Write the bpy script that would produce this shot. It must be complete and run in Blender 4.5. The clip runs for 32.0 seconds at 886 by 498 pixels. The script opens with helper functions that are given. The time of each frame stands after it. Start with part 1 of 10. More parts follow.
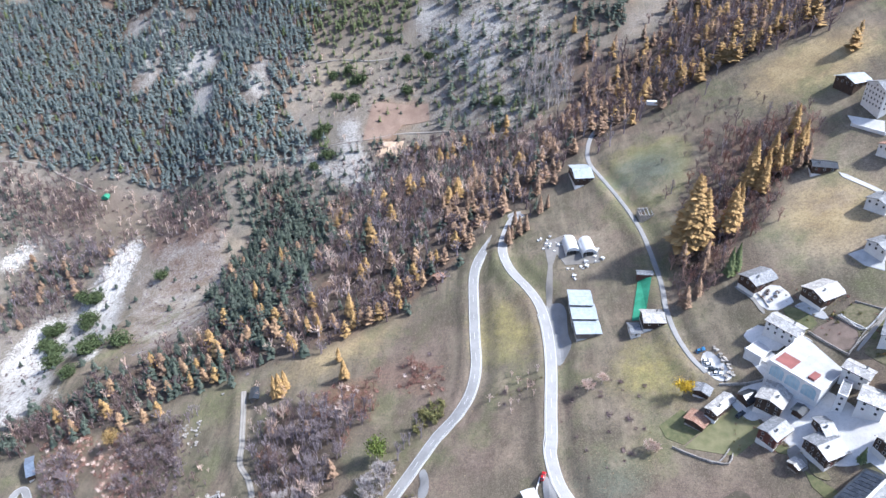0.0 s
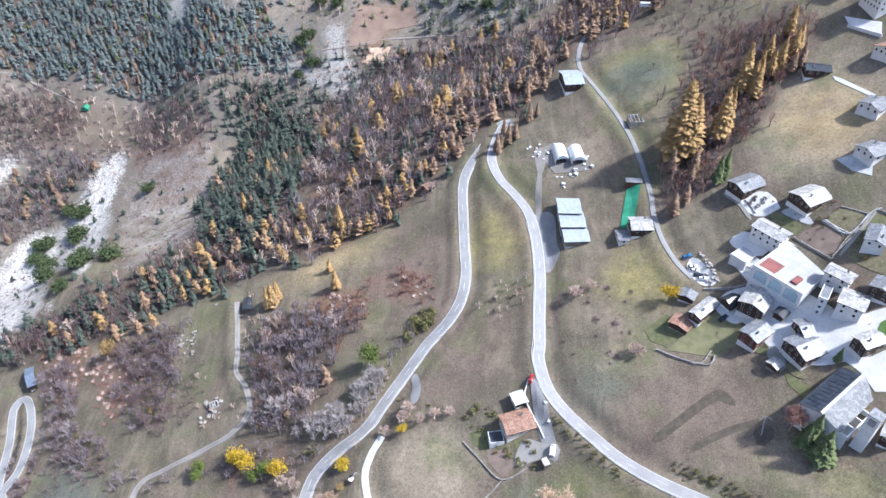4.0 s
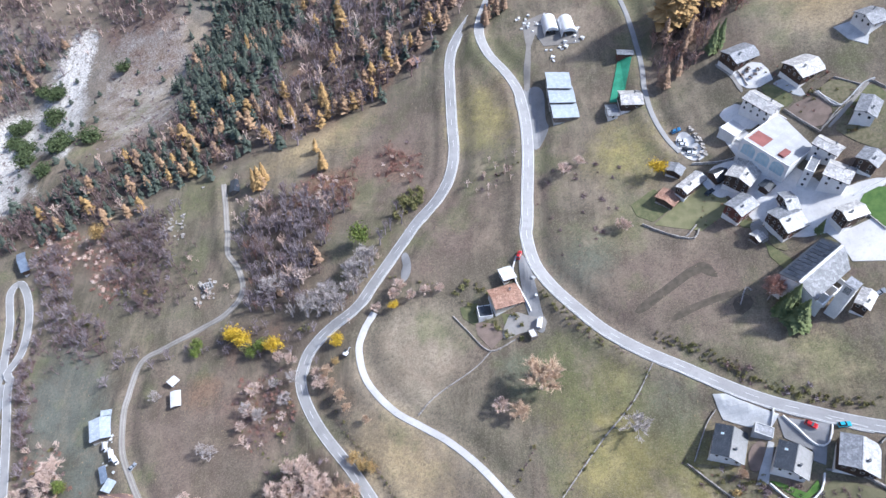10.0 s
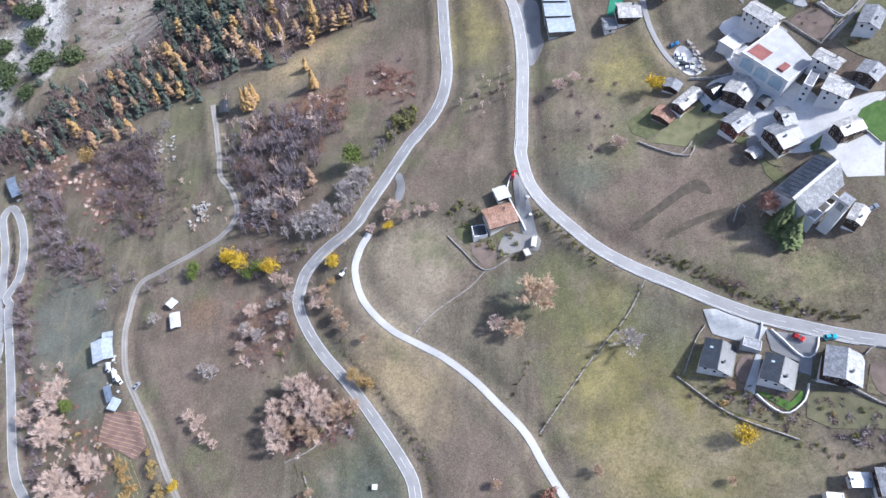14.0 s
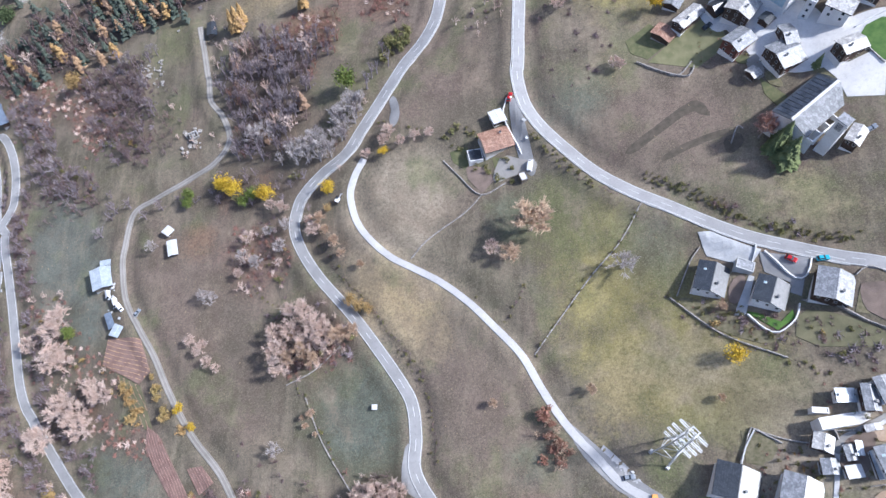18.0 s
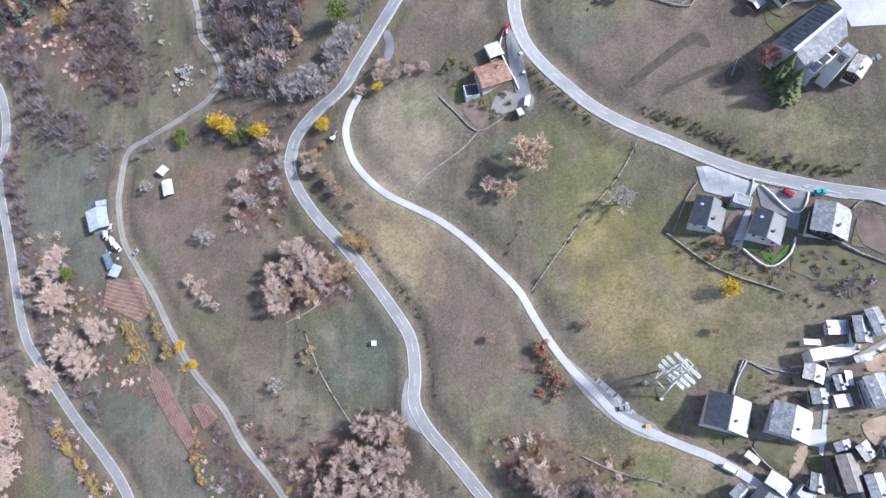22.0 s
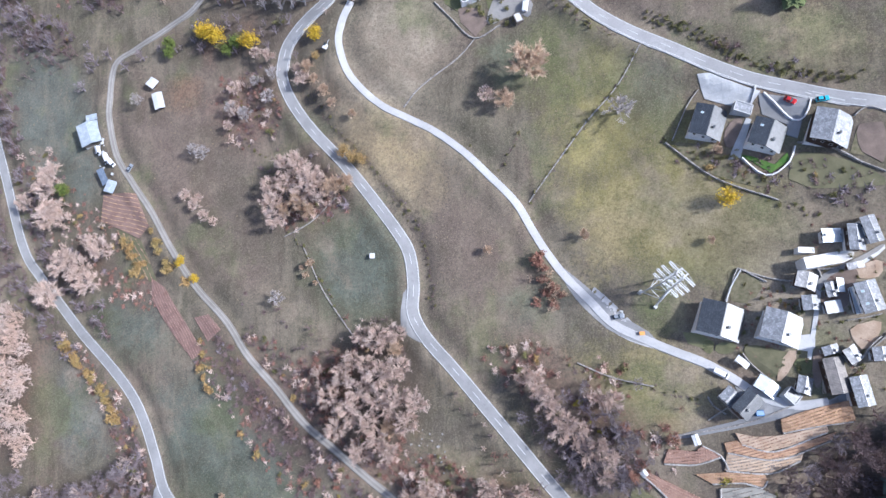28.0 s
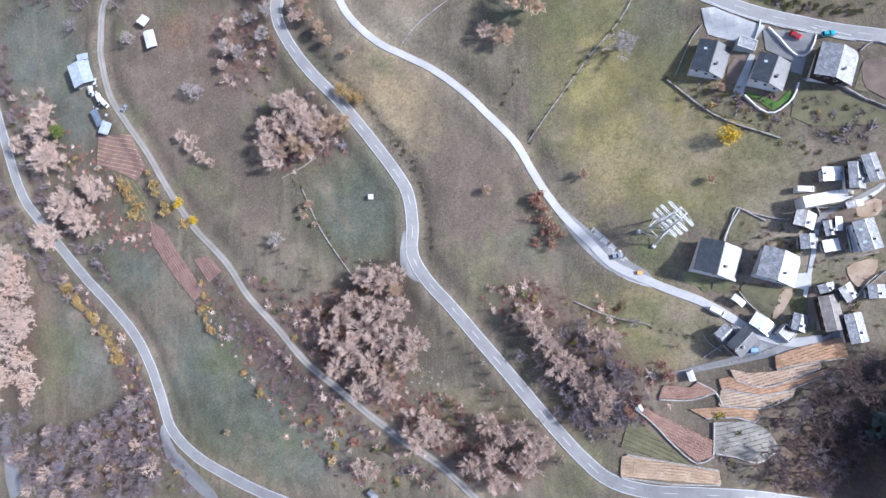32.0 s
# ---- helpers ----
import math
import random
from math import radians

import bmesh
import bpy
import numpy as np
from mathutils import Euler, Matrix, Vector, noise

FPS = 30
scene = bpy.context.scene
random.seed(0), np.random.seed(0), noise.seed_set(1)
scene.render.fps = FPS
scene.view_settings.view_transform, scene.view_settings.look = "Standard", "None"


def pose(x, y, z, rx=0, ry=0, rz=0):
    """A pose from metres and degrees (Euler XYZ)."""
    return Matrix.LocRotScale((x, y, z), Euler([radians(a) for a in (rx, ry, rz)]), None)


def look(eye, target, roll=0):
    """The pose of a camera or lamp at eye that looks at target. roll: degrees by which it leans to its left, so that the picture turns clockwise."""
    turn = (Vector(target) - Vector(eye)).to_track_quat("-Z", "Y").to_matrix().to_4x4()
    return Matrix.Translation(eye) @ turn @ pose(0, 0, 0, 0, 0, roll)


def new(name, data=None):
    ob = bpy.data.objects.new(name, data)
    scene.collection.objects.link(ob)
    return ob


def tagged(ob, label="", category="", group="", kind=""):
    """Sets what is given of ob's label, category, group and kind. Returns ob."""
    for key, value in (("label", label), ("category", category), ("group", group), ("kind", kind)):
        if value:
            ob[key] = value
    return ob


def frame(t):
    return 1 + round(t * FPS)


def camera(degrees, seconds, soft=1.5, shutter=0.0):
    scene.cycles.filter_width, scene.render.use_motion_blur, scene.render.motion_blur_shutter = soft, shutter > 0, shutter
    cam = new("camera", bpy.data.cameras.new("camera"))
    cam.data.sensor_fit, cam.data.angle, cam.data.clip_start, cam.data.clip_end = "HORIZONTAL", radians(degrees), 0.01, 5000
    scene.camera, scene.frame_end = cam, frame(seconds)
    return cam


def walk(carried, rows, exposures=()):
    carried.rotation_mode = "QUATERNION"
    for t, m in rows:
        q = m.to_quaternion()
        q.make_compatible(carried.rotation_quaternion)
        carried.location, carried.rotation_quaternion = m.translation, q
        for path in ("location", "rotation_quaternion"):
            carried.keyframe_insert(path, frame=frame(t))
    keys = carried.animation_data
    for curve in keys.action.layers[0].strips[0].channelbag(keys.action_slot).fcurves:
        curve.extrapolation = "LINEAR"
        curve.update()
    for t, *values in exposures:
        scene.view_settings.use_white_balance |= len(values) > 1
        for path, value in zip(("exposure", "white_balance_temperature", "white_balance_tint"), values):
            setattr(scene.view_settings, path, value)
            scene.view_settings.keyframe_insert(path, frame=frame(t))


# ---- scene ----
EYE = (0.0, 0.0, 285.0)
cam = camera(63.86, 32.0)
PATH = [
    (0, 56.63, 0.01, 2.81),
    (1, 54.88, 0.00, 2.53),
    (2, 53.00, -0.00, 2.26),
    (3, 51.18, -0.01, 2.01),
    (3.5, 50.26, -0.01, 1.88),
    (5.5, 46.84, -0.01, 1.39),
    (6, 46.03, -0.01, 1.27),
    (7, 44.42, -0.01, 1.04),
    (8, 42.76, -0.01, 0.82),
    (9, 41.19, -0.01, 0.60),
    (10, 39.62, -0.00, 0.40),
    (11, 38.03, -0.00, 0.20),
    (12, 36.42, 0.00, 0.00),
    (13, 34.83, 0.00, -0.18),
    (14, 33.19, 0.01, -0.36),
    (14.5, 32.38, 0.01, -0.45),
    (16.5, 29.29, 0.01, -0.78),
    (17, 28.58, 0.01, -0.86),
    (18, 27.16, 0.01, -1.01),
    (19, 25.76, 0.01, -1.16),
    (20, 24.49, 0.01, -1.30),
    (21, 23.29, 0.01, -1.43),
    (22, 22.12, 0.01, -1.56),
    (23, 20.94, 0.01, -1.68),
    (24, 19.78, 0.01, -1.79),
    (25, 18.59, 0.01, -1.90),
    (25.5, 18.02, 0.00, -1.95),
    (27.5, 15.66, -0.00, -2.14),
    (28, 15.06, -0.01, -2.19),
    (29, 13.88, -0.01, -2.27),
    (30, 12.67, -0.02, -2.36),
    (31, 11.50, -0.02, -2.43),
    (32, 10.28, -0.03, -2.50),
]
walk(cam, [(t, pose(*EYE, rx, ry, rz)) for t, rx, ry, rz in PATH],
     [(0, 1.31, 5590, 9.5), (6, 1.19, 5560, 10), (19, 1.0, 5500, 11.5), (32, 0.99, 5430, 11.5)])

# ---- sky, sun ----
SUN_ELEVATION, SUN_BEARING = 52.0, 0.0   # degrees above the horizon; bearing from east towards north
world = bpy.data.worlds.new("sky")
scene.world = world
world.use_nodes = True
nt = world.node_tree
sky = nt.nodes.new("ShaderNodeTexSky")
sky.sky_type, sky.sun_disc = "NISHITA", False
sky.sun_elevation, sky.sun_rotation = radians(SUN_ELEVATION), radians(90 - SUN_BEARING)
sky.air_density, sky.dust_density, sky.altitude = 0.8, 4.0, 900
nt.nodes["Background"].inputs[1].default_value = 0.135
nt.links.new(sky.outputs[0], nt.nodes["Background"].inputs[0])
sun = new("sun", bpy.data.lights.new("sun", "SUN"))
sun.data.energy, sun.data.angle, sun.data.color = 3.3, radians(4.0), (1.0, 0.94, 0.87)
se, sb = radians(SUN_ELEVATION), radians(SUN_BEARING)
sun.matrix_world = look((math.cos(se) * math.cos(sb) * 500, math.cos(se) * math.sin(sb) * 500, math.sin(se) * 500), (0, 0, 0))


# ---- land ----
def sp(v, w):
    return w * np.logaddexp(0, v / w)


def height(x, y):
    """Lie of the land: a meadow slope that falls to the west, a gorge across the north, a wooded mountainside beyond it."""
    bx = -430 + sp(x + 430, 50) + 0.5 / 0.36 * sp(-x - 1100, 80) + 0.4 * sp(x - 120, 25)
    z = 0.36 * bx + 0.09 * y + 0.11 * sp(y - 140, 30) - 0.06 * sp(y - 900, 60)
    s = -0.275 * (x + 89) + 0.961 * (y - 383)
    s = s + 9 * np.sin(x / 37.0) + 6 * np.sin(x / 17.0 + 1.3)
    z = z - 0.58 * sp(s, 10) + 1.08 * sp(s - 95, 22)
    far = 1 / (1 + np.exp(-(s - 110) / 25))
    z = z + far * (5 * np.sin(x / 46.0 + y / 90.0) + 3 * np.sin(x / 21.0 - y / 60.0 + 2) + 2 * np.sin(y / 19.0 + x / 55.0))
    z = z + 0.8 * np.sin(x / 19.0 + y / 43.0) + 0.6 * np.sin(y / 16.0 - x / 31.0 + 1) + 0.25 * np.sin(x / 5.3 + y / 7.1) * np.sin(y / 6.1)
    g = 0.77 * (x - 100) - 0.64 * (y + 42)          # wooded gully south-east of the vineyards
    # the steep far wall is added to keep the sun off the gully
    z = z - 0.75 * (sp(g - 3, 4) - sp(g - 26, 6)) + 1.25 * (sp(g - 32, 4) - sp(g - 74, 8))
    return z


def spline(points, step=2.0):
    """A smooth line through plan points, as evenly spaced x, y rows."""
    p = np.array(points, float)
    q = np.vstack([2 * p[0] - p[1], p, 2 * p[-1] - p[-2]])
    out = []
    for i in range(1, len(q) - 2):
        n = max(2, int(np.linalg.norm(q[i + 1] - q[i]) / step))
        t = np.linspace(0, 1, n, endpoint=False)[:, None]
        a, b, c, d = q[i - 1], q[i], q[i + 1], q[i + 2]
        out.append(0.5 * (2 * b + (c - a) * t + (2 * a - 5 * b + 4 * c - d) * t ** 2 + (3 * b - a - 3 * c + d) * t ** 3))
    out.append(p[-1:])
    return np.vstack(out)


def smooth(v, n):
    k = np.hanning(2 * n + 3)[1:-1]
    k /= k.sum()
    return np.convolve(np.pad(v, n, mode="edge"), k, mode="valid")


# name, half width, plan line
ROADS = {
    "main": (2.5, [(28.8, 371.6), (23, 370), (15.2, 358.1), (4.8, 341), (1.2, 326.6), (1.5, 305.7), (2.5, 283.6), (3.4, 266.5), (0.9, 252.4), (-5.4, 241.4), (-14.5, 231.9), (-24.9, 217.1), (-34.8, 202.4), (-42, 192.3), (-54.2, 184.1), (-62, 176.5), (-65, 170.9), (-66.4, 161), (-62.4, 149.7), (-53.2, 135.2), (-39.1, 117.9), (-28.5, 103.2), (-15.7, 83.9), (-10.9, 74.1), (-9.6, 61.3), (-10.1, 49.9), (-4.8, 39.1), (4.9, 27), (17.2, 10.9), (29, -4.6), (39.5, -18.5), (49.7, -30.9), (58.6, -38.8), (71.3, -42.6), (87.2, -43.5), (103.3, -44.7), (121, -47.7), (136.5, -50.2)]),
    "upper": (2.6, [(28.8, 371.6), (23.3, 365.2), (18.4, 350.2), (17.6, 338.7), (22, 323.4), (29.7, 309.5), (35.9, 295.2), (39, 276), (39.4, 255), (38, 233.3), (37.1, 216.8), (36.4, 210.3), (39.3, 196.2), (45.6, 184.2), (55.6, 170.3), (65, 158.3), (77.5, 146.8), (90.5, 137.6), (102.7, 128.6), (114.2, 120.9), (126.9, 114.1), (138.6, 108.1), (147.9, 104), (157.8, 99.4)]),
    "lane": (1.5, [(-33.4, 188.3), (-37.6, 179.7), (-39.4, 170.5), (-36.1, 157.9), (-29.2, 147.7), (-20, 138.4), (-10.1, 131.7), (1.8, 123.2), (13, 112.6), (21.5, 102.6), (31.9, 89.7), (37.6, 77.8), (42.3, 68.3), (48.8, 57.6), (56.3, 48.2), (63.4, 39), (72.6, 33), (83.4, 27), (92, 22.7), (100.2, 16.7), (108, 9.9), (117.4, 6.7), (126.5, 7.1)]),
    "track": (1.4, [(18.4, -52.7), (10.3, -45.7), (-2.2, -34), (-15.4, -25.1), (-29, -14.8), (-43.2, -2.9), (-58, 9.4), (-70.8, 24.5), (-83.7, 38.9), (-94.2, 54.7), (-109.8, 71.7), (-123, 90.4), (-134.9, 110.7), (-145.1, 125.5), (-154.4, 140.7), (-159.1, 158.3), (-159.4, 169.3), (-156.4, 186.5), (-145.4, 192.1), (-126.8, 199.2), (-111.1, 206), (-104.7, 216.3), (-109.3, 229.5), (-116.4, 239.1), (-118.9, 252.3), (-119.7, 254.9), (-123.2, 270.3), (-127.4, 286.8)]),
    "lower": (2.2, [(-35.4, -58.4), (-57.1, -52), (-77.2, -45.3), (-96, -37.2), (-111.6, -28.8), (-123.5, -17.6), (-129.4, -2.2), (-134.9, 12.1), (-142.5, 25.5), (-154.9, 39.6), (-171.8, 56), (-187.1, 72.8), (-198.8, 86.6), (-212.6, 108.4), (-237.3, 180.4), (-239.5, 192.1), (-242.4, 196.2), (-238, 208.8), (-240.1, 227.2), (-247.1, 244.5), (-255.9, 254.7), (-260, 247.4), (-253.2, 226.6), (-248.3, 204.7), (-242.9, 183.8), (-238.1, 158.5)]),
    "footway": (1.2, [(103.4, 234.4), (98.8, 244), (94.9, 258.2), (93.5, 274.3), (94.1, 286.9), (93.4, 302.6), (91.1, 323.6), (87.5, 339.8), (81.2, 360.9), (74.4, 383), (70.1, 397.7), (71, 413.1), (75.3, 427.3), (81.6, 437.5)]),
}
LINES = {k: (hw, spline(p)) for k, (hw, p) in ROADS.items()}


def axis(lo, hi, step, far, more_lo=0, more_hi=0):
    """Grid lines: even inside, somewhat wider over the far slopes, then growing to the horizon."""
    inner = np.concatenate([lo - 4.0 * np.arange(more_lo, 0, -1), np.arange(lo, hi + 1e-6, step), hi + 4.0 * np.arange(1, more_hi + 1)])
    lo, hi = inner[0], inner[-1]
    grow = [4.0]
    while sum(grow) < far:
        grow.append(grow[-1] * 1.12)
    g = np.cumsum(grow)
    return np.concatenate([lo - g[::-1], inner, hi + g])


gx, gy = axis(-330, 320, 2.5, 4200, 50, 0), axis(-110, 560, 2.5, 4200, 0, 42)
X, Y = np.meshgrid(gx, gy)
Z = height(X, Y)
# a gully cut beside the hamlet; steep unseen bank added east to shade it
Z -= 15 * np.exp(-((X - 134) / 20) ** 2 - ((Y + 22) / 17) ** 2)
Z += 15 * np.exp(-(np.minimum(X - 190, 0) / 17) ** 2 - (np.maximum(X - 230, 0) / 60) ** 2 - ((Y + 18) / 30) ** 2)
base_z = Z.copy()
# cut and fill along the roads
PROFILES = {}
for k, (hw, line) in LINES.items():
    zl = smooth(height(line[:, 0], line[:, 1]), 9)
    PROFILES[k] = zl
    best = np.full(X.shape, 1e9)
    zr = np.zeros(X.shape)
    for (px, py), pz in zip(line, zl):
        i0, i1 = np.searchsorted(gx, (px - 12, px + 12))
        j0, j1 = np.searchsorted(gy, (py - 12, py + 12))
        d = np.hypot(X[j0:j1, i0:i1] - px, Y[j0:j1, i0:i1] - py)
        m = d < best[j0:j1, i0:i1]
        best[j0:j1, i0:i1][m] = d[m]
        zr[j0:j1, i0:i1][m] = pz
    w = np.clip((best - hw - 1.6) / 6.0, 0, 1)
    w = w * w * (3 - 2 * w)
    Z = np.where(best < 12, (zr - 0.22) * (1 - w) + Z * w, Z)


def ground_z(x, y):
    """Height of the finished ground."""
    i = min(max(int(np.searchsorted(gx, x)) - 1, 0), len(gx) - 2)
    j = min(max(int(np.searchsorted(gy, y)) - 1, 0), len(gy) - 2)
    u, v = (x - gx[i]) / (gx[i + 1] - gx[i]), (y - gy[j]) / (gy[j + 1] - gy[j])
    return float((Z[j, i] * (1 - u) + Z[j, i + 1] * u) * (1 - v) + (Z[j + 1, i] * (1 - u) + Z[j + 1, i + 1] * u) * v)


# ---- meshes and materials ----
def np_mesh(name, verts, faces, materials=(), mat_index=None, smooth_faces=False):
    """Mesh data from arrays; faces all of one size."""
    me = bpy.data.meshes.new(name)
    verts, faces = np.asarray(verts, np.float32), np.asarray(faces, np.int32)
    k = faces.shape[1]
    me.vertices.add(len(verts))
    me.vertices.foreach_set("co", verts.ravel())
    me.loops.add(faces.size)
    me.loops.foreach_set("vertex_index", faces.ravel())
    me.polygons.add(len(faces))
    me.polygons.foreach_set("loop_start", np.arange(0, faces.size, k, dtype=np.int32))
    me.polygons.foreach_set("use_smooth", np.full(len(faces), smooth_faces))
    for m in materials:
        me.materials.append(m)
    if mat_index is not None:
        me.polygons.foreach_set("material_index", np.asarray(mat_index, np.int32))
    me.update(calc_edges=True)
    me.validate()
    return me


def mesh_object(name, verts, faces, material, parent=None, smooth_faces=False):
    me = bpy.data.meshes.new(name)
    me.from_pydata([tuple(v) for v in verts], [], [tuple(f) for f in faces])
    if smooth_faces:
        me.polygons.foreach_set("use_smooth", [True] * len(me.polygons))
    if material:
        me.materials.append(material)
    ob = new(name, me)
    if parent:
        ob.parent = parent
    return ob


def part(name, bm, material, parent, label=""):
    me = bpy.data.meshes.new(name)
    bm.to_mesh(me)
    bm.free()
    me.materials.append(material)
    ob = new(name, me)
    ob.parent = parent
    return tagged(ob, label) if label else ob


def box(bm, x0, x1, y0, y1, z0, z1, bevel=0.0):
    vs = [bm.verts.new((x, y, z)) for z in (z0, z1) for x, y in ((x0, y0), (x1, y0), (x1, y1), (x0, y1))]
    fs = [bm.faces.new([vs[i] for i in f]) for f in ((3, 2, 1, 0), (4, 5, 6, 7), (0, 1, 5, 4), (1, 2, 6, 5), (2, 3, 7, 6), (3, 0, 4, 7))]
    if bevel:
        bmesh.ops.bevel(bm, geom=list({e for f in fs for e in f.edges}), offset=bevel, segments=1, affect="EDGES")
    return bm


def bx(*a, bevel=0.0):
    return box(bmesh.new(), *a, bevel=bevel)


class Mat:
    """A node material in short form."""
    def __init__(self, name, rough=0.8, metal=0.0, spec=0.5):
        self.m = bpy.data.materials.new(name)
        self.m.use_nodes = True
        self.t = self.m.node_tree
        self.b = self.t.nodes["Principled BSDF"]
        self.b.inputs["Roughness"].default_value = rough
        self.b.inputs["Metallic"].default_value = metal
        self.b.inputs["Specular IOR Level"].default_value = spec

    def node(self, kind, **kw):
        n = self.t.nodes.new("ShaderNode" + kind)
        for k, v in kw.items():
            if k in n.inputs:
                self.put(v, n.inputs[k])
        return n

    def put(self, v, socket):
        if isinstance(v, bpy.types.NodeSocket):
            self.t.links.new(v, socket)
        else:
            socket.default_value = (*v, 1) if isinstance(v, tuple) and len(v) == 3 and socket.type == "RGBA" else v

    def coords(self, kind="Object"):
        return self.t.nodes.new("ShaderNodeTexCoord").outputs[kind]

    def noise(self, scale, detail=4.0, rough=0.55, vec=None):
        n = self.node("TexNoise", Scale=scale, Detail=detail, Roughness=rough)
        self.put(vec if vec is not None else self.coords(), n.inputs["Vector"])
        return n.outputs["Fac"]

    def ramp(self, fac, a, b, lo=0.35, hi=0.65):
        n = self.t.nodes.new("ShaderNodeMapRange")
        self.put(fac, n.inputs[0])
        for i, v in enumerate((lo, hi, 0.0, 1.0)):
            n.inputs[i + 1].default_value = v
        return self.mix(n.outputs[0], a, b)

    def span(self, fac, lo, hi, a=0.0, b=1.0):
        n = self.t.nodes.new("ShaderNodeMapRange")
        self.put(fac, n.inputs[0])
        for i, v in enumerate((lo, hi, a, b)):
            n.inputs[i + 1].default_value = v
        return n.outputs[0]

    def mix(self, fac, a, b, kind="MIX"):
        n = self.t.nodes.new("ShaderNodeMix")
        n.data_type, n.blend_type = "RGBA", kind
        self.put(fac, n.inputs[0])
        self.put(a, n.inputs[6])
        self.put(b, n.inputs[7])
        return n.outputs[2]

    def math(self, op, a, b=0.0):
        n = self.t.nodes.new("ShaderNodeMath")
        n.operation = op
        self.put(a, n.inputs[0])
        self.put(b, n.inputs[1])
        return n.outputs[0]

    def color(self, c):
        self.put(c, self.b.inputs["Base Color"])
        return self

    def bump(self, h, strength=0.5, distance=0.1):
        n = self.node("Bump", Strength=strength, Distance=distance)
        self.put(h, n.inputs["Height"])
        self.t.links.new(n.outputs[0], self.b.inputs["Normal"])
        return self

    def per_object(self):
        return self.t.nodes.new("ShaderNodeObjectInfo").outputs["Random"]

    def per_island(self):
        return self.t.nodes.new("ShaderNodeNewGeometry").outputs["Random Per Island"]

    def layer(self, name):
        n = self.t.nodes.new("ShaderNodeAttribute")
        n.attribute_name = name
        s = self.t.nodes.new("ShaderNodeSeparateColor")
        self.t.links.new(n.outputs["Color"], s.inputs[0])
        return s.outputs


def mottled(name, a, b, rough=0.8, coarse=0.25, fine=4.0, metal=0.0, spec=0.5, bump=0.25, vary=0.0):
    """Two tones at two scales, with a fine relief."""
    m = Mat(name, rough, metal, spec)
    c = m.ramp(m.noise(coarse), a, b)
    f = m.noise(fine, 6.0, 0.7)
    c = m.mix(m.span(f, 0.3, 0.7, 0.0, 0.5), c, tuple(v * 0.55 for v in a))
    if vary:
        c = m.mix(m.math("MULTIPLY", m.per_object(), vary), c, tuple(min(1, v * 1.7) for v in b))
    m.color(c)
    if bump:
        m.bump(f, bump, 0.05)
    return m.m


def striped(name, a, b, rough, across="x", pitch=0.25, metal=0.0, bump=0.5, spec=0.5):
    """Boards or corrugated sheet: lines across one axis of the thing, with weathering."""
    m = Mat(name, rough, metal, spec)
    w = m.node("TexWave", Scale=0.314 / pitch, Distortion=0.15, Detail=1.0)
    w.bands_direction = across.upper()
    m.put(m.coords(), w.inputs["Vector"])
    c = m.ramp(m.noise(0.5), a, b)
    c = m.mix(m.span(w.outputs["Fac"], 0.0, 0.35, 0.45, 0.0), c, tuple(v * 0.4 for v in a))
    c = m.mix(m.span(m.noise(3.0, 6.0, 0.7), 0.45, 0.8, 0, 0.5), c, tuple(v * 0.7 for v in a))
    m.color(c).bump(w.outputs["Fac"], bump, 0.03)
    return m.m


def slabs(name, a, b, rough, size=0.6, spec=0.5):
    """Stone or slate slabs in uneven courses, each of its own grey."""
    m = Mat(name, rough, 0.0, spec)
    v = m.node("TexVoronoi", Scale=1.0 / size, Randomness=0.75)
    m.put(m.coords(), v.inputs["Vector"])
    sep = m.t.nodes.new("ShaderNodeSeparateColor")
    m.t.links.new(v.outputs["Color"], sep.inputs[0])
    c = m.ramp(sep.outputs[0], a, b, 0.1, 0.9)
    c = m.mix(m.span(m.noise(0.4, 5.0), 0.45, 0.7, 0.0, 0.6), c, tuple(x * 0.6 for x in a))
    e = m.node("TexVoronoi", Scale=1.0 / size, Randomness=0.75)
    e.feature = "DISTANCE_TO_EDGE"
    m.put(m.coords(), e.inputs["Vector"])
    c = m.mix(m.span(e.outputs["Distance"], 0.0, 0.08, 0.6, 0.0), c, tuple(x * 0.3 for x in a))
    m.color(c).bump(e.outputs["Distance"], 0.5, 0.06)
    return m.m


SLATE_DARK = slabs("dark_slate", (0.026, 0.030, 0.036), (0.055, 0.062, 0.070), 0.34, 0.5, 0.7)
SLATE_GREY = slabs("grey_slate", (0.14, 0.147, 0.155), (0.29, 0.295, 0.305), 0.38, 0.7, 1.0)
SLAB_PALE = slabs("pale_stone_slabs", (0.29, 0.28, 0.262), (0.54, 0.52, 0.49), 0.42, 0.9, 1.0)
TILE_RUST = slabs("weathered_tiles", (0.22, 0.11, 0.07), (0.38, 0.24, 0.17), 0.7, 0.45)
SHEET = striped("pale_sheet_metal", (0.42, 0.47, 0.50), (0.58, 0.62, 0.65), 0.36, "x", 0.5, 0.3)
SHEET_OLD = striped("old_sheet_metal", (0.13, 0.12, 0.11), (0.24, 0.21, 0.19), 0.5, "x", 0.5, 0.2)
MEMBRANE = mottled("white_roofing", (0.50, 0.50, 0.50), (0.64, 0.64, 0.63), 0.5, 0.3, 2.0)
PLASTER = mottled("white_plaster", (0.72, 0.70, 0.67), (0.84, 0.83, 0.80), 0.85, 0.3, 3.0)
PLASTER_WARM = mottled("cream_plaster", (0.52, 0.46, 0.38), (0.64, 0.58, 0.50), 0.85, 0.3, 3.0)
TIMBER = striped("dark_larch_boards", (0.035, 0.022, 0.016), (0.075, 0.045, 0.03), 0.75, "z", 0.2)
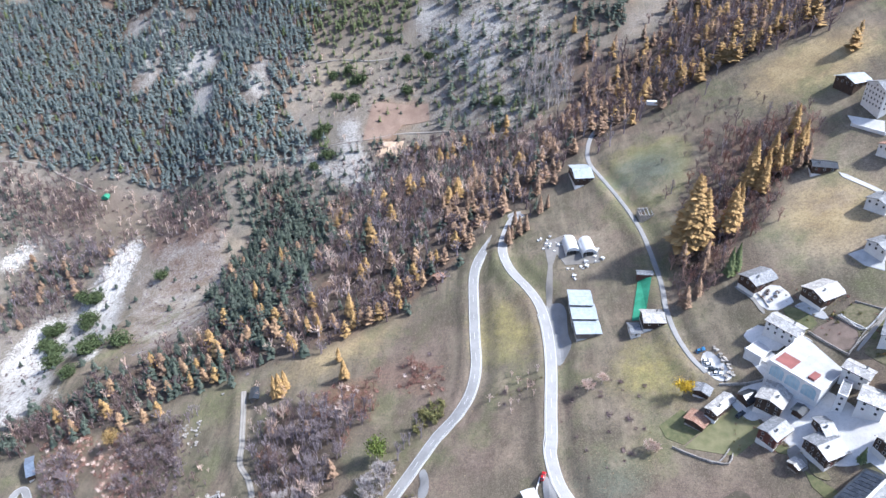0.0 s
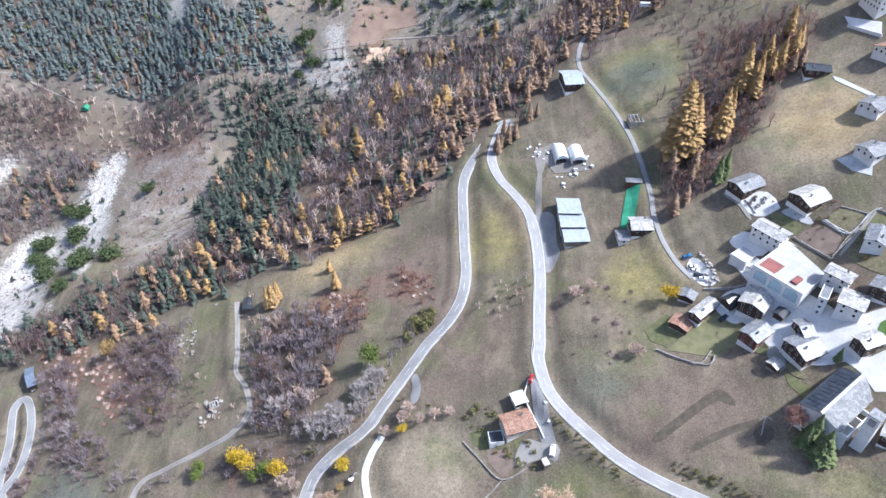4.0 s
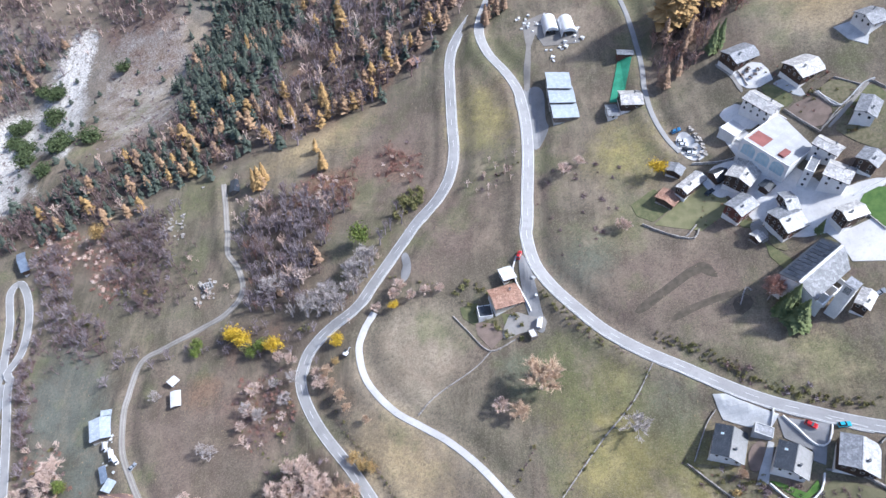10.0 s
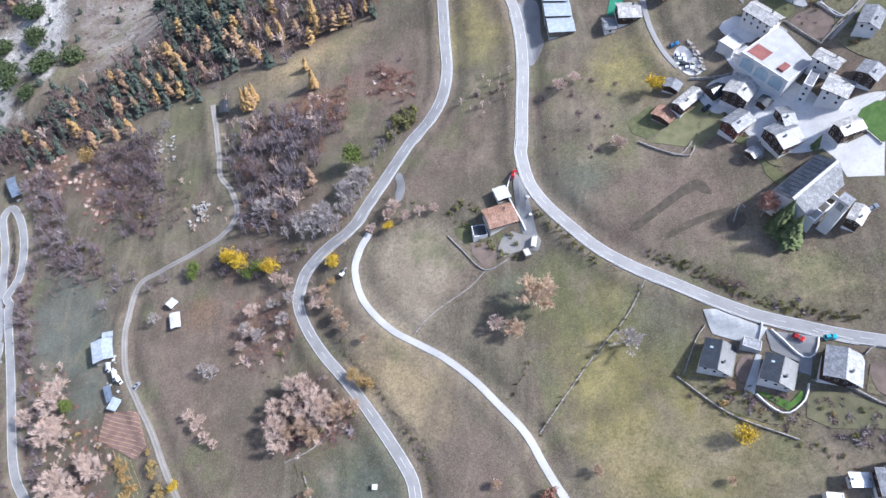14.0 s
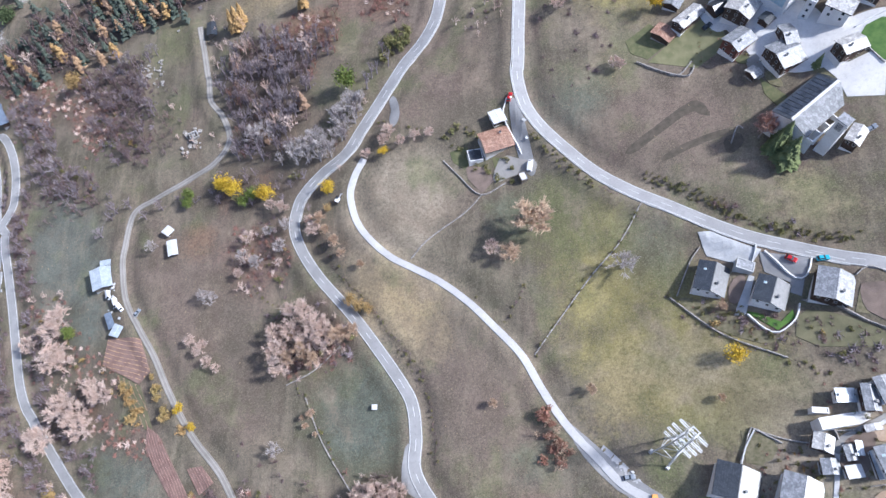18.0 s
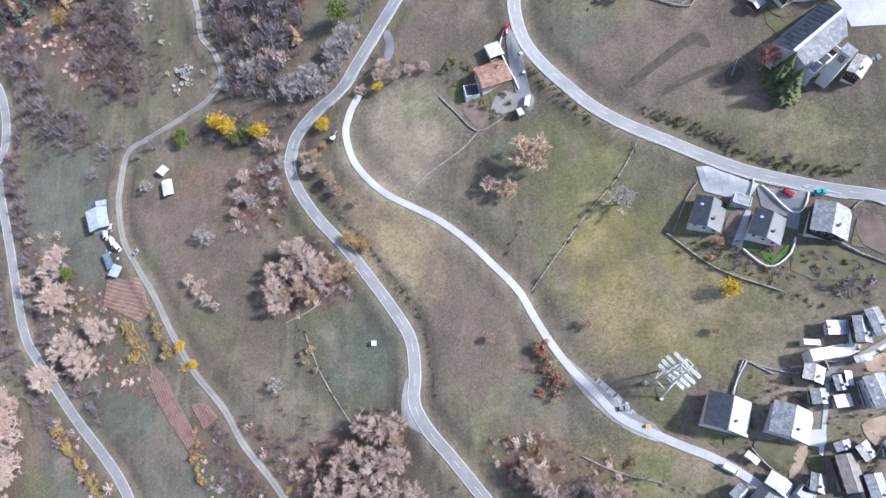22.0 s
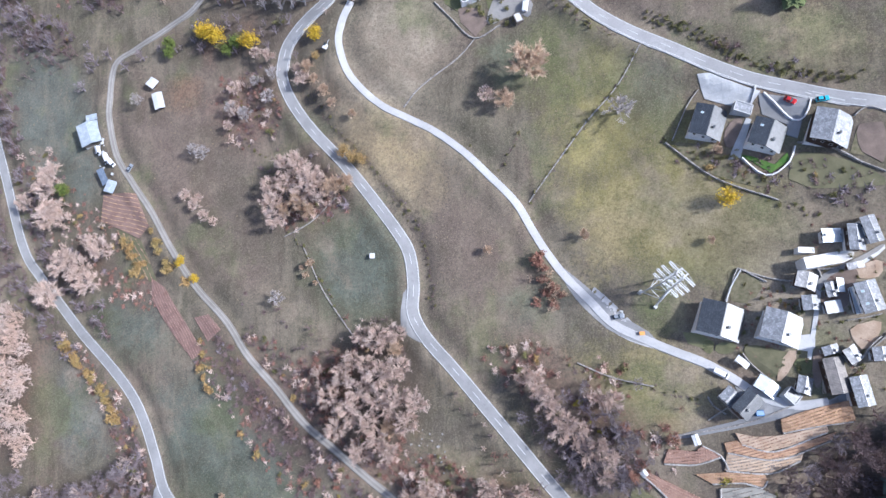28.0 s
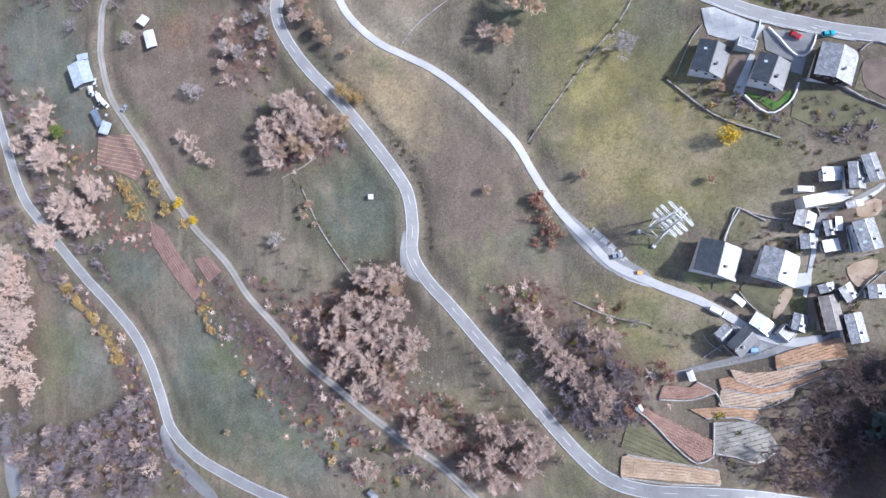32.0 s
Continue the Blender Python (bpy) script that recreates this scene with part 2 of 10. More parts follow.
TIMBER_RED = striped("red_brown_boards", (0.10, 0.035, 0.025), (0.16, 0.06, 0.045), 0.75, "z", 0.2)
TIMBER_GREY = striped("grey_boards", (0.12, 0.10, 0.085), (0.22, 0.19, 0.16), 0.8, "x", 0.2)
STONE = slabs("rubble_stone", (0.23, 0.21, 0.185), (0.43, 0.40, 0.36), 0.9, 0.35)
CONCRETE = mottled("concrete", (0.42, 0.42, 0.41), (0.56, 0.56, 0.54), 0.75, 0.3, 2.5)
FRAME = mottled("window_frame_paint", (0.55, 0.52, 0.48), (0.66, 0.63, 0.6), 0.5, 1.0, 8.0, bump=0)
PANE = Mat("window_glass", 0.08, 0.0, 0.6).color((0.02, 0.028, 0.035)).m
PANE_BLUE = Mat("pale_glazing", 0.15, 0.0, 0.6)
PANE_BLUE.color(PANE_BLUE.ramp(PANE_BLUE.noise(0.4), (0.32, 0.45, 0.52), (0.46, 0.58, 0.63)))
PANE_BLUE = PANE_BLUE.m
STEEL = mottled("galvanised_steel", (0.55, 0.57, 0.58), (0.70, 0.71, 0.72), 0.45, 1.0, 6.0, 0.3, bump=0)
RUBBER = mottled("rubber", (0.02, 0.02, 0.02), (0.035, 0.035, 0.035), 0.8, bump=0)
PLASTIC_WHITE = mottled("white_sheeting", (0.72, 0.72, 0.71), (0.82, 0.82, 0.81), 0.4, 0.4, 2.0, bump=0.1)
GREEN_MAT = mottled("green_matting", (0.03, 0.22, 0.12), (0.06, 0.33, 0.19), 0.8, 0.3, 3.0)
ORANGE = mottled("orange_plastic", (0.6, 0.25, 0.03), (0.7, 0.32, 0.05), 0.4, bump=0)
BLUE_TARP = mottled("blue_tarpaulin", (0.03, 0.12, 0.28), (0.06, 0.2, 0.4), 0.4, 0.5, 3.0)
GREY_TARP = mottled("blue_grey_sheeting", (0.12, 0.15, 0.2), (0.2, 0.24, 0.3), 0.4, 0.5, 3.0)


def road_material(name, a, b, rough):
    m = Mat(name, rough, 0.0, 0.5)
    c = m.ramp(m.noise(0.12, 3.0), a, b, 0.3, 0.7)
    c = m.mix(m.span(m.noise(0.9, 6.0, 0.7), 0.5, 0.75, 0.0, 0.55), c, tuple(v * 0.6 for v in a))
    f = m.noise(14.0, 4.0, 0.7)
    c = m.mix(m.span(f, 0.35, 0.7, 0.0, 0.3), c, tuple(v * 1.35 for v in b))
    m.color(c).bump(f, 0.2, 0.02)
    return m.m


ASPHALT = road_material("worn_asphalt", (0.175, 0.172, 0.168), (0.265, 0.26, 0.252), 0.5)
PAVING = road_material("grey_paving", (0.48, 0.46, 0.43), (0.66, 0.64, 0.60), 0.6)
PAVING_BRIGHT = road_material("pale_concrete_paving", (0.52, 0.495, 0.45), (0.71, 0.68, 0.63), 0.6)
ASPHALT_GREY = road_material("grey_asphalt", (0.235, 0.23, 0.222), (0.33, 0.322, 0.31), 0.5)
ASPHALT_PALE = road_material("bleached_asphalt", (0.34, 0.333, 0.322), (0.46, 0.45, 0.435), 0.5)
GRAVEL = road_material("gravel_track", (0.16, 0.147, 0.127), (0.25, 0.23, 0.205), 0.9)
RUT = road_material("worn_rut", (0.22, 0.205, 0.18), (0.32, 0.30, 0.27), 0.8)
LINE_WHITE = mottled("road_paint", (0.6, 0.6, 0.58), (0.75, 0.75, 0.73), 0.6, 0.4, 3.0, bump=0)


# ---- what grows where on the ground ----
def inside(poly, x, y):
    p = np.array(poly)
    r = np.zeros(np.shape(x), bool)
    for (x0, y0), (x1, y1) in zip(p, np.roll(p, -1, 0)):
        if y0 != y1:
            r ^= ((y0 > y) != (y1 > y)) & (x < (x1 - x0) * (y - y0) / (y1 - y0) + x0)
    return r


def soften(a, n):
    for _ in range(2):
        c = np.cumsum(np.pad(a, ((n + 1, n), (0, 0)), mode="edge"), 0)
        a = (c[2 * n + 1:] - c[:-2 * n - 1]) / (2 * n + 1)
        c = np.cumsum(np.pad(a, ((0, 0), (n + 1, n)), mode="edge"), 1)
        a = (c[:, 2 * n + 1:] - c[:, :-2 * n - 1]) / (2 * n + 1)
    return a


def cover(polys, blur=2):
    a = np.zeros(X.shape)
    for q in polys:
        a = np.maximum(a, inside(q, X, Y).astype(float))
    return soften(a, blur)


GORGE_WOOD = [(-103.4, 481.6), (-91.6, 515.0), (-69.7, 528.7), (-37.3, 531.8), (49.8, 493.3), (60.6, 411.3), (50.1, 383.1), (21.4, 373.4), (1.3, 355.4), (-14.6, 335.9), (-42.2, 311.6), (-74.1, 304.8), (-107.6, 302.7), (-131.0, 298.4), (-175.5, 291.3), (-226.0, 279.1), (-260.7, 278.3), (-286.4, 282.3), (-295.8, 298.1), (-277.5, 308.4), (-244.8, 318.1), (-217.4, 329.1), (-180.2, 336.4), (-153.7, 339.8), (-115.4, 337.9), (-92.5, 351.4), (-94.7, 401.6)]
EAST_WOOD = [(47, 457.5), (67.4, 509.8), (75.3, 572.6), (126.4, 559), (185.5, 618.2), (236.1, 576), (254.6, 459.2), (202, 439.5), (170.3, 443.9), (140.9, 438.2), (118, 436), (84.6, 415.2), (70.8, 411.4), (60.1, 405.2)]
FIR_SLOPE = [(-543.3, 746.3), (-201, 710.3), (-150, 703.8), (-148, 646.7), (-164.7, 616.9), (-168.1, 574.5), (-128.4, 541), (-194.8, 530.9), (-220.7, 532.5), (-268.8, 543), (-356.9, 570.5), (-482, 578.8)]
FIR_TOP = [(-201, 710.3), (-56.8, 687.4), (-55.7, 631.8), (-104.6, 633.8), (-145.4, 625.5)]
FIR_KNOLL = [(73, 638.6), (139.9, 639.4), (116.5, 567.7), (75.3, 572.6)]
MID_FIRS = [(-193.2, 521.4), (-165.1, 523.9), (-125.9, 490.2), (-97.1, 393.9), (-103.6, 360.5), (-116.5, 342.7), (-135.4, 329.1), (-156.7, 343.5), (-185.6, 427.2), (-178.2, 469.1), (-169.9, 496.6)]
SCRUB_NE = [(-51.1, 681.5), (73, 638.6), (70.2, 554.8), (42.1, 500.5), (-38.2, 547.2)]
BARE_WEST = [(-109.9, 260.1), (-97.9, 269.0), (-71.3, 263.4), (-46.3, 261.1), (-59.7, 240.8), (-62.9, 215.8), (-72.6, 199.6), (-97.0, 201.3), (-105.4, 230.6)]
SCRUB_WEST = [(-201.7, 276.7), (-163.5, 279.5), (-151.8, 246.9), (-150.0, 225.9), (-152.8, 210.5), (-173.3, 218.7), (-191.5, 248.8)]
TRACK_WOOD = [(-99.3, 197.2), (-62.2, 185.4), (-41.0, 195.5), (-50.1, 175.1), (-65.7, 168.7), (-80.8, 175.8), (-113.8, 178.2), (-140.6, 187.3), (-132.3, 191.8)]
VALLEY_WOOD = [(-253.4, 270.8), (-225.2, 271.2), (-209.5, 225.0), (-183.8, 212.9), (-178.9, 196.5), (-212.6, 202.8), (-231.3, 237.2)]
GORGE_EDGE = [(-24.8, 341.7), (-23.6, 378.4), (-11.1, 431.4), (22.2, 408.4), (40.2, 468.3), (57.4, 413.5), (52.2, 389.8), (38.5, 383.5), (21.5, 375.1), (4.6, 357.6), (-11.4, 338.7)]
LEFT_WOOD = [(-396.0, 460.2), (-382.4, 475.2), (-360.7, 501.4), (-310.0, 503.5), (-304.7, 485.2), (-337.2, 458.2), (-361.9, 445.0), (-378.7, 418.8)]
LARCH_HILL = [(105.2, 312.8), (126, 363.9), (151.3, 388), (184.7, 377.3), (173.6, 355.6), (161.6, 339.8), (148.6, 310.4), (128.1, 296.9), (107.9, 270), (99.5, 280.6)]
BARE_ROUND = [(-44.6, 37), (-31.8, 45.3), (-19.5, 50.9), (-6.5, 24.6), (-8.4, 6.8), (-21.7, -7.1), (-38.3, -5.4), (-53, 9.1)]
BARE_ROAD = [(31.8, 9.0), (38.2, 14.9), (48.5, 18.4), (61.9, 11.4), (68.7, -2.2), (73.8, -9.4), (65.3, -24.0), (54.0, -27.0), (42.1, -11.4)]
BARE_SOUTH = [(13.9, -14.8), (32.6, -16.3), (38.7, -32.8), (20.9, -43.7), (2.1, -35)]
EAST_DARK = [(113.6, -17.5), (118.6, -13.9), (124.3, -4.6), (133.4, -0.5), (143.1, 4.4), (151.6, 2.1), (148.4, -47.3), (111.9, -48.7), (104.1, -39.0), (106.9, -29.4)]
WEST_STRIP = [(-222.3, 74.8), (-207.5, 73.4), (-201.8, 39), (-193.8, 0.1), (-221, -4.5)]
SOUTH_WEST = [(-187.3, -16.3), (-155.8, -9.2), (-130.5, 8), (-127.4, -20), (-133.9, -47.4), (-200.8, -48.2), (-221.1, -10)]
TRACK_SCRUB = [(-102.9, 46.7), (-88.9, 45.5), (-63, 19.2), (-43.1, -0.6), (-53.2, -2.6), (-38.8, -19.1), (-53.6, -21.1), (-68.5, -4.3), (-87, 15.8)]
SLOPE_GROVE = [(-74.2, 104.4), (-65.3, 125.5), (-49.3, 122.1), (-39.4, 108), (-42.1, 103.6), (-58, 97.8), (-66.2, 90.4)]
WEST_GROVE = [(-195.1, 94.7), (-181, 101.2), (-160.7, 103.8), (-154.6, 92.1), (-171.8, 75.2), (-192.1, 77.5)]

litter = cover([GORGE_WOOD, EAST_WOOD, MID_FIRS, BARE_WEST, TRACK_WOOD, LARCH_HILL, BARE_ROUND, BARE_ROAD, BARE_SOUTH, EAST_DARK, WEST_STRIP, SOUTH_WEST, TRACK_SCRUB, SLOPE_GROVE, WEST_GROVE], 3)
litter = np.maximum(litter, 0.95 * cover([FIR_SLOPE], 2))
litter = np.maximum(litter, 0.6 * cover([FIR_TOP, FIR_KNOLL, SCRUB_WEST, VALLEY_WOOD, LEFT_WOOD], 3))
litter = np.maximum(litter, 0.75 * cover([[(99.5, 5.1), (117.5, 7.8), (141.3, 8), (143, -4.6), (115.4, -21.9), (103.5, -29.2), (62.2, -40.7)], [(-99.7, 66.7), (-73.3, 29.6), (-53, 9.1), (-73.6, 10.2), (-94.8, 31.1), (-111.3, 55.1)]], 4))
litter = np.maximum(litter, 0.8 * cover([[(87.8, 171), (101.5, 179.8), (104.5, 181.2), (107.5, 178.7), (104.1, 176.4), (90.7, 169.5)], [(111.4, 165.5), (119.2, 160.5), (116, 154.3), (112.2, 158.3)], [(104.1, 176.4), (108.5, 175.8), (108.1, 173.7), (104.7, 174.1)]], 1))
litter = np.maximum(litter, 0.25 * cover([[(-280.9, 304.5), (-138.9, 265.6), (-111.6, 243.6), (-106.1, 198.6), (-176.8, 209.1), (-228.3, 207.4), (-257.4, 227.4)]], 5))
green = cover([[(13.7, 270.6), (32.1, 253.9), (28.8, 235.9), (13.3, 244.8), (5.5, 286.7), (20, 302.1)], [(45.2, 210.8), (80.1, 207.1), (91, 223.7), (98.4, 210.4), (76.5, 194.3), (53, 184.2)], [(18.6, 148.2), (33.1, 160.7), (50.5, 151.3), (51.2, 131.9), (22.7, 132.5)],
               # next plot: shade beside the upper-road white house put into the green
               [(86.1, 134.1), (98.1, 123), (91.4, 103), (76.3, 101.4), (74.5, 118.7)], [(-55.6, 86.3), (-29.7, 99), (-16, 78.1), (-13.1, 61.7), (-19.5, 50.9), (-34.5, 40.8), (-51.6, 56.8)], [(-123.9, 23), (-89.4, 30.7), (-63.2, 4.9), (-53.4, -14.2), (-87.7, -37.2), (-116, -17.7)],
               [(-171.9, 69.8), (-135.7, 65.6), (-126.6, 33.4), (-145.3, 40.1)], [(39, 64.3), (50.2, 47.8), (40, 46.7), (16.9, 49.2)], [(75, 388.2), (120, 394.9), (116.2, 349.7), (78.4, 362.4)], [(-171.7, 280.6), (-126.5, 294.8), (-108.6, 278.2), (-133.7, 271.3), (-156.3, 266.5)],
               [(72.7, 66), (92.3, 61), (93.2, 44.9), (76.7, 40.7), (69.6, 47.7)], [(102.8, 65.2), (124.1, 65.6), (124.6, 48.4), (103.7, 53.2)], [(47.1, 164.8), (70.9, 141.9), (59.1, 125.9), (41.2, 143.6)]], 5)
ROCKS = [[(-286.9, 627.2), (-272.9, 636.7), (-268.6, 655.9), (-242.4, 659.0), (-238.8, 632.1), (-261.4, 623.0)], [(-257.4, 594.6), (-257.1, 617.1), (-235.1, 617.3), (-235.2, 592.6), (-245.6, 586.7)], [(-292.3, 671.5), (-280.2, 695.1), (-263.1, 705.5), (-275.8, 678.3)], [(-324.6, 620.1), (-312.7, 648.4), (-296.8, 651.7), (-299.6, 616.9)], [(-206.0, 579.7), (-206.4, 614.8), (-192.7, 630.9), (-180.7, 597.6), (-186.1, 572.1)], [(-355.4, 674.2), (-347.2, 705.8), (-310.1, 704.5), (-327.9, 680.8)]]
rock = 0.62 * cover(ROCKS, 2)
ERODED = [(-220.4, 335.6), (-272.3, 422.2), (-275.8, 475.6), (-254.8, 493.4), (-200.2, 483.3), (-186.3, 463.2), (-188.7, 429.4), (-168.1, 358.6), (-196.1, 344.8)]
rock = np.maximum(rock, 0.42 * cover([ERODED], 3))
rock = np.maximum(rock, 0.4 * cover([SCRUB_NE], 4))
rock = np.maximum(rock, cover([[(-370.5, 403.8), (-360.1, 419.3), (-345.1, 439.7), (-326.2, 442.7), (-311, 472.5), (-286.1, 483.1), (-286.3, 453.3), (-256.8, 374), (-259.1, 346.6), (-318.6, 406.2), (-271.9, 321.8), (-285.9, 308.5), (-297.2, 300.5)], [(-292.3, 651.7), (-267.5, 664.5), (-235.5, 648.1), (-253.8, 627.3), (-282, 629)], [(-351.3, 661.5), (-318.7, 666.2), (-292.9, 654.4), (-320.9, 632.2)], [(-245.3, 667.8), (-211.7, 675.3), (-198, 660.5), (-228.8, 644.6)], [(-268.9, 595.2), (-245.8, 595), (-233.9, 569), (-253, 575.4)], [(-154.7, 551.2), (-111.4, 522.9), (-68, 511.1), (-56.6, 449.1), (-99.2, 500.9), (-146.9, 531.8)], [(-43.6, 641.6), (-8, 620.7), (25.9, 572.7), (-1.6, 570.9), (-31.9, 609.7)], [(-263.3, 619.2), (-237.2, 618.8), (-238.8, 590.7), (-255.8, 588.1)],
              [(-8.5, 635.1), (25.5, 624.1), (16.5, 589.5), (-2.1, 588.3)], [(-54.9, 658.6), (-23.6, 644.8), (-42.8, 627.5), (-55.7, 631.8)], [(-329.7, 682.9), (-303.8, 703.2), (-285.8, 700.6), (-309.1, 652.4)], [(-402.7, 481.8), (-382.3, 505.6), (-370.9, 501.5), (-398.3, 469.1)],
              [(-115.8, 557.5), (-100.6, 562.3), (-93.2, 529.3), (-67.2, 503.9), (-56.6, 449.1), (-76.1, 466.1), (-107, 526.2)]], 2))
chalk = cover([[(-366.9, 395.4), (-361.0, 411.4), (-356.6, 432.4), (-352.6, 440.0), (-336.8, 443.9), (-325.5, 420.9), (-305.4, 378.4), (-292.1, 333.6), (-292.3, 312.1), (-303.1, 308.5)], [(-313.8, 437.5), (-320.0, 455.9), (-307.9, 478.9), (-297.9, 496.4), (-277.8, 501.4), (-284.4, 477.7), (-286.3, 453.3), (-286.9, 430.4), (-248.9, 343.4), (-256.3, 342.9)], [(-401.6, 475.5), (-398.8, 493.1), (-382.3, 505.6), (-378.8, 497.7), (-395.3, 473.9)], [(-280.3, 329.0), (-275.5, 332.2), (-264.0, 315.0), (-269.6, 313.4)]], 2)

rust = cover([[(-91.3, 556.2), (-86.1, 575.8), (-41.1, 572.8), (-38.8, 557.4), (-62.5, 554.5), (-70.9, 541.9), (-94.1, 538.6)], [(-80, 539), (-58.9, 540.4), (-62.4, 525.4), (-81.2, 526.7)], [(-31.9, 274), (-14.7, 272.2), (-13.1, 260.3), (-26.1, 259.3)], [(-111.3, 487.6), (-88.4, 489.2), (-71, 378.9), (-94.7, 401.5)],
              [(-50.7, 78.3), (-38, 78.9), (-48.6, 68.4), (-53.7, 69)], [(-79.4, 279), (-47.5, 270), (-52.7, 254.7), (-70.8, 252.4)], [(-127.1, 172.7), (-111.6, 172.8), (-102, 148.5), (-124.9, 160.6)], [(-41.3, 127.9), (-32.6, 121.3), (-26.7, 112.8), (-34.1, 114.2)]], 3)
tan = cover([[(-31.2, 185.6), (-17.8, 191.4), (3.7, 186.8), (7.3, 166.3), (3.0, 148.8), (-12.9, 149.1), (-25.7, 162.1)], [(-43.7, 141.7), (-33.2, 147.1), (-12.9, 133.6), (6.2, 120.3), (1.1, 101.6), (-20.3, 104.9)], [(-151.5, 188.5), (-116.6, 193.8), (-103.0, 181.6), (-134.3, 179.3), (-157.2, 177.7)], [(118.5, 66.5), (145.6, 69.3), (142.2, 6.1), (132.3, 6.7), (123.6, 9.2), (117.9, 15.3), (105.4, 20.1), (102.6, 32), (108.3, 46.8), (119.9, 49.1)], [(76.1, 90.7), (103.9, 81), (118, 70.5), (115.6, 59.2), (97.6, 62.1), (78.8, 73.4)], [(161.6, 339.8), (197.6, 318.8), (183.7, 277), (165.4, 264.5), (132.9, 286.6)], [(185.7, 361.9), (205.6, 342.7), (197.6, 318.8), (180.3, 339.1)], [(-31.3, 167.8), (-5.6, 182.1), (19.1, 163.7), (-5.4, 139.7), (-25.3, 145.7)], [(-23.9, 121.9), (-0.2, 119.8), (-10.4, 98.1), (-17.8, 92.3), (-29.2, 110.8)],
             [(69.9, 81.4), (61, 61.5), (55, 60.1), (49.6, 69.5), (66.5, 88.4)], [(125.8, 144), (155.1, 132), (150.6, 114.1), (128, 119.2)], [(53.3, 358.3), (80.3, 328.1), (72.3, 307.4), (49.8, 310.7)], [(47.3, 33.2), (81.5, 26.2), (84.6, 17.9), (56.5, 19.9)],
             [(-136.7, 333.8), (-270.2, 458.9), (-233.4, 474.9), (-160.5, 474.1)], [(-156.6, 632.5), (-58.3, 632.5), (-62.1, 615.1), (-102.6, 614.1), (-93.4, 576.1), (-138.9, 578.2)]], 5)
# the mountainside beyond the gorge is stony brown ground
beyond = np.clip((-0.275 * (X + 89) + 0.961 * (Y - 383) - 60) / 60, 0, 1)
litter = np.maximum(litter, 0.22 * beyond)
green = np.maximum(green, 0.95 * cover([[(69.9, 49.7), (73.3, 52.7), (84.2, 58.8), (91.1, 56.6), (89.4, 50.2), (83.3, 42.3), (86.5, 38.1), (85.2, 33.2), (75.1, 35.3), (70.6, 42.3)], [(18.4, 45.8), (28.3, 51.9), (39.7, 59.3), (38.7, 43.8)]], 2))
layer1 = np.stack([litter, green, rock, np.ones_like(rock)], -1)
mauve = cover([[(-137.4, 177.5), (-99.1, 170.3), (-66, 127.4), (-72.2, 89.5), (-121.2, 94.4)], [(-0.3, 117.4), (41.4, 70.6), (44.6, 54.9), (23, 41.9), (5.7, 45.9), (-0.2, 64.7), (-15.2, 96.5)], [(-43.7, 320.4), (-12.2, 314.6), (-5.9, 257.8), (-22.8, 243.8), (-45.2, 226.7), (-64.4, 247.6)], [(56.8, 175.3), (83.9, 200.5), (123.9, 188.1), (120.9, 158.9), (102.3, 151.5), (71.8, 151.1)], [(-152.1, 170.5), (-112.2, 157), (-71.5, 103.9), (-72.3, 63.8), (-94.1, 61), (-122.9, 101)],
               [(-192, 66.2), (-161.7, 57.7), (-148.8, 19.3), (-155.7, -11.8), (-180.8, -0.4)], [(-187.3, 192.5), (-137.4, 177.5), (-120.2, 134.8), (-150.7, 150.1)], [(-23.3, 263.5), (31.5, 238.1), (27.3, 193.7), (-0.4, 189.4), (-16.7, 219.6)], [(-430.5, 560.3), (-321, 544.4), (-214.3, 503.4), (-197.4, 469.9), (-279.3, 486.5), (-361.9, 505.7)], [(-273.9, 470), (-159, 467.4), (-157.2, 351.3), (-196.6, 327.4), (-234.5, 339.4)]], 6)
olive = cover([[(49.1, 28.9), (66.7, 31.4), (90.0, 20.4), (94.2, 1.6), (74.1, -5.4), (63.9, 13.3)], [(44.2, 129.1), (72.2, 129.0), (90.1, 110.7), (105.9, 86.6), (124.5, 73.2), (120.4, 58.5), (95.9, 62.4), (69.4, 72.9), (50.6, 86.8)], [(52.4, 127.3), (94, 117.9), (88.9, 90.3), (121.4, 73.7), (120.3, 58.5), (100.4, 53.7), (68.3, 56.2), (49.9, 76)], [(94.1, 252.2), (97.9, 224.7), (79.1, 218.9), (68.4, 232.9)], [(71.7, 116.8), (95.8, 117.5), (102.1, 79.4), (99.1, 59.9), (78.2, 65.1), (66.7, 92.5)], [(103.4, 75), (126.1, 72.9), (123.1, 48.7), (102, 53.5)], [(47.6, 37.4), (81.5, 26.2), (87.6, 5.8), (65.1, 1), (50.2, 12.1)], [(42.3, 161), (76.9, 140.5), (65.2, 124.9), (40.6, 134)], [(63.8, 266.3), (94.1, 252.2), (93.9, 228.8), (68.4, 232.9)],
               [(126.2, 146.2), (155.1, 132), (150.1, 112.1), (124.7, 119.9)], [(-87.4, -8.5), (-53.2, -4.9), (-46.4, -28.1), (-69.4, -41.7), (-87.7, -34.8)], [(72, 390.1), (121.1, 400.6), (114.8, 341.8), (80.4, 353.9)], [(1.9, 321.8), (28.7, 297.3), (32.8, 260.3), (5.7, 265.8)]], 5)
olive = np.maximum(olive, 0.8 * cover([[(-117, -4), (-104, -6), (-90, -20), (-94, -30), (-108, -27), (-118, -16)]], 5))
layer3 = np.stack([mauve, olive, np.clip(beyond, 0, 1), np.ones_like(rock)], -1)
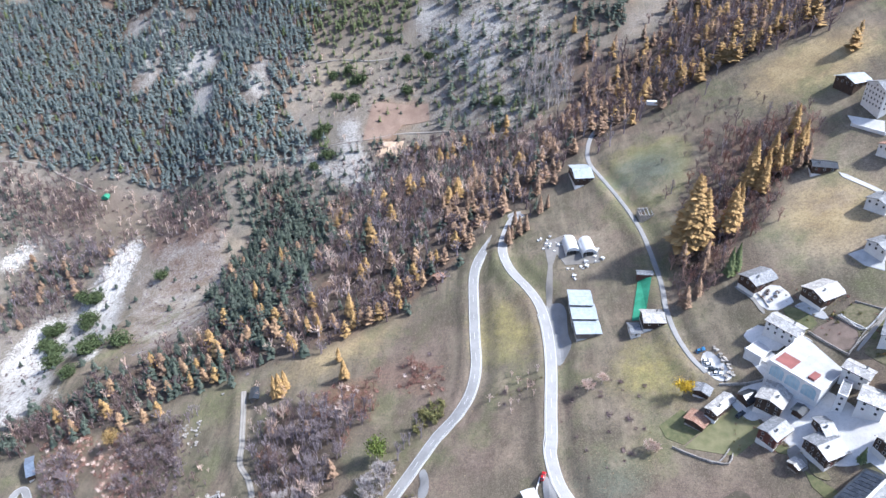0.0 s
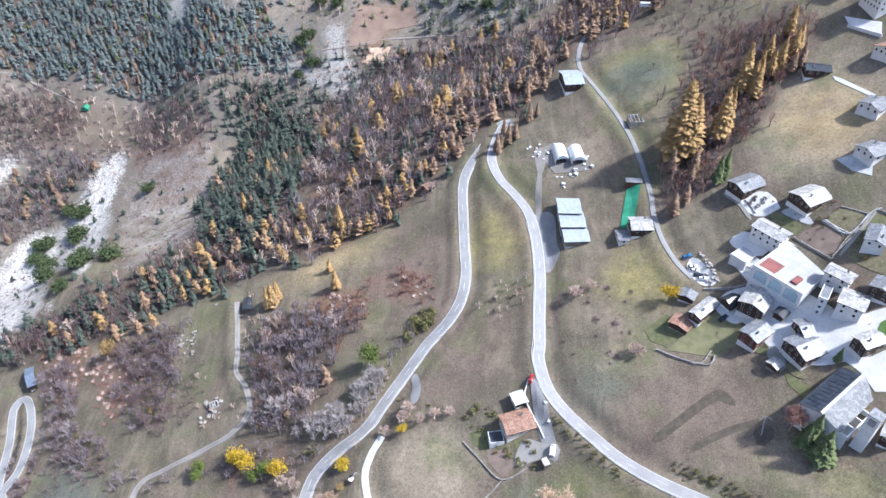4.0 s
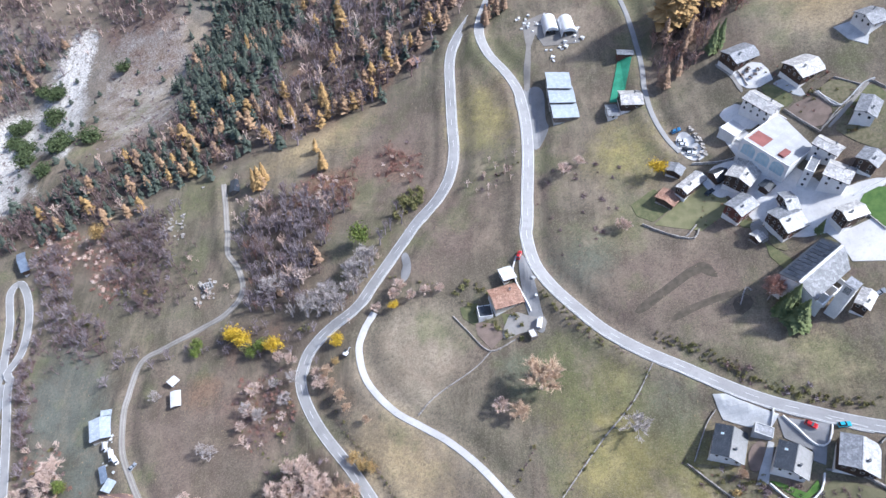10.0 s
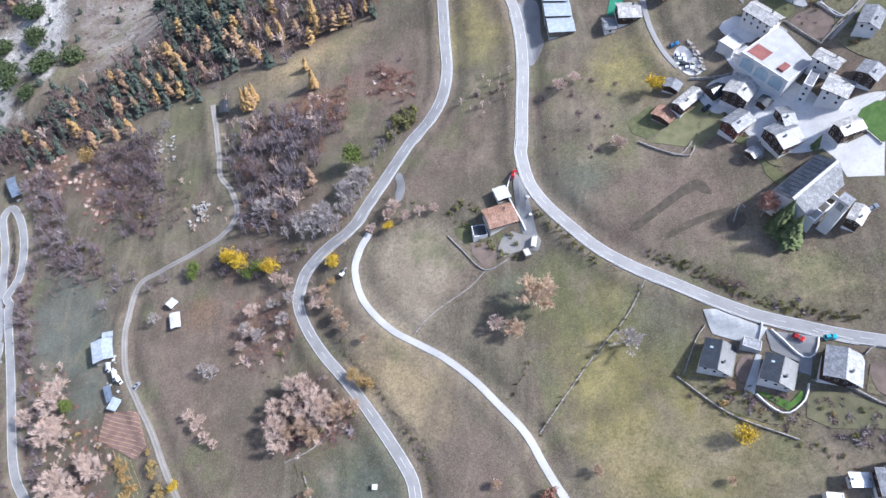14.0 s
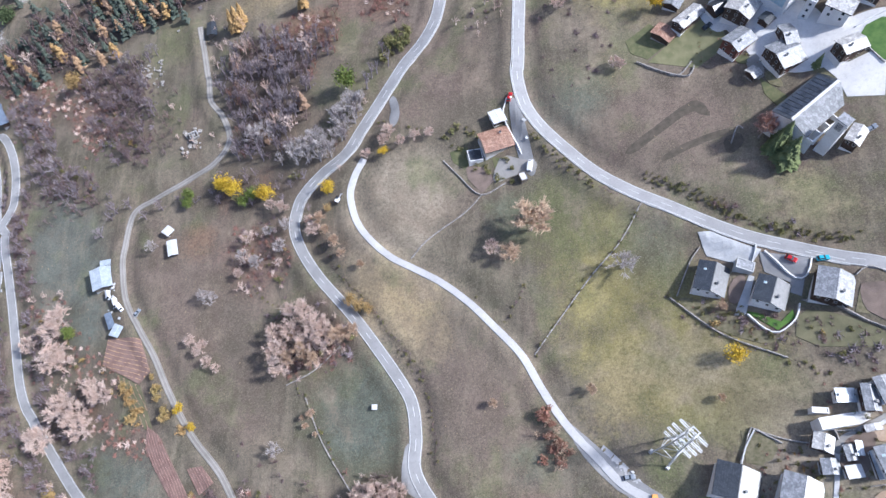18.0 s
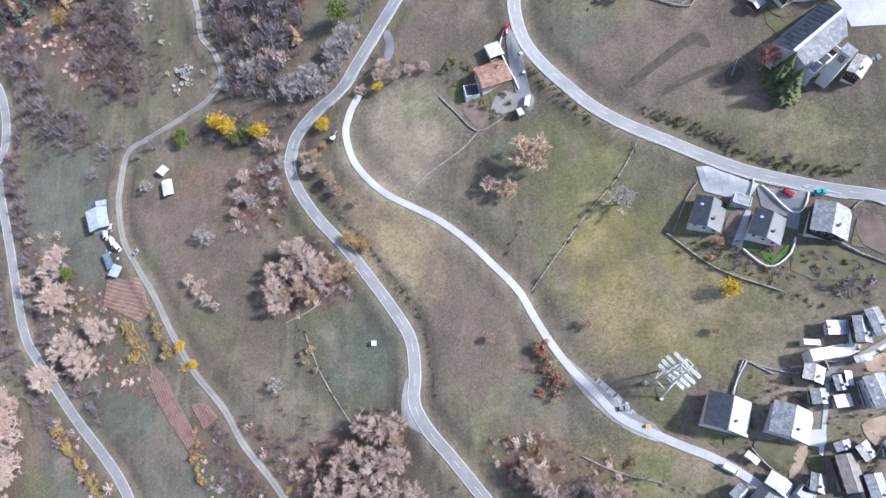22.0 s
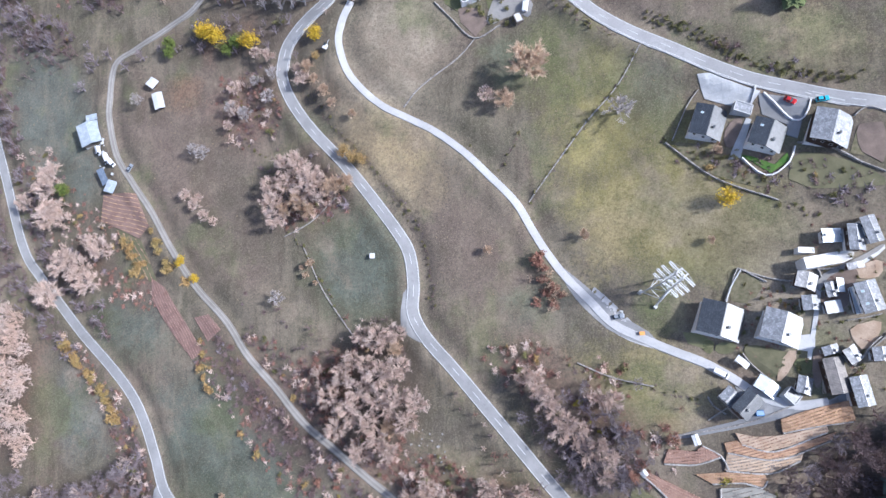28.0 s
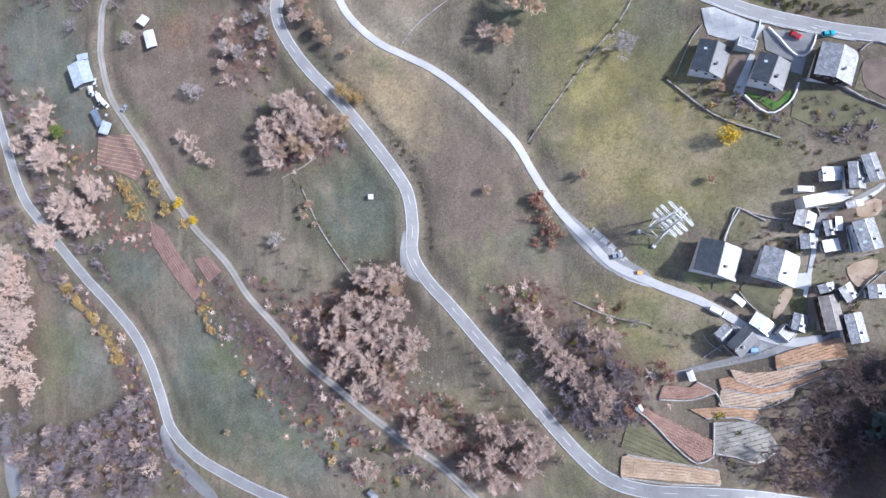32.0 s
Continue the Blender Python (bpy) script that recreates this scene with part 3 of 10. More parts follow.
red = cover([[(-53, 6.8), (-19.1, -1.6), (-5.7, -11), (3.4, -6.9), (15.8, -20.1), (35.4, -39), (10.5, -41.4), (-2.2, -32.9), (-19.8, -19.5), (-43.4, -9.8)], [(-60, 35.9), (-42.1, 36.8), (-37.8, 13), (-53, 9.1), (-62.9, 21.6)], [(18.5, 37.9), (35.4, 38.5), (46.8, 24.8), (65.6, 11.1), (89, 1.8), (72.1, -7.3), (46, 8.2), (26, 17.8)],
             [(-209.4, 65.1), (-192.1, 55), (-188.9, -0.1), (-171.3, -19.2), (-190.6, -16.2), (-204.8, 28)], [(-71.3, 109), (-34.2, 111.8), (-37.3, 95.5), (-55.5, 91.2), (-66.2, 92.9)], [(-148.3, 83.2), (-123.1, 69.3), (-135.7, 62.9), (-158.3, 76.4)], [(-85.7, 277.3), (-47.5, 270), (-52.5, 251.3), (-76.9, 250.7)], [(-35.7, 280.1), (-11.8, 273), (-13, 255.5), (-35.1, 263.3)],
             [(-265.5, 295.6), (-215.2, 277.8), (-222.1, 240.4), (-242.8, 259.4)], [(-222.5, 275.9), (-190.9, 271.8), (-168, 233.8), (-187.4, 224.6)], [(-110.1, 163.6), (-69.7, 169.8), (-64.1, 137.2), (-91.1, 131)], [(-58.4, 286.8), (-17.7, 276.1), (-16.8, 259.4), (-43.2, 262.1)], [(-111.3, 55.1), (-88.9, 45.5), (-63.1, 14.4), (-76.3, 10.3), (-100.3, 36.4)],
             [(-58.2, 167.4), (-40.9, 148.4), (-34.9, 132), (-45.6, 138.9), (-57.3, 153.9)], [(119.8, 163.9), (130.7, 161.2), (128, 145.8), (118.4, 154.9)], [(-278.9, 501.7), (-212.1, 493.8), (-190.6, 443.1), (-231.2, 421.9)]], 3)
# first two patches paint the cool tint of western shade and haze
teal = cover([[(-123.9, 23.0), (-84.1, 20.5), (-53.4, -14.1), (-34.5, -34.9), (-54.6, -46.4), (-74.7, -39.5), (-115.8, -2.7)], [(-193.7, 63.6), (-171.3, 36.8), (-153.7, 14.4), (-158.7, -11.7), (-177.5, -5.8), (-186.0, 26.9)], [(-192.2, 191.4), (-177.6, 188.4), (-166.8, 156.2), (-165.2, 118.6), (-175.4, 120.0), (-191.7, 155.2)], [(-227.3, 204), (-193.3, 203.1), (-182.1, 185.3), (-178.1, 160.7), (-160.4, 124.1), (-192.4, 120.6), (-215.3, 161.3)], [(-132.7, 33.8), (-100.4, 31.4), (-76.4, 7.9), (-58.4, -9.4), (-74, -20.7), (-95.8, -25.2), (-116, -12.7), (-127.4, 13)], [(-171.8, 80.8), (-126.1, 67), (-123.3, 43.4), (-154.9, 46.2)], [(-47.6, 94.8), (-20.2, 90.3), (-13.1, 61.7), (-19.5, 50.9), (-36.8, 45.8), (-51.2, 66.3)], [(21.4, 53.2), (46.6, 54.7), (49.7, 39.3), (27.1, 39.3)], [(45, 208.1), (74.4, 194.9), (66, 178.1), (48.3, 182.9)],
              # patch west of the single tan tree: its cast shade painted as ground colour
              # patch west of the white house: shade beside it painted in teal
              [(21.3, 158), (35.3, 157.6), (36.2, 134.9), (22.8, 134.9)], [(70.4, 137.3), (86.1, 134.1), (93.8, 119.4), (82.6, 106.5), (72.6, 119)], [(74.4, 383), (116.2, 391), (111.6, 347.6), (78.1, 360)]], 4)
gold = cover([[(-42.0, 134.5), (-29.4, 124.2), (-15.3, 104.4), (-4.1, 88.7), (3.9, 92.1), (6.2, 114.9), (-14.6, 125.9), (-28.9, 138.4)], [(54.0, 75.4), (62.4, 82.8), (69.5, 75.0), (58.8, 53.5), (52.3, 49.7)], [(72.0, 85.2), (80.6, 73.2), (94.0, 60.7), (92.1, 58.0), (78.3, 67.2), (69.8, 79.3)], [(-32.8, 140.2), (-17.5, 131.9), (-3.1, 117.0), (-5.6, 105.4), (-22.5, 112.8)], [(-33.2, 138.4), (-9.2, 128.6), (8.6, 111.2), (1.5, 105.5), (-19.4, 111.4), (-28.9, 120.5)], [(-46.2, 149.3), (-15, 133.7), (-0.6, 116.8), (-14.3, 104.7), (-34.1, 117.1)], [(129.4, 143.2), (155.1, 132), (152, 119.9), (133.6, 128.9)], [(56.7, 88), (69.9, 81.4), (94.2, 62.7), (70.8, 66.3)],
              [(161.6, 330.5), (191.8, 319), (183.7, 277), (163.4, 272.2), (148.8, 302)], [(157.6, 428.9), (195.9, 438.6), (232.3, 422.8), (224.4, 399), (186.9, 385.5), (162.7, 399.6)], [(47.3, 33.2), (81.4, 24.2), (84.6, 15.9), (58.2, 15.7)], [(-87.6, -25.3), (-68.9, -27.8), (-74.5, -41.8), (-90.5, -37.2)], [(67.3, 248.7), (85.8, 240), (82.7, 232.1), (68.9, 238.8)],
              [(-128.2, 287.9), (-87.2, 303), (-43.3, 322.9), (-29.1, 309), (-65, 288.6), (-109.5, 282.1)], [(-14.1, 7.1), (1.2, -6.8), (2.8, -19.9), (-10.3, -10.8)]], 5)
gold = np.maximum(gold, 0.8 * cover([[(-10, 46), (-4.7, 42), (-1.5, 26.1), (2.9, 10.9), (-3, -2), (-6, 14), (-8, 34)], [(69.6, 84.7), (76.3, 75), (86.3, 66.6), (92.7, 60.3), (90, 67.4), (77.8, 79), (72.3, 87)]], 3))
layer4 = np.stack([red, teal, gold, np.ones_like(rock)], -1)
layer2 = np.stack([rust, tan, np.clip(chalk, 0, 1), np.ones_like(rock)], -1)


def ground_material():
    m = Mat("hillside", 0.95, 0.0, 0.2)
    at = m.coords()
    big, mid, fine, grain = m.noise(0.012, 4.0, 0.6, at), m.noise(0.07, 6.0, 0.65, at), m.noise(0.7, 7.0, 0.75, at), m.noise(5.0, 4.0, 0.7, at)
    l1, l2, l3, l4 = m.layer("cover_a"), m.layer("cover_b"), m.layer("cover_c"), m.layer("cover_d")
    long = m.node("Mapping")
    m.put(at, long.inputs["Vector"])
    long.inputs["Scale"].default_value = (0.30, 0.035, 0.1)
    long.inputs["Rotation"].default_value = (0, 0, 0.25)
    furrow = m.noise(1.0, 5.0, 0.6, long.outputs[0])
    c = m.ramp(big, (0.112, 0.094, 0.074), (0.215, 0.178, 0.136), 0.40, 0.60)
    c = m.mix(m.span(mid, 0.44, 0.66, 0.0, 0.85), c, (0.080, 0.078, 0.050))
    c = m.mix(m.span(m.noise(0.03, 5.0, 0.6, at), 0.48, 0.62, 0.0, 0.8), c, (0.155, 0.112, 0.092))
    c = m.mix(m.span(m.noise(0.16, 5.0, 0.7, at), 0.54, 0.72, 0.0, 0.6), c, (0.26, 0.215, 0.155))
    c = m.mix(m.span(furrow, 0.50, 0.66, 0.0, 0.55), c, (0.245, 0.205, 0.150))
    c = m.mix(m.span(furrow, 0.34, 0.46, 0.5, 0.0), c, (0.080, 0.068, 0.050))

    def edge(v, k=0.5):
        n = m.math("ADD", v, m.math("MULTIPLY", m.math("SUBTRACT", mid, 0.5), k * 1.3))
        n = m.math("ADD", n, m.math("MULTIPLY", m.math("SUBTRACT", fine, 0.5), k))
        return m.span(n, 0.25, 0.75)

    c = m.mix(m.math("MULTIPLY", edge(l3[2], 0.9), 0.7), c, m.ramp(fine, (0.125, 0.112, 0.100), (0.255, 0.232, 0.212), 0.35, 0.65))
    c = m.mix(m.math("MULTIPLY", edge(l3[0], 0.5), 0.85), c, m.ramp(mid, (0.122, 0.089, 0.074), (0.205, 0.155, 0.128)))
    c = m.mix(m.math("MULTIPLY", edge(l3[1], 0.5), 0.95), c, m.ramp(mid, (0.165, 0.148, 0.058), (0.335, 0.285, 0.12)))
    tan_c = m.ramp(mid, (0.23, 0.19, 0.14), (0.37, 0.31, 0.235))
    c = m.mix(m.math("MULTIPLY", edge(l2[1]), 0.9), c, tan_c)
    green_c = m.ramp(mid, (0.072, 0.092, 0.040), (0.165, 0.172, 0.080))
    c = m.mix(m.math("MULTIPLY", edge(l1[1]), 0.92), c, green_c)
    c = m.mix(m.math("MULTIPLY", edge(l4[2], 0.5), 0.92), c, m.ramp(mid, (0.29, 0.215, 0.118), (0.46, 0.36, 0.205)))
    c = m.mix(m.math("MULTIPLY", edge(l4[1], 0.6), 0.85), c, m.ramp(mid, (0.070, 0.088, 0.074), (0.150, 0.165, 0.142)))
    c = m.mix(m.math("MULTIPLY", edge(l4[0], 0.8), 0.8), c, m.ramp(fine, (0.105, 0.062, 0.050), (0.225, 0.145, 0.118), 0.35, 0.65))
    patch = m.math("MULTIPLY", m.span(m.noise(0.028, 5.0, 0.65, at), 0.52, 0.64, 0.0, 0.6), m.math("SUBTRACT", 1.0, l3[2]))
    c = m.mix(patch, c, green_c)
    c = m.mix(m.span(m.noise(0.041, 5.0, 0.65, at), 0.56, 0.68, 0.0, 0.6), c, m.ramp(mid, (0.22, 0.17, 0.125), (0.34, 0.27, 0.205)))
    clear = m.math("SUBTRACT", 1.0, m.math("MULTIPLY", m.math("MAXIMUM", l2[1], l4[2]), 0.85))
    c = m.mix(m.math("MULTIPLY", m.span(m.noise(0.055, 4.0, 0.6, at), 0.34, 0.50, 0.7, 0.0), clear), c, m.mix(0.55, c, (0.05, 0.045, 0.032)))
    warp = m.node("TexNoise", Scale=0.019, Detail=5.0, Roughness=0.62, Distortion=0.8)
    m.put(at, warp.inputs["Vector"])
    c = m.mix(m.math("MULTIPLY", m.span(warp.outputs["Fac"], 0.36, 0.54, 0.6, 0.0), clear), c, m.mix(0.6, c, (0.045, 0.050, 0.030)))
    c = m.mix(m.span(warp.outputs["Fac"], 0.56, 0.68, 0.0, 0.4), c, m.mix(0.4, c, (0.42, 0.34, 0.25)))
    lane = m.node("TexWave", Scale=0.012, Distortion=9.0, Detail=3.0)
    m.put(at, lane.inputs["Vector"])
    c = m.mix(m.span(lane.outputs["Fac"], 0.95, 1.0, 0.0, 0.18), c, m.mix(0.5, c, (0.40, 0.33, 0.24)))
    rust_c = m.ramp(fine, (0.15, 0.08, 0.048), (0.25, 0.15, 0.095))
    c = m.mix(m.math("MULTIPLY", edge(l2[0]), 0.9), c, rust_c)
    wood_c = m.ramp(mid, (0.045, 0.033, 0.029), (0.105, 0.080, 0.068))
    wood_c = m.mix(m.span(m.noise(0.06, 5.0, 0.65, at), 0.5, 0.66, 0.0, 0.8), wood_c, m.ramp(fine, (0.12, 0.07, 0.05), (0.22, 0.135, 0.095)))
    c = m.mix(m.math("MULTIPLY", edge(l1[0]), 0.92), c, wood_c)
    rock_c = m.ramp(fine, (0.22, 0.21, 0.195), (0.46, 0.44, 0.41), 0.3, 0.7)
    c = m.mix(m.math("MULTIPLY", edge(l1[2], 0.9), m.span(l1[2], 0.05, 0.3)), c, rock_c)
    c = m.mix(m.math("MULTIPLY", edge(l2[2], 1.5), m.span(l2[2], 0.05, 0.3)), c, m.mix(m.span(furrow, 0.40, 0.62), m.ramp(fine, (0.28, 0.262, 0.235), (0.56, 0.53, 0.49), 0.35, 0.62), m.ramp(fine, (0.42, 0.40, 0.365), (0.74, 0.72, 0.68), 0.35, 0.62)))
    c = m.mix(m.span(fine, 0.34, 0.54, 0.46, 0.0), c, (0.048, 0.042, 0.032))
    c = m.mix(m.span(grain, 0.42, 0.7, 0.0, 0.36), c, m.mix(0.5, c, (0.50, 0.43, 0.32)))
    clump = m.noise(1.7, 3.0, 0.6, at)
    c = m.mix(m.span(clump, 0.34, 0.47, 0.4, 0.0), c, m.mix(0.6, c, (0.03, 0.026, 0.018)))
    c = m.mix(m.span(clump, 0.54, 0.68, 0.0, 0.36), c, m.mix(0.5, c, (0.55, 0.47, 0.33)))
    hue = m.node("HueSaturation", Saturation=1.08)
    m.put(c, hue.inputs["Color"])
    m.color(hue.outputs[0])
    m.bump(m.math("ADD", fine, m.math("MULTIPLY", grain, 0.3)), 0.5, 0.5)
    return m.m


n, k = X.shape
idx = np.arange(n * k).reshape(n, k)
faces = np.stack([idx[:-1, :-1], idx[:-1, 1:], idx[1:, 1:], idx[1:, :-1]], -1).reshape(-1, 4)
me = np_mesh("ground", np.stack([X, Y, Z], -1).reshape(-1, 3), faces, [ground_material()], smooth_faces=True)
for name, data in (("cover_a", layer1), ("cover_b", layer2), ("cover_c", layer3), ("cover_d", layer4)):
    me.color_attributes.new(name, "FLOAT_COLOR", "POINT").data.foreach_set("color", data.astype(np.float32).ravel())
tagged(new("ground", me), "dry autumn hillside meadows falling to a wooded gorge", "ground", kind="structure")


# ---- roads ----
def strip(name, line, zl, left, right, material, lift=0.0, skirt=0.8, parent=None):
    d = np.gradient(line, axis=0)
    d /= np.linalg.norm(d, axis=1)[:, None] + 1e-9
    nrm = np.stack([-d[:, 1], d[:, 0]], 1)
    offs = ((left - 0.3, -skirt), (left, 0), ((left + right) / 2, 0.05 if skirt else 0), (right, 0), (right + 0.3, -skirt)) if skirt else ((left, 0), (right, 0))
    w = len(offs)
    v = [(p[0] + q[0] * o, p[1] + q[1] * o, z + lift + dz) for p, q, z in zip(line, nrm, zl) for o, dz in offs]
    f = [(i * w + j + 1, i * w + j, i * w + w + j, i * w + w + j + 1) for i in range(len(line) - 1) for j in range(w - 1)]
    return mesh_object(name, v, f, material, parent)


ROAD_LABEL = {"main": "winding grey asphalt mountain road with pale edges", "upper": "pale asphalt road round the village meadow", "lane": "narrow pale asphalt lane to the lower hamlet",
              "track": "unpaved gravel farm track with two ruts", "lower": "grey valley road with a hairpin bend", "footway": "narrow grey lane climbing past the barns"}
for key, (hw, line) in LINES.items():
    zl = PROFILES[key]
    road = strip("road", line, zl, -hw, hw, GRAVEL if key == "track" else ASPHALT_PALE if key == "lane" else ASPHALT_GREY if key == "upper" else ASPHALT, 0.16)
    tagged(road, ROAD_LABEL[key], "road", kind="structure")
    if key in ("main", "upper", "lower"):
        for a, b in ((-hw + 0.12, -hw + 0.3), (hw - 0.3, hw - 0.12)):
            strip("edge_line", line, zl, a, b, LINE_WHITE, 0.18, 0, road)
    if key in ("main", "upper"):
        for i in range(4, len(line) - 4, 6):
            strip("dash", line[i:i + 3], zl[i:i + 3], -0.08, 0.08, LINE_WHITE, 0.225, 0, road)
    if key == "track":
        for a, b in ((-0.95, -0.5), (0.5, 0.95)):
            strip("rut", line, zl, a, b, RUT, 0.22, 0, road)


def drape(name, poly, material, lift=0.14, step=1.2, kind="structure", label="", category="", edge=True, soft=0):
    """A surface laid over the ground inside a plan outline, with a thin edge down into the soil."""
    for _ in range(soft):
        q = np.array(poly)
        nxt = np.roll(q, -1, 0)
        poly = np.stack([0.75 * q + 0.25 * nxt, 0.25 * q + 0.75 * nxt], 1).reshape(-1, 2).tolist()
    p = np.array(poly)
    x0, y0, x1, y1 = *p.min(0), *p.max(0)
    nx, ny = max(2, int((x1 - x0) / step)), max(2, int((y1 - y0) / step))
    bm = bmesh.new()
    vs = [bm.verts.new((x, y, 0)) for x, y in poly]
    bm.faces.new(vs)
    for i in range(1, nx):
        bmesh.ops.bisect_plane(bm, geom=bm.verts[:] + bm.edges[:] + bm.faces[:], plane_co=(x0 + (x1 - x0) * i / nx, 0, 0), plane_no=(1, 0, 0))
    for i in range(1, ny):
        bmesh.ops.bisect_plane(bm, geom=bm.verts[:] + bm.edges[:] + bm.faces[:], plane_co=(0, y0 + (y1 - y0) * i / ny, 0), plane_no=(0, 1, 0))
    for v in bm.verts:
        v.co.z = ground_z(v.co.x, v.co.y) + lift
    bmesh.ops.recalc_face_normals(bm, faces=bm.faces)
    if sum(f.normal.z for f in bm.faces) < 0:
        bmesh.ops.reverse_faces(bm, faces=bm.faces)
    if edge:
        rim = [e for e in bm.edges if e.is_boundary]
        out = bmesh.ops.extrude_edge_only(bm, edges=rim)["geom"]
        for v in out:
            if isinstance(v, bmesh.types.BMVert):
                v.co.z -= 0.6
    me = bpy.data.meshes.new(name)
    bm.to_mesh(me)
    bm.free()
    me.materials.append(material)
    return tagged(new(name, me), label, category, kind=kind)


# ---- paved places ----
drape("pavement", [(57.8, 54.1), (61.4, 50.3), (67.1, 43.4), (72.1, 36.6), (81.6, 28.2), (76.0, 28.6), (67.1, 32.8), (60.0, 38.4), (56.5, 42.8)], ASPHALT_PALE, 0.12, soft=1, label="pale widened lay-by on the upper road", category="pavement")
drape("pavement", [(101.8, 240.7), (106, 247.8), (113.8, 231.3), (110.9, 227.8), (105.3, 230.5)], PAVING, 0.2, soft=2, label="pale gravel parking place beside the lane", category="pavement")
drape("pavement", [(108, 220.2), (117.1, 214), (121.9, 212.1), (130, 206.1), (136.7, 206), (142.6, 196.8), (153.2, 195.9), (162.1, 196.9), (168, 195.6), (167.4, 192.2), (159.2, 190.8), (152.1, 190), (144.9, 189.9), (141, 188.3), (127.4, 196.9), (119.3, 208.3), (113.9, 206.7)], PAVING, 0.2, soft=2, label="sunlit pale paving between the village houses", category="pavement")
drape("pavement", [(110.1, 223.1), (123.7, 224.3), (131.7, 217), (140.7, 206.9), (151.7, 197.4), (166.7, 194.2), (164.7, 183.5), (153.7, 180.4), (144.9, 179.7), (136.1, 180.9), (126, 188.5), (118.9, 206.1)], PAVING, 0.28, soft=2, label="pale trodden ground between the chalets", category="pavement")
drape("pavement", [(145.9, 180.2), (153.5, 179.1), (165.3, 181.8), (161.7, 163), (151.1, 166), (149.2, 174.2)], PAVING_BRIGHT, 0.2, label="broad pale square behind the church", category="pavement")
drape("pavement", [(119.8, 241.8), (126.2, 242.3), (134.1, 225.1), (147.5, 203.7), (150, 197.4), (146, 195.3), (140.3, 204.5), (130.8, 217.9), (123.8, 225.1), (119.8, 238.2)], PAVING, 0.2, label="pale forecourt below the school", category="pavement")
drape("pavement", [(36.6, 293.1), (41.6, 296.6), (49.2, 291.6), (48.2, 271.6), (50.4, 265.5), (41.6, 252.7), (42, 271.5)], ASPHALT, 0.2, soft=2, label="grey yard beside the corrugated sheds", category="pavement")
drape("pavement", [(39.5, 294.1), (39.7, 307.7), (41.6, 321.2), (40.1, 339.2), (52, 341.9), (67.8, 324.8), (68, 314.7), (50.4, 318.8), (46.5, 328.1), (43.9, 320.5), (42.3, 293.4)], GRAVEL, 0.2, label="trodden gravel yard before the polytunnels", category="pavement")
drape("pavement", [(31.3, 200.8), (36.1, 199.6), (40.8, 174.4), (42.5, 164), (39, 163.2), (34.9, 173.2)], ASPHALT, 0.22, soft=2, label="sloping drive beside the red-roofed house", category="pavement")
drape("pavement", [(44.2, 65.4), (52.8, 57.1), (61.1, 47.7), (67.4, 41.3), (78.2, 32.9), (76.1, 29), (63.2, 35.1), (55.9, 43), (50, 51.1)], ASPHALT, 0.16, soft=1, label="widened lay-by on the lane", category="pavement")
drape("pavement", [(-22.1, 216.3), (-18.3, 217.6), (-15.8, 205.4), (-20, 199.2), (-21.8, 205.5), (-20.3, 209.6)], ASPHALT, 0.2, soft=2, label="short grey turning place beside the road", category="pavement")
drape("pavement", [(-13.3, 61.7), (-10.4, 54.5), (-3.3, 36.7), (-7.8, 37.8), (-13.7, 41.8), (-15.8, 47.1)], ASPHALT, 0.16, soft=1, label="gravel lay-by on the bend", category="pavement")
drape("pavement", [(-129.5, -17.5), (-126.1, -12.5), (-123.3, -25.1), (-111.7, -34.9), (-98.5, -47.3), (-104.1, -49.3), (-116.1, -39.8), (-125, -33), (-128.7, -25)], ASPHALT, 0.24, soft=1, label="pale side lane at the road fork", category="pavement")
drape("pavement", [(-221, -14.2), (-217.5, -13.4), (-207.8, -43), (-210.8, -48.7), (-217.5, -48.9)], ASPHALT, 0.24, soft=1, label="grey stretch of the lower valley road", category="pavement")
drape("pavement", [(100.1, 15.7), (106.4, 10.4), (117.4, 6.8), (126.5, 7.5), (132.5, 10.4), (133.8, 8.4), (127, 4.9), (117.1, 4), (105.8, 0.9), (79.7, -3.3), (79.8, -1.7), (106, 3.8), (101.3, 8.9)], ASPHALT, 0.24, soft=1, label="grey path round the lower hamlet", category="pavement")
drape("pavement", [(126.9, 48.1), (135.3, 50.6), (145.6, 56.5), (145.5, 53.8), (135.9, 48.3), (127.5, 44.3), (125.1, 31.5), (122, 18.7), (120.9, 18.8), (124.6, 35.3)], PAVING, 0.24, soft=1, label="pale alley between the lower houses", category="pavement")
drape("pavement", [(97.5, 125.3), (101.8, 124.9), (108.7, 119.9), (116.6, 114.7), (113, 109.8), (105.6, 112.9), (99.8, 116.2)], CONCRETE, 0.3, label="concrete terrace above the hillside house", category="pavement")
drape("pavement", [(115.8, 114.2), (130.3, 108.9), (126, 95.8), (121.7, 98.5), (123.7, 101.2), (116.7, 106.6)], ASPHALT, 0.3, label="dark driveway between the hillside houses", category="pavement")
drape("pavement", [(111.8, 106.4), (113.3, 105.5), (108.7, 92.2), (105, 92.4)], CONCRETE, 0.3, label="blue-grey concrete ramp beside the house", category="pavement")
drape("lawn", [(108.9, 93.3), (112, 92.2), (118.5, 87.8), (122.6, 91.5), (122.8, 88.6), (117, 85)], mottled("lawn", (0.06, 0.14, 0.02), (0.11, 0.2, 0.035), 0.9, 0.5, 6.0), 0.3, label="small bright green lawn below the house", category="lawn")
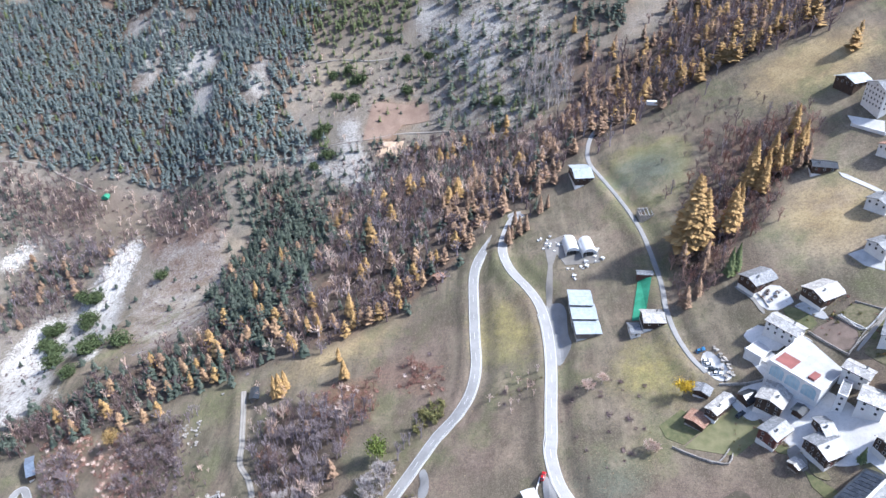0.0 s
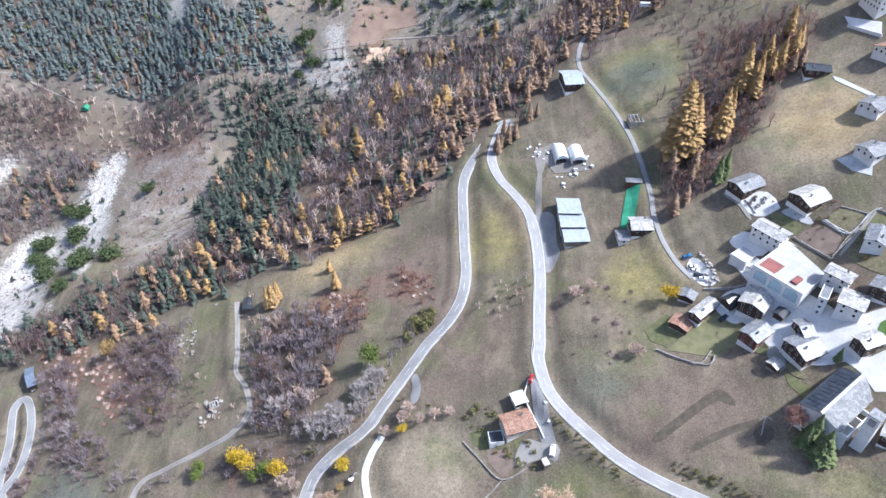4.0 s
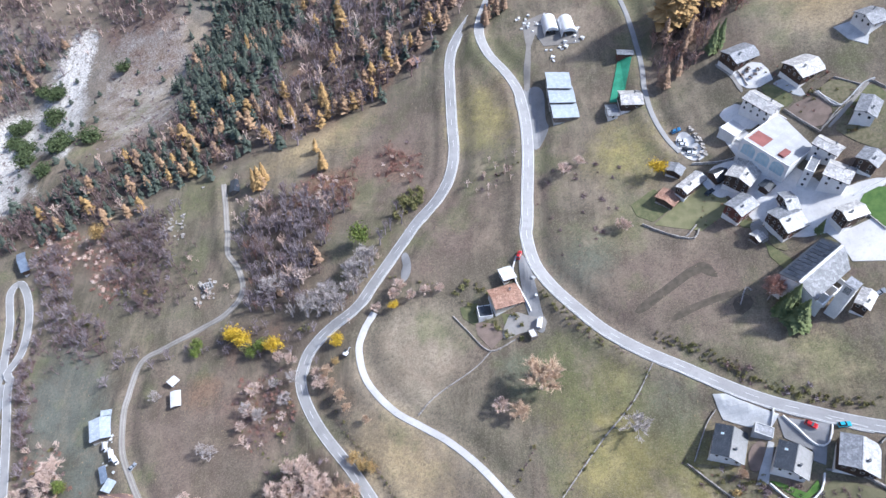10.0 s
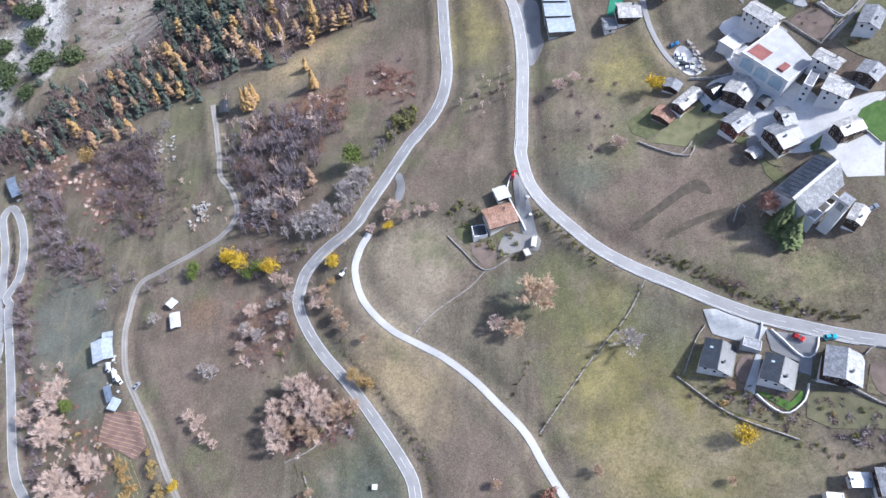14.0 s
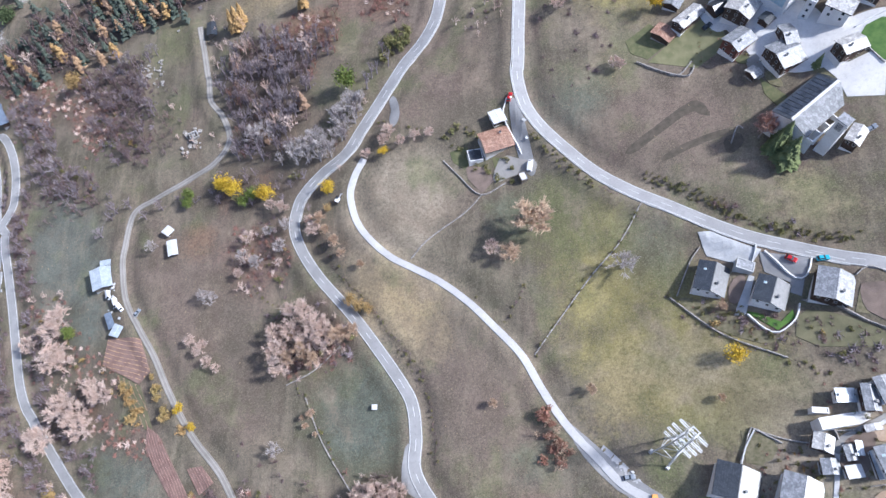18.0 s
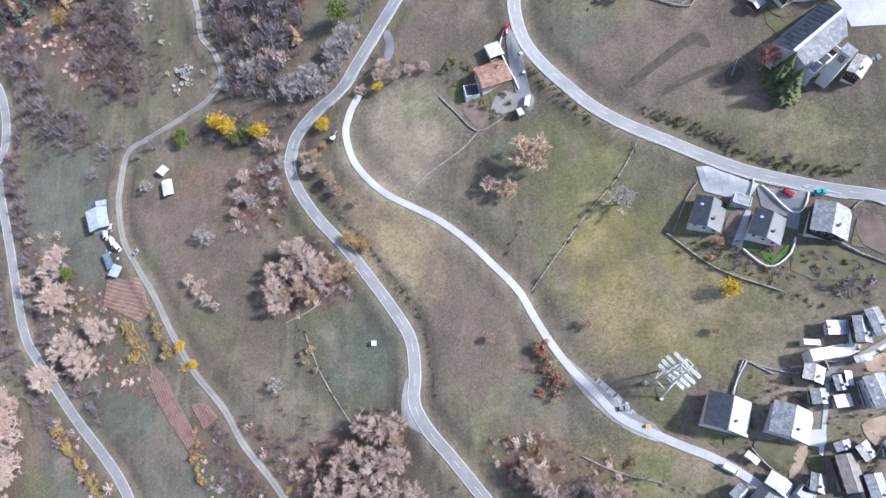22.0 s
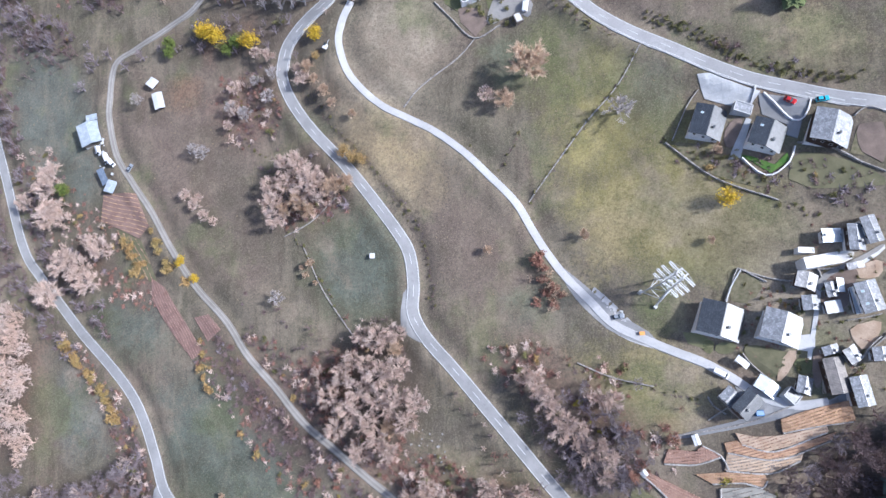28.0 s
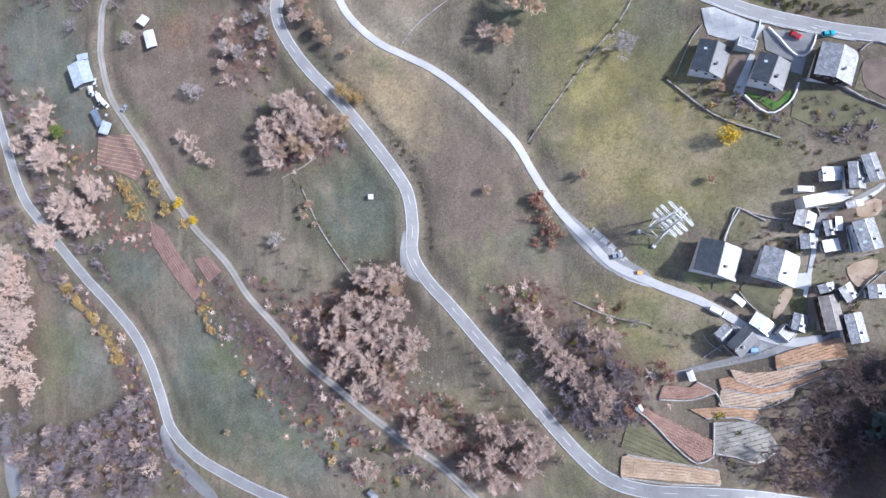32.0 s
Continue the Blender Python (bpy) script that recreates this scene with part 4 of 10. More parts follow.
drape("pavement", [(138.4, 263.5), (142, 262.6), (142.7, 256.9), (137.2, 255), (134.6, 262.4)], PAVING, 0.24, label="pale terrace beside the chalet", category="pavement")
drape("pavement", [(195.6, 361.4), (206.9, 346.7), (203.9, 337.6), (195.8, 355.1)], PAVING, 0.3, label="white terrace below the apartment house", category="pavement")
drape("pavement", [(180.5, 324.6), (183.1, 320.7), (192, 301.9), (191.2, 299.4), (180.7, 320.9)], PAVING, 0.24, label="pale path across the meadow", category="pavement")
drape("pavement", [(168.1, 273.3), (182.6, 273.9), (177.7, 259.4), (172, 265.1)], CONCRETE, 0.24, label="grey terrace beside the white houses", category="pavement")
drape("green_mat", [(84.5, 297.5), (90.1, 294.3), (83.6, 270.6), (77.9, 271.8)], GREEN_MAT, 0.3, kind="", label="long green matting run down the slope", category="mat")


# ---- houses ----
win_cache = {}


def window_mesh(w, h):
    """Frame and pane, shared by all windows of one size; faces along -y."""
    if (w, h) not in win_cache:
        bm = bmesh.new()
        ring = [(-w / 2, 0), (w / 2, 0), (w / 2, h), (-w / 2, h)]
        hole = [(-w / 2 + 0.1, 0.1), (w / 2 - 0.1, 0.1), (w / 2 - 0.1, h - 0.1), (-w / 2 + 0.1, h - 0.1)]
        vs = [[bm.verts.new((x, y, z)) for x, z in r] for y in (-0.08, 0.03) for r in (ring, hole)]
        for i in range(4):
            for a, b in ((0, 1), (3, 2), (2, 0), (1, 3)):
                bm.faces.new((vs[a][i - 1], vs[a][i], vs[b][i], vs[b][i - 1]))
        bmesh.ops.recalc_face_normals(bm, faces=bm.faces)
        f = bpy.data.meshes.new("window")
        bm.to_mesh(f)
        bm.free()
        f.materials.append(FRAME)
        bm = bx(-w / 2 + 0.09, w / 2 - 0.09, -0.02, 0.02, 0.09, h - 0.09)
        p = bpy.data.meshes.new("pane")
        bm.to_mesh(p)
        bm.free()
        p.materials.append(PANE)
        win_cache[w, h] = f, p
    return win_cache[w, h]


def add_window(parent, x, y, z, turn, w=1.1, h=1.3):
    f, p = window_mesh(w, h)
    a = new("window", f)
    a.parent, a.location, a.rotation_euler = parent, (x, y, z), (0, 0, turn)
    b = new("pane", p)
    b.parent = a


def lowest(cx, cy, L, W, rot):
    c, s = math.cos(radians(rot)), math.sin(radians(rot))
    return min(ground_z(cx + a * c - b * s, cy + a * s + b * c) for a in (-L / 2, 0, L / 2) for b in (-W / 2, 0, W / 2))


def roof_slab(x0, x1, y0, z0, y1, z1, thick, courses=6):
    """One roof slope from eave (y0, z0) to ridge (y1, z1), laid in overlapping courses."""
    prof = [(y0, z0 - thick)]
    for i in range(courses):
        a, b = i / courses, (i + 1) / courses
        prof += [(y0 + (y1 - y0) * a, z0 + (z1 - z0) * a + 0.06), (y0 + (y1 - y0) * b, z0 + (z1 - z0) * b)]
    prof.append((y1, z1 - thick))
    bm = bmesh.new()
    p = [bm.verts.new((x0, y, z)) for y, z in prof]
    q = [bm.verts.new((x1, y, z)) for y, z in prof]
    for i in range(len(p)):
        bm.faces.new((p[i - 1], p[i], q[i], q[i - 1]))
    bm.faces.new(p)
    bm.faces.new(q[::-1])
    bmesh.ops.recalc_face_normals(bm, faces=bm.faces)
    return bm


def house(spec, eave, roof, lower=PLASTER, upper=TIMBER, pitch=18, label="", category="house", name="house", over=0.7, windows=True, chimney=True, split=0.4, balcony=False, skylights=0, group="", roof_north=None):
    """A gabled building: plan centre, length along the ridge, width and bearing of the ridge; eave height over the ground at its centre."""
    cx, cy, L, W, rot = spec
    z = ground_z(cx, cy)
    root = new(name)
    root.location, root.rotation_euler = (cx, cy, z), (0, 0, radians(rot))
    tagged(root, label, category, group)
    lo = lowest(cx, cy, L, W, rot) - z - 0.6
    l, w = L / 2 - over, W / 2 - over
    slope = math.tan(radians(pitch))
    zt = eave + over * slope - 0.22           # wall top under the roof
    zs = min(max(lo + 0.6 + (eave - lo - 0.6) * split, lo + 0.8), eave - 0.8)
    part("lower_wall", bx(-l, l, -w, w, lo, zs), lower, root)
    bm = bmesh.new()
    zr = zt + w * slope
    q = 0.02
    vs = [bm.verts.new(v) for v in ((-l - q, -w - q, zs), (l + q, -w - q, zs), (l + q, w + q, zs), (-l - q, w + q, zs), (-l - q, -w - q, zt), (l + q, -w - q, zt), (l + q, w + q, zt), (-l - q, w + q, zt), (-l - q, 0, zr), (l + q, 0, zr))]
    for f in ((0, 1, 5, 4), (2, 3, 7, 6), (1, 2, 6, 9, 5), (3, 0, 4, 8, 7), (3, 2, 1, 0), (4, 5, 9, 8), (6, 7, 8, 9)):
        bm.faces.new([vs[i] for i in f])
    part("upper_wall", bm, upper, root)
    ridge = eave + W / 2 * slope
    for sgn in (-1, 1):
        part("roof_slope", roof_slab(-L / 2, L / 2, sgn * W / 2, eave, 0, ridge, 0.2, max(4, int(W / 1.4))), roof_north if sgn > 0 and roof_north else roof, root)
    part("ridge_cap", bx(-L / 2, L / 2, -0.18, 0.18, ridge - 0.06, ridge + 0.1), roof, root)
    for sgn in (-1, 1):
        part("eave_board", bx(-L / 2 + 0.05, L / 2 - 0.05, sgn * (W / 2 - 0.02) - 0.03, sgn * (W / 2 - 0.02) + 0.03, eave - 0.3, eave - 0.02), TIMBER, root)
    if chimney:
        cxx, cyy = L * 0.18, W * 0.16
        zc = ridge - cyy * slope
        ch = part("chimney", bx(cxx - 0.35, cxx + 0.35, cyy - 0.3, cyy + 0.3, zc - 0.6, zc + 1.1), CONCRETE, root)
        part("chimney_cap", bx(cxx - 0.45, cxx + 0.45, cyy - 0.4, cyy + 0.4, zc + 1.1, zc + 1.22), SLATE_DARK, ch)
    for i in range(skylights):
        x = -L * 0.2 + i * L * 0.4
        y = -W * 0.27
        zz = ridge + y * slope
        sk = part("skylight", bx(x - 0.4, x + 0.4, -0.55, 0.55, -0.03, 0.1), FRAME, root)
        sk.location, sk.rotation_euler = (0, y, zz + 0.03), (math.atan(slope), 0, 0)
        pn = part("pane", bx(x - 0.32, x + 0.32, -0.47, 0.47, 0.1, 0.115), PANE_BLUE, sk)
    if windows:
        floors = max(1, int((eave + 0.4) / 2.6))
        for fl in range(floors):
            zw = eave - 1.95 - (floors - 1 - fl) * 2.6
            n1, n2 = max(1, int(2 * l / 3.2)), max(2, int(2 * w / 2.6))
            for i in range(n1):
                x = -l + 2 * l * (i + 0.5) / n1
                add_window(root, x, -w - 0.03, zw, 0)
                add_window(root, x, w + 0.03, zw, math.pi)
            for i in range(n2):
                y = -w + 2 * w * (i + 0.5) / n2
                add_window(root, -l - 0.03, y, zw, -math.pi / 2)
                add_window(root, l + 0.03, y, zw, math.pi / 2)
        for sgn in (-1, 1):
            add_window(root, sgn * (l + 0.03), 0, zt + 0.15, sgn * math.pi / 2, 0.9, 1.0)
        bm = bx(-0.55, 0.55, -0.08, 0.02, 0, 2.05)
        d = part("door", bm, TIMBER_RED, root)
        d.location, d.rotation_euler = (l * 0.45, w + 0.03, max(lo + 0.6, 0)), (0, 0, math.pi)
        part("handle", bx(0.38, 0.46, -0.14, -0.08, 1.0, 1.12), STEEL, d)
    if balcony:
        zb = max(eave - 2.9, 0.6)
        b = part("balcony", bx(-l - 1.3, -l - 0.02, -w * 0.85, w * 0.85, zb - 0.14, zb), TIMBER, root)
        part("railing", bx(-l - 1.3, -l - 1.22, -w * 0.85, w * 0.85, zb + 0.85, zb + 0.97), TIMBER, b)
        for i in range(9):
            y = -w * 0.85 + (1.7 * w - 0.1) * i / 8
            part("baluster", bx(-l - 1.29, -l - 1.23, y, y + 0.1, zb, zb + 0.85), TIMBER, b)
    return root


def block(spec, top, wall, roof, label, category="building", name="building", parapet=0.35, windows=True, rows=0):
    """A flat-roofed building."""
    cx, cy, L, W, rot = spec
    z = ground_z(cx, cy)
    root = new(name)
    root.location, root.rotation_euler = (cx, cy, z), (0, 0, radians(rot))
    tagged(root, label, category)
    lo = lowest(cx, cy, L, W, rot) - z - 0.6
    l, w = L / 2, W / 2
    part("wall", bx(-l, l, -w, w, lo, top), wall, root)
    part("roof", bx(-l + 0.3, l - 0.3, -w + 0.3, w - 0.3, top, top + 0.06), roof, root)
    if parapet:
        for a in ((-l, l, -w - 0.02, -w + 0.28), (-l, l, w - 0.28, w + 0.02), (-l - 0.02, -l + 0.28, -w + 0.28, w - 0.28), (l - 0.28, l + 0.02, -w + 0.28, w - 0.28)):
            part("parapet", bx(*a, top + 0.001, top + parapet), wall, root)
    if windows:
        floors = max(1, int((top - min(lo, -1) - 0.5) / 2.9))
        for fl in range(floors):
            zw = top - 2.1 - fl * 2.9
            n1, n2 = max(1, int(L / 3.4)), max(1, int(W / 3.4))
            for i in range(n1):
                x = -l + L * (i + 0.5) / n1
                add_window(root, x, -w - 0.03, zw, 0)
                add_window(root, x, w + 0.03, zw, math.pi)
            for i in range(n2):
                y = -w + W * (i + 0.5) / n2
                add_window(root, -l - 0.03, y, zw, -math.pi / 2)
                add_window(root, l + 0.03, y, zw, math.pi / 2)
    return root


# lower hamlet
G = "houses of the lower hamlet"
house((96.9, 36.1, 11.9, 14.9, -110), 3.7, SLATE_DARK, label="white house with a dark slate gable roof", upper=PLASTER, balcony=False, skylights=0, group=G)
house((114.3, 31.9, 10.8, 13.0, -112), 3.4, SLATE_GREY, label="white house with a grey slate gable roof", upper=PLASTER, skylights=0, group=G)
house((102, 7.6, 9.2, 6.7, -138), 3.4, SLATE_DARK, label="old house with dark slate roof beside the terraces", lower=STONE, group=G)
house((97.6, 10.5, 5.5, 5.7, -140), 2.7, SLATE_GREY, label="low annex with a grey slate roof", lower=STONE, upper=STONE, chimney=False, group=G)
house((109.2, 13.2, 5.0, 7.9, -129), 2.4, SHEET, label="long garage with pale sheet roof", pitch=10, lower=CONCRETE, upper=CONCRETE, chimney=False, category="garage", name="garage")
block((115.8, 9.7, 4.2, 4.8, -137), 2.4, CONCRETE, SLATE_DARK, "flat-roofed shed with a dark roof and raised rim", "shed", "shed", windows=False)
house((103, 21.8, 2.4, 4.8, -133), 2.5, MEMBRANE, label="small shed with a white roof", pitch=8, category="shed", name="shed", windows=False, chimney=False)
house((119.3, 12.9, 5.8, 5.0, -109), 2.7, SLATE_GREY, label="small house with a grey slate roof", group=G)
house((127.5, 15.3, 11.6, 6.7, -84), 3.4, SHEET_OLD, label="long barn with a brown corrugated roof", lower=STONE, chimney=False, category="barn", name="barn")
house((127, 23.6, 3.0, 5.6, -78), 2.7, SLATE_GREY, label="little stone granary with a slate roof", lower=STONE, group=G)
house((132.5, 21.6, 5.2, 4.7, -63), 2.7, SLAB_PALE, label="little house with a pale stone roof", lower=STONE, group=G)
house((133.8, 10, 9.7, 6.0, -83), 3.4, SLATE_GREY, label="house with a grey roof at the hamlet edge", group=G)
house((139.7, 21.1, 4.5, 5.7, -90), 2.7, SLATE_GREY, label="grey-roofed house beside a curved garden wall", group=G)
house((130.8, 60.4, 6.6, 4.8, -1), 2.7, SHEET, label="low building with a pale sheet roof", pitch=8, chimney=False, upper=PLASTER, group=G)
house((136.5, 58.6, 8.9, 5.3, -94), 4.1, SLATE_GREY, label="tall house with a grey slate roof and dark boards", group=G)
house((140.8, 60.5, 9.1, 5.2, -78), 4.1, SLATE_GREY, label="tall white house with a grey roof", upper=PLASTER, group=G)
block((128.9, 52.8, 3.8, 15.4, -82), 2.1, PLASTER, MEMBRANE, "low white garage with a broad roof terrace", "garage", "garage", windows=False)
block((123.6, 56.7, 1.9, 5.4, -95), 1.7, PLASTER, MEMBRANE, "white walled garden terrace", "terrace", "terrace", windows=False)
house((122.3, 46.5, 5.8, 6.9, -111), 3.4, SLAB_PALE, label="old house with a pale stone slab roof", lower=STONE, group=G)
house((123.2, 39.2, 5.1, 6.1, -92), 2.7, SLATE_GREY, label="small house with a half grey slate roof", group=G)
house((129, 42.9, 5.1, 3.7, -85), 2.7, SLATE_GREY, label="narrow stone house with a slate roof", lower=STONE, group=G)
house((131.7, 44, 4.7, 2.3, -94), 2.5, SHEET, label="lean store with a pale sheet roof", pitch=8, windows=False, chimney=False, category="shed", name="shed")
house((129.2, 37.2, 4.1, 5.5, -84), 2.4, MEMBRANE, label="small garage with a white roof", pitch=6, windows=False, chimney=False, category="garage", name="garage")
house((138.1, 39.2, 10.2, 7.5, -79), 4.1, SLATE_GREY, label="large house with a blue-grey slate roof", upper=PLASTER, skylights=2, group=G)
house((135.1, 38.6, 8.9, 2.1, -85), 2.5, SHEET, label="glazed lean-to with a pale roof", pitch=8, windows=False, chimney=False, category="shed", name="shed")
house((136.1, 49.7, 2.3, 5.9, -82), 2.5, SLAB_PALE, label="low stone store beside the alley", lower=STONE, windows=False, chimney=False, category="shed", name="shed")

# houses along the upper road
G = "white houses below the upper road"
house((99.2, 106.4, 12.3, 11.5, -112), 3.4, SLATE_DARK, label="white house with a dark slate roof and skylight", upper=PLASTER, balcony=False, skylights=1, group=G)
house((116.2, 97.7, 10.8, 11.4, -116), 3.7, SLATE_DARK, label="white house with a dark roof above a lawn", upper=PLASTER, balcony=False, skylights=1, group=G)
house((134.3, 96.3, 12.1, 12.7, -112), 3.7, SLATE_GREY, label="white house with a grey roof and timber balcony", upper=TIMBER, balcony=True, group=G)
block((110.5, 109.5, 4.1, 6.3, -112), 2.4, CONCRETE, SLATE_GREY, "flat-roofed carport beside the road", "carport", "carport", windows=False)

# lean-to, shed and patio of the red-roofed house
block((17.1, 177.4, 6.2, 5.8, 10), 2.4, PLASTER, SLATE_DARK, "low lean-to with a dark flat roof beside the red-roofed house", "lean-to", "lean_to", windows=False)
block((36.6, 163.2, 3.2, 4.1, 21), 2.0, TIMBER_GREY, MEMBRANE, "small garden shed with a white roof", "shed", "shed", windows=False)
drape("pavement", [(28.4, 176.6), (38.3, 170.8), (41.3, 171.6), (43.1, 166.7), (39.6, 164.3), (33.4, 165.9), (25.5, 163.4), (24, 166.9)], RUT, 0.24, soft=1, label="pale patio round the garden house", category="pavement")

# church
CH = (138.5, 164, 28.4, 15.5, 39)
church = house(CH, 5.5, slabs("matt_grey_roofing", (0.17, 0.175, 0.18), (0.27, 0.275, 0.28), 0.7, 1.2), label="modern white church with a grey slate roof", category="church", name="church", upper=PLASTER, pitch=17, over=0.4, chimney=False, windows=False, roof_north=SLATE_DARK)


CL, CW, CS = CH[2], CH[3], math.tan(radians(17))
PANEL = Mat("solar_glass", 0.22, 0.0, 0.6)
PANEL.color(PANEL.ramp(PANEL.per_object(), (0.020, 0.026, 0.038), (0.045, 0.055, 0.075), 0.1, 0.9))
PANEL = PANEL.m
panel_mesh = bpy.data.meshes.new("solar_panel")
bm = bx(-0.98, 0.98, -0.72, 0.72, 0.0, 0.06)
bm.to_mesh(panel_mesh)
bm.free()
panel_mesh.materials.append(PANEL)
for i in range(11):
    for j in range(4):
        o = new("solar_panel", panel_mesh)
        y = CW * 0.10 + j * 1.56
        o.parent, o.location = church, (-CL / 2 + 2.6 + i * 2.3, y, 5.5 + (CW / 2 - y) * CS + 0.12)
        o.rotation_euler = (-math.atan(CS), 0, 0)
part("roof_band", bx(-CL / 2 + 0.3, CL / 2 - 0.3, -0.5, 0.5, 5.5 + CW / 2 * CS - 0.05, 5.5 + CW / 2 * CS + 0.16), MEMBRANE, church, "pale sheet along the ridge")
for i in range(6):
    x = -CL / 2 + 1.2 + i * (CL - 2.4) / 5
    part("buttress", bx(x - 0.22, x + 0.22, -CW / 2 - 2.6, -CW / 2 + 0.3, -3.0, 4.6, bevel=0.04), PLASTER, church, "white concrete frame")
for i in range(5):
    x = -CL / 2 + 1.2 + (i + 0.5) * (CL - 2.4) / 5
    part("tall_window", bx(x - 1.7, x + 1.7, -CW / 2 + 0.34, -CW / 2 + 0.38, 0.2, 4.4), PANE, church, "dark tall glazing")
part("canopy", bx(-CL / 2 + 0.8, CL / 2 - 0.8, -CW / 2 - 2.7, -CW / 2 - 2.2, 4.3, 4.65, bevel=0.03), PLASTER, church)


def bell_tower(x, y, size, tall, rot):
    z = ground_z(x, y)
    root = tagged(new("bell_tower"), "slender white concrete bell tower with louvred openings", "bell tower")
    root.location, root.rotation_euler = (x, y, z), (0, 0, radians(rot))
    a = size / 2
    part("shaft", bx(-a, a, -a, a, -2.5, tall, bevel=0.06), PLASTER, root)
    part("cap", bx(-a - 0.15, a + 0.15, -a - 0.15, a + 0.15, tall, tall + 0.25), SLATE_GREY, root)
    for k in range(4):
        f = part("louvre_frame", bx(-a * 0.55, a * 0.55, -a - 0.06, -a, tall - 4.2, tall - 1.0), SLATE_DARK, root)
        f.rotation_euler = (0, 0, k * math.pi / 2)
        for i in range(6):
            part("louvre", bx(-a * 0.5, a * 0.5, -a - 0.12, -a - 0.07, tall - 4.0 + i * 0.5, tall - 3.75 + i * 0.5), CONCRETE, f)


bell_tower(141.4, 149, 4.2, 17, 40)
cr = new("cross")
cr.location = (CH[0], CH[1], ground_z(CH[0], CH[1]))
cr.rotation_euler = (0, 0, radians(CH[4]))
tagged(cr, "pale metal cross on the church gable", "cross")
part("upright", bx(-CH[2] / 2 + 0.2, -CH[2] / 2 + 0.34, -0.12, 0.12, 2.2, 5.6), STEEL, cr)
part("arm", bx(-CH[2] / 2 + 0.19, -CH[2] / 2 + 0.35, -1.1, 1.1, 5.2, 5.45), STEEL, cr)
house((149.9, 149.1, 9.2, 5.9, -129), 4.1, SLAB_PALE, label="dark timber house below the church square", split=0.3)

# village core
G = "timber houses of the old village"
house((123.4, 213.4, 13.4, 11.3, -129), 4.8, SLAB_PALE, label="dark timber chalet with a pale stone roof", balcony=True, group=G)
house((119.9, 198.7, 11.5, 9.0, -143), 4.8, SLATE_GREY, label="red-brown timber chalet with white windows", upper=TIMBER_RED, group=G)
house((133.5, 187.3, 11.2, 12.4, -155), 4.8, SLATE_GREY, label="broad dark timber chalet with a slate roof", group=G, balcony=True)
house((152.7, 182.7, 10.8, 7.5, -158), 5.4, SLAB_PALE, label="tall dark chalet with a pale roof", group=G)
house((135.9, 195.5, 5.8, 10.1, -170), 3.4, SLATE_GREY, label="small dark timber house with a slate roof", group=G)
house((104.6, 216.3, 14.7, 6.3, -138), 3.4, SLAB_PALE, label="old house with a wide pale roof", group=G)
house((95.3, 212.4, 7.6, 9.3, -131), 2.4, TILE_RUST, label="low shed with a rusty red roof", pitch=12, windows=False, chimney=False, category="shed", name="shed", lower=STONE)
house((99.8, 225.3, 6.1, 7.6, -121), 2.5, SLATE_GREY, label="small dark barn below the parking place", windows=False, chimney=False, category="barn", name="barn")
house((115.3, 217.2, 7.1, 6.8, -152), 2.7, SLATE_DARK, label="old dark granary with a steep roof", windows=False, chimney=False, category="barn", name="granary", pitch=32)
house((123.4, 184.3, 4.8, 5.4, -146), 2.5, SLAB_PALE, label="small outhouse with a pale roof", windows=False, chimney=False, category="shed", name="shed", lower=STONE)
house((130.6, 205.6, 5.7, 5.2, -138), 2.7, SLATE_DARK, label="little dark barn between the chalets", windows=False, chimney=False, category="barn", name="barn")

# school
house((134.8, 242.7, 14.7, 9.5, -50), 6.1, SLAB_PALE, label="tall white house with a pale stone roof", upper=PLASTER)
SC = (138.9, 222.9, 22.0, 24.9, -50)
COURT = mottled("grey_roof_court", (0.36, 0.36, 0.355), (0.46, 0.46, 0.45), 0.6, 0.25, 2.0)
school = block(SC, 5, PLASTER, COURT, "white school hall with arched glazing and roof court", "school", "school", windows=False)
cxs, cys, Ls, Ws, rs = SC
for i in range(3):
    xa = -Ls / 2 + Ls * (0.06 + 0.31 * i)
    wd = Ls * 0.26
    bm = bmesh.new()
    pts = [(xa, -1.2), (xa + wd, -1.2)] + [(xa + wd / 2 + wd / 2 * math.cos(a), 2.4 + 1.9 * math.sin(a)) for a in np.linspace(0, math.pi, 13)]
    a = [bm.verts.new((x, -Ws / 2 - 0.05, z)) for x, z in pts]
    b = [bm.verts.new((x, -Ws / 2 + 0.05, z)) for x, z in pts]
    bm.faces.new(a)
    bm.faces.new(b[::-1])
    for j in range(len(a)):
        bm.faces.new((a[j - 1], b[j - 1], b[j], a[j]))
    bmesh.ops.recalc_face_normals(bm, faces=bm.faces)
    w = part("arched_window", bm, PANE_BLUE, school, "pale blue arched glazing")
    for f in (0.25, 0.5, 0.75):
        part("mullion", bx(xa + wd * f - 0.05, xa + wd * f + 0.05, -Ws / 2 - 0.1, -Ws / 2 - 0.055, -1.2, 3.8), FRAME, w)
RED = mottled("red_court", (0.20, 0.07, 0.06), (0.28, 0.10, 0.085), 0.8)
part("red_court", bx(-Ls * 0.45, -Ls * 0.12, -Ws * 0.42, -Ws * 0.12, 5.06, 5.1), RED, school, "dull red court surface")
part("red_panel", bx(Ls * 0.18, Ls * 0.3, -Ws * 0.4, -Ws * 0.2, 5.06, 6.0), RED, school)
for i in range(4):
    x = -Ls * 0.35 + i * Ls * 0.22
    part("court_line", bx(x, x + 0.15, -Ws * 0.05, Ws * 0.42, 5.065, 5.1), CONCRETE, school)
house((151.7, 212.8, 10.9, 7.7, -45), 6.1, SLAB_PALE, label="white school wing with a stone slab roof", upper=PLASTER, category="school")
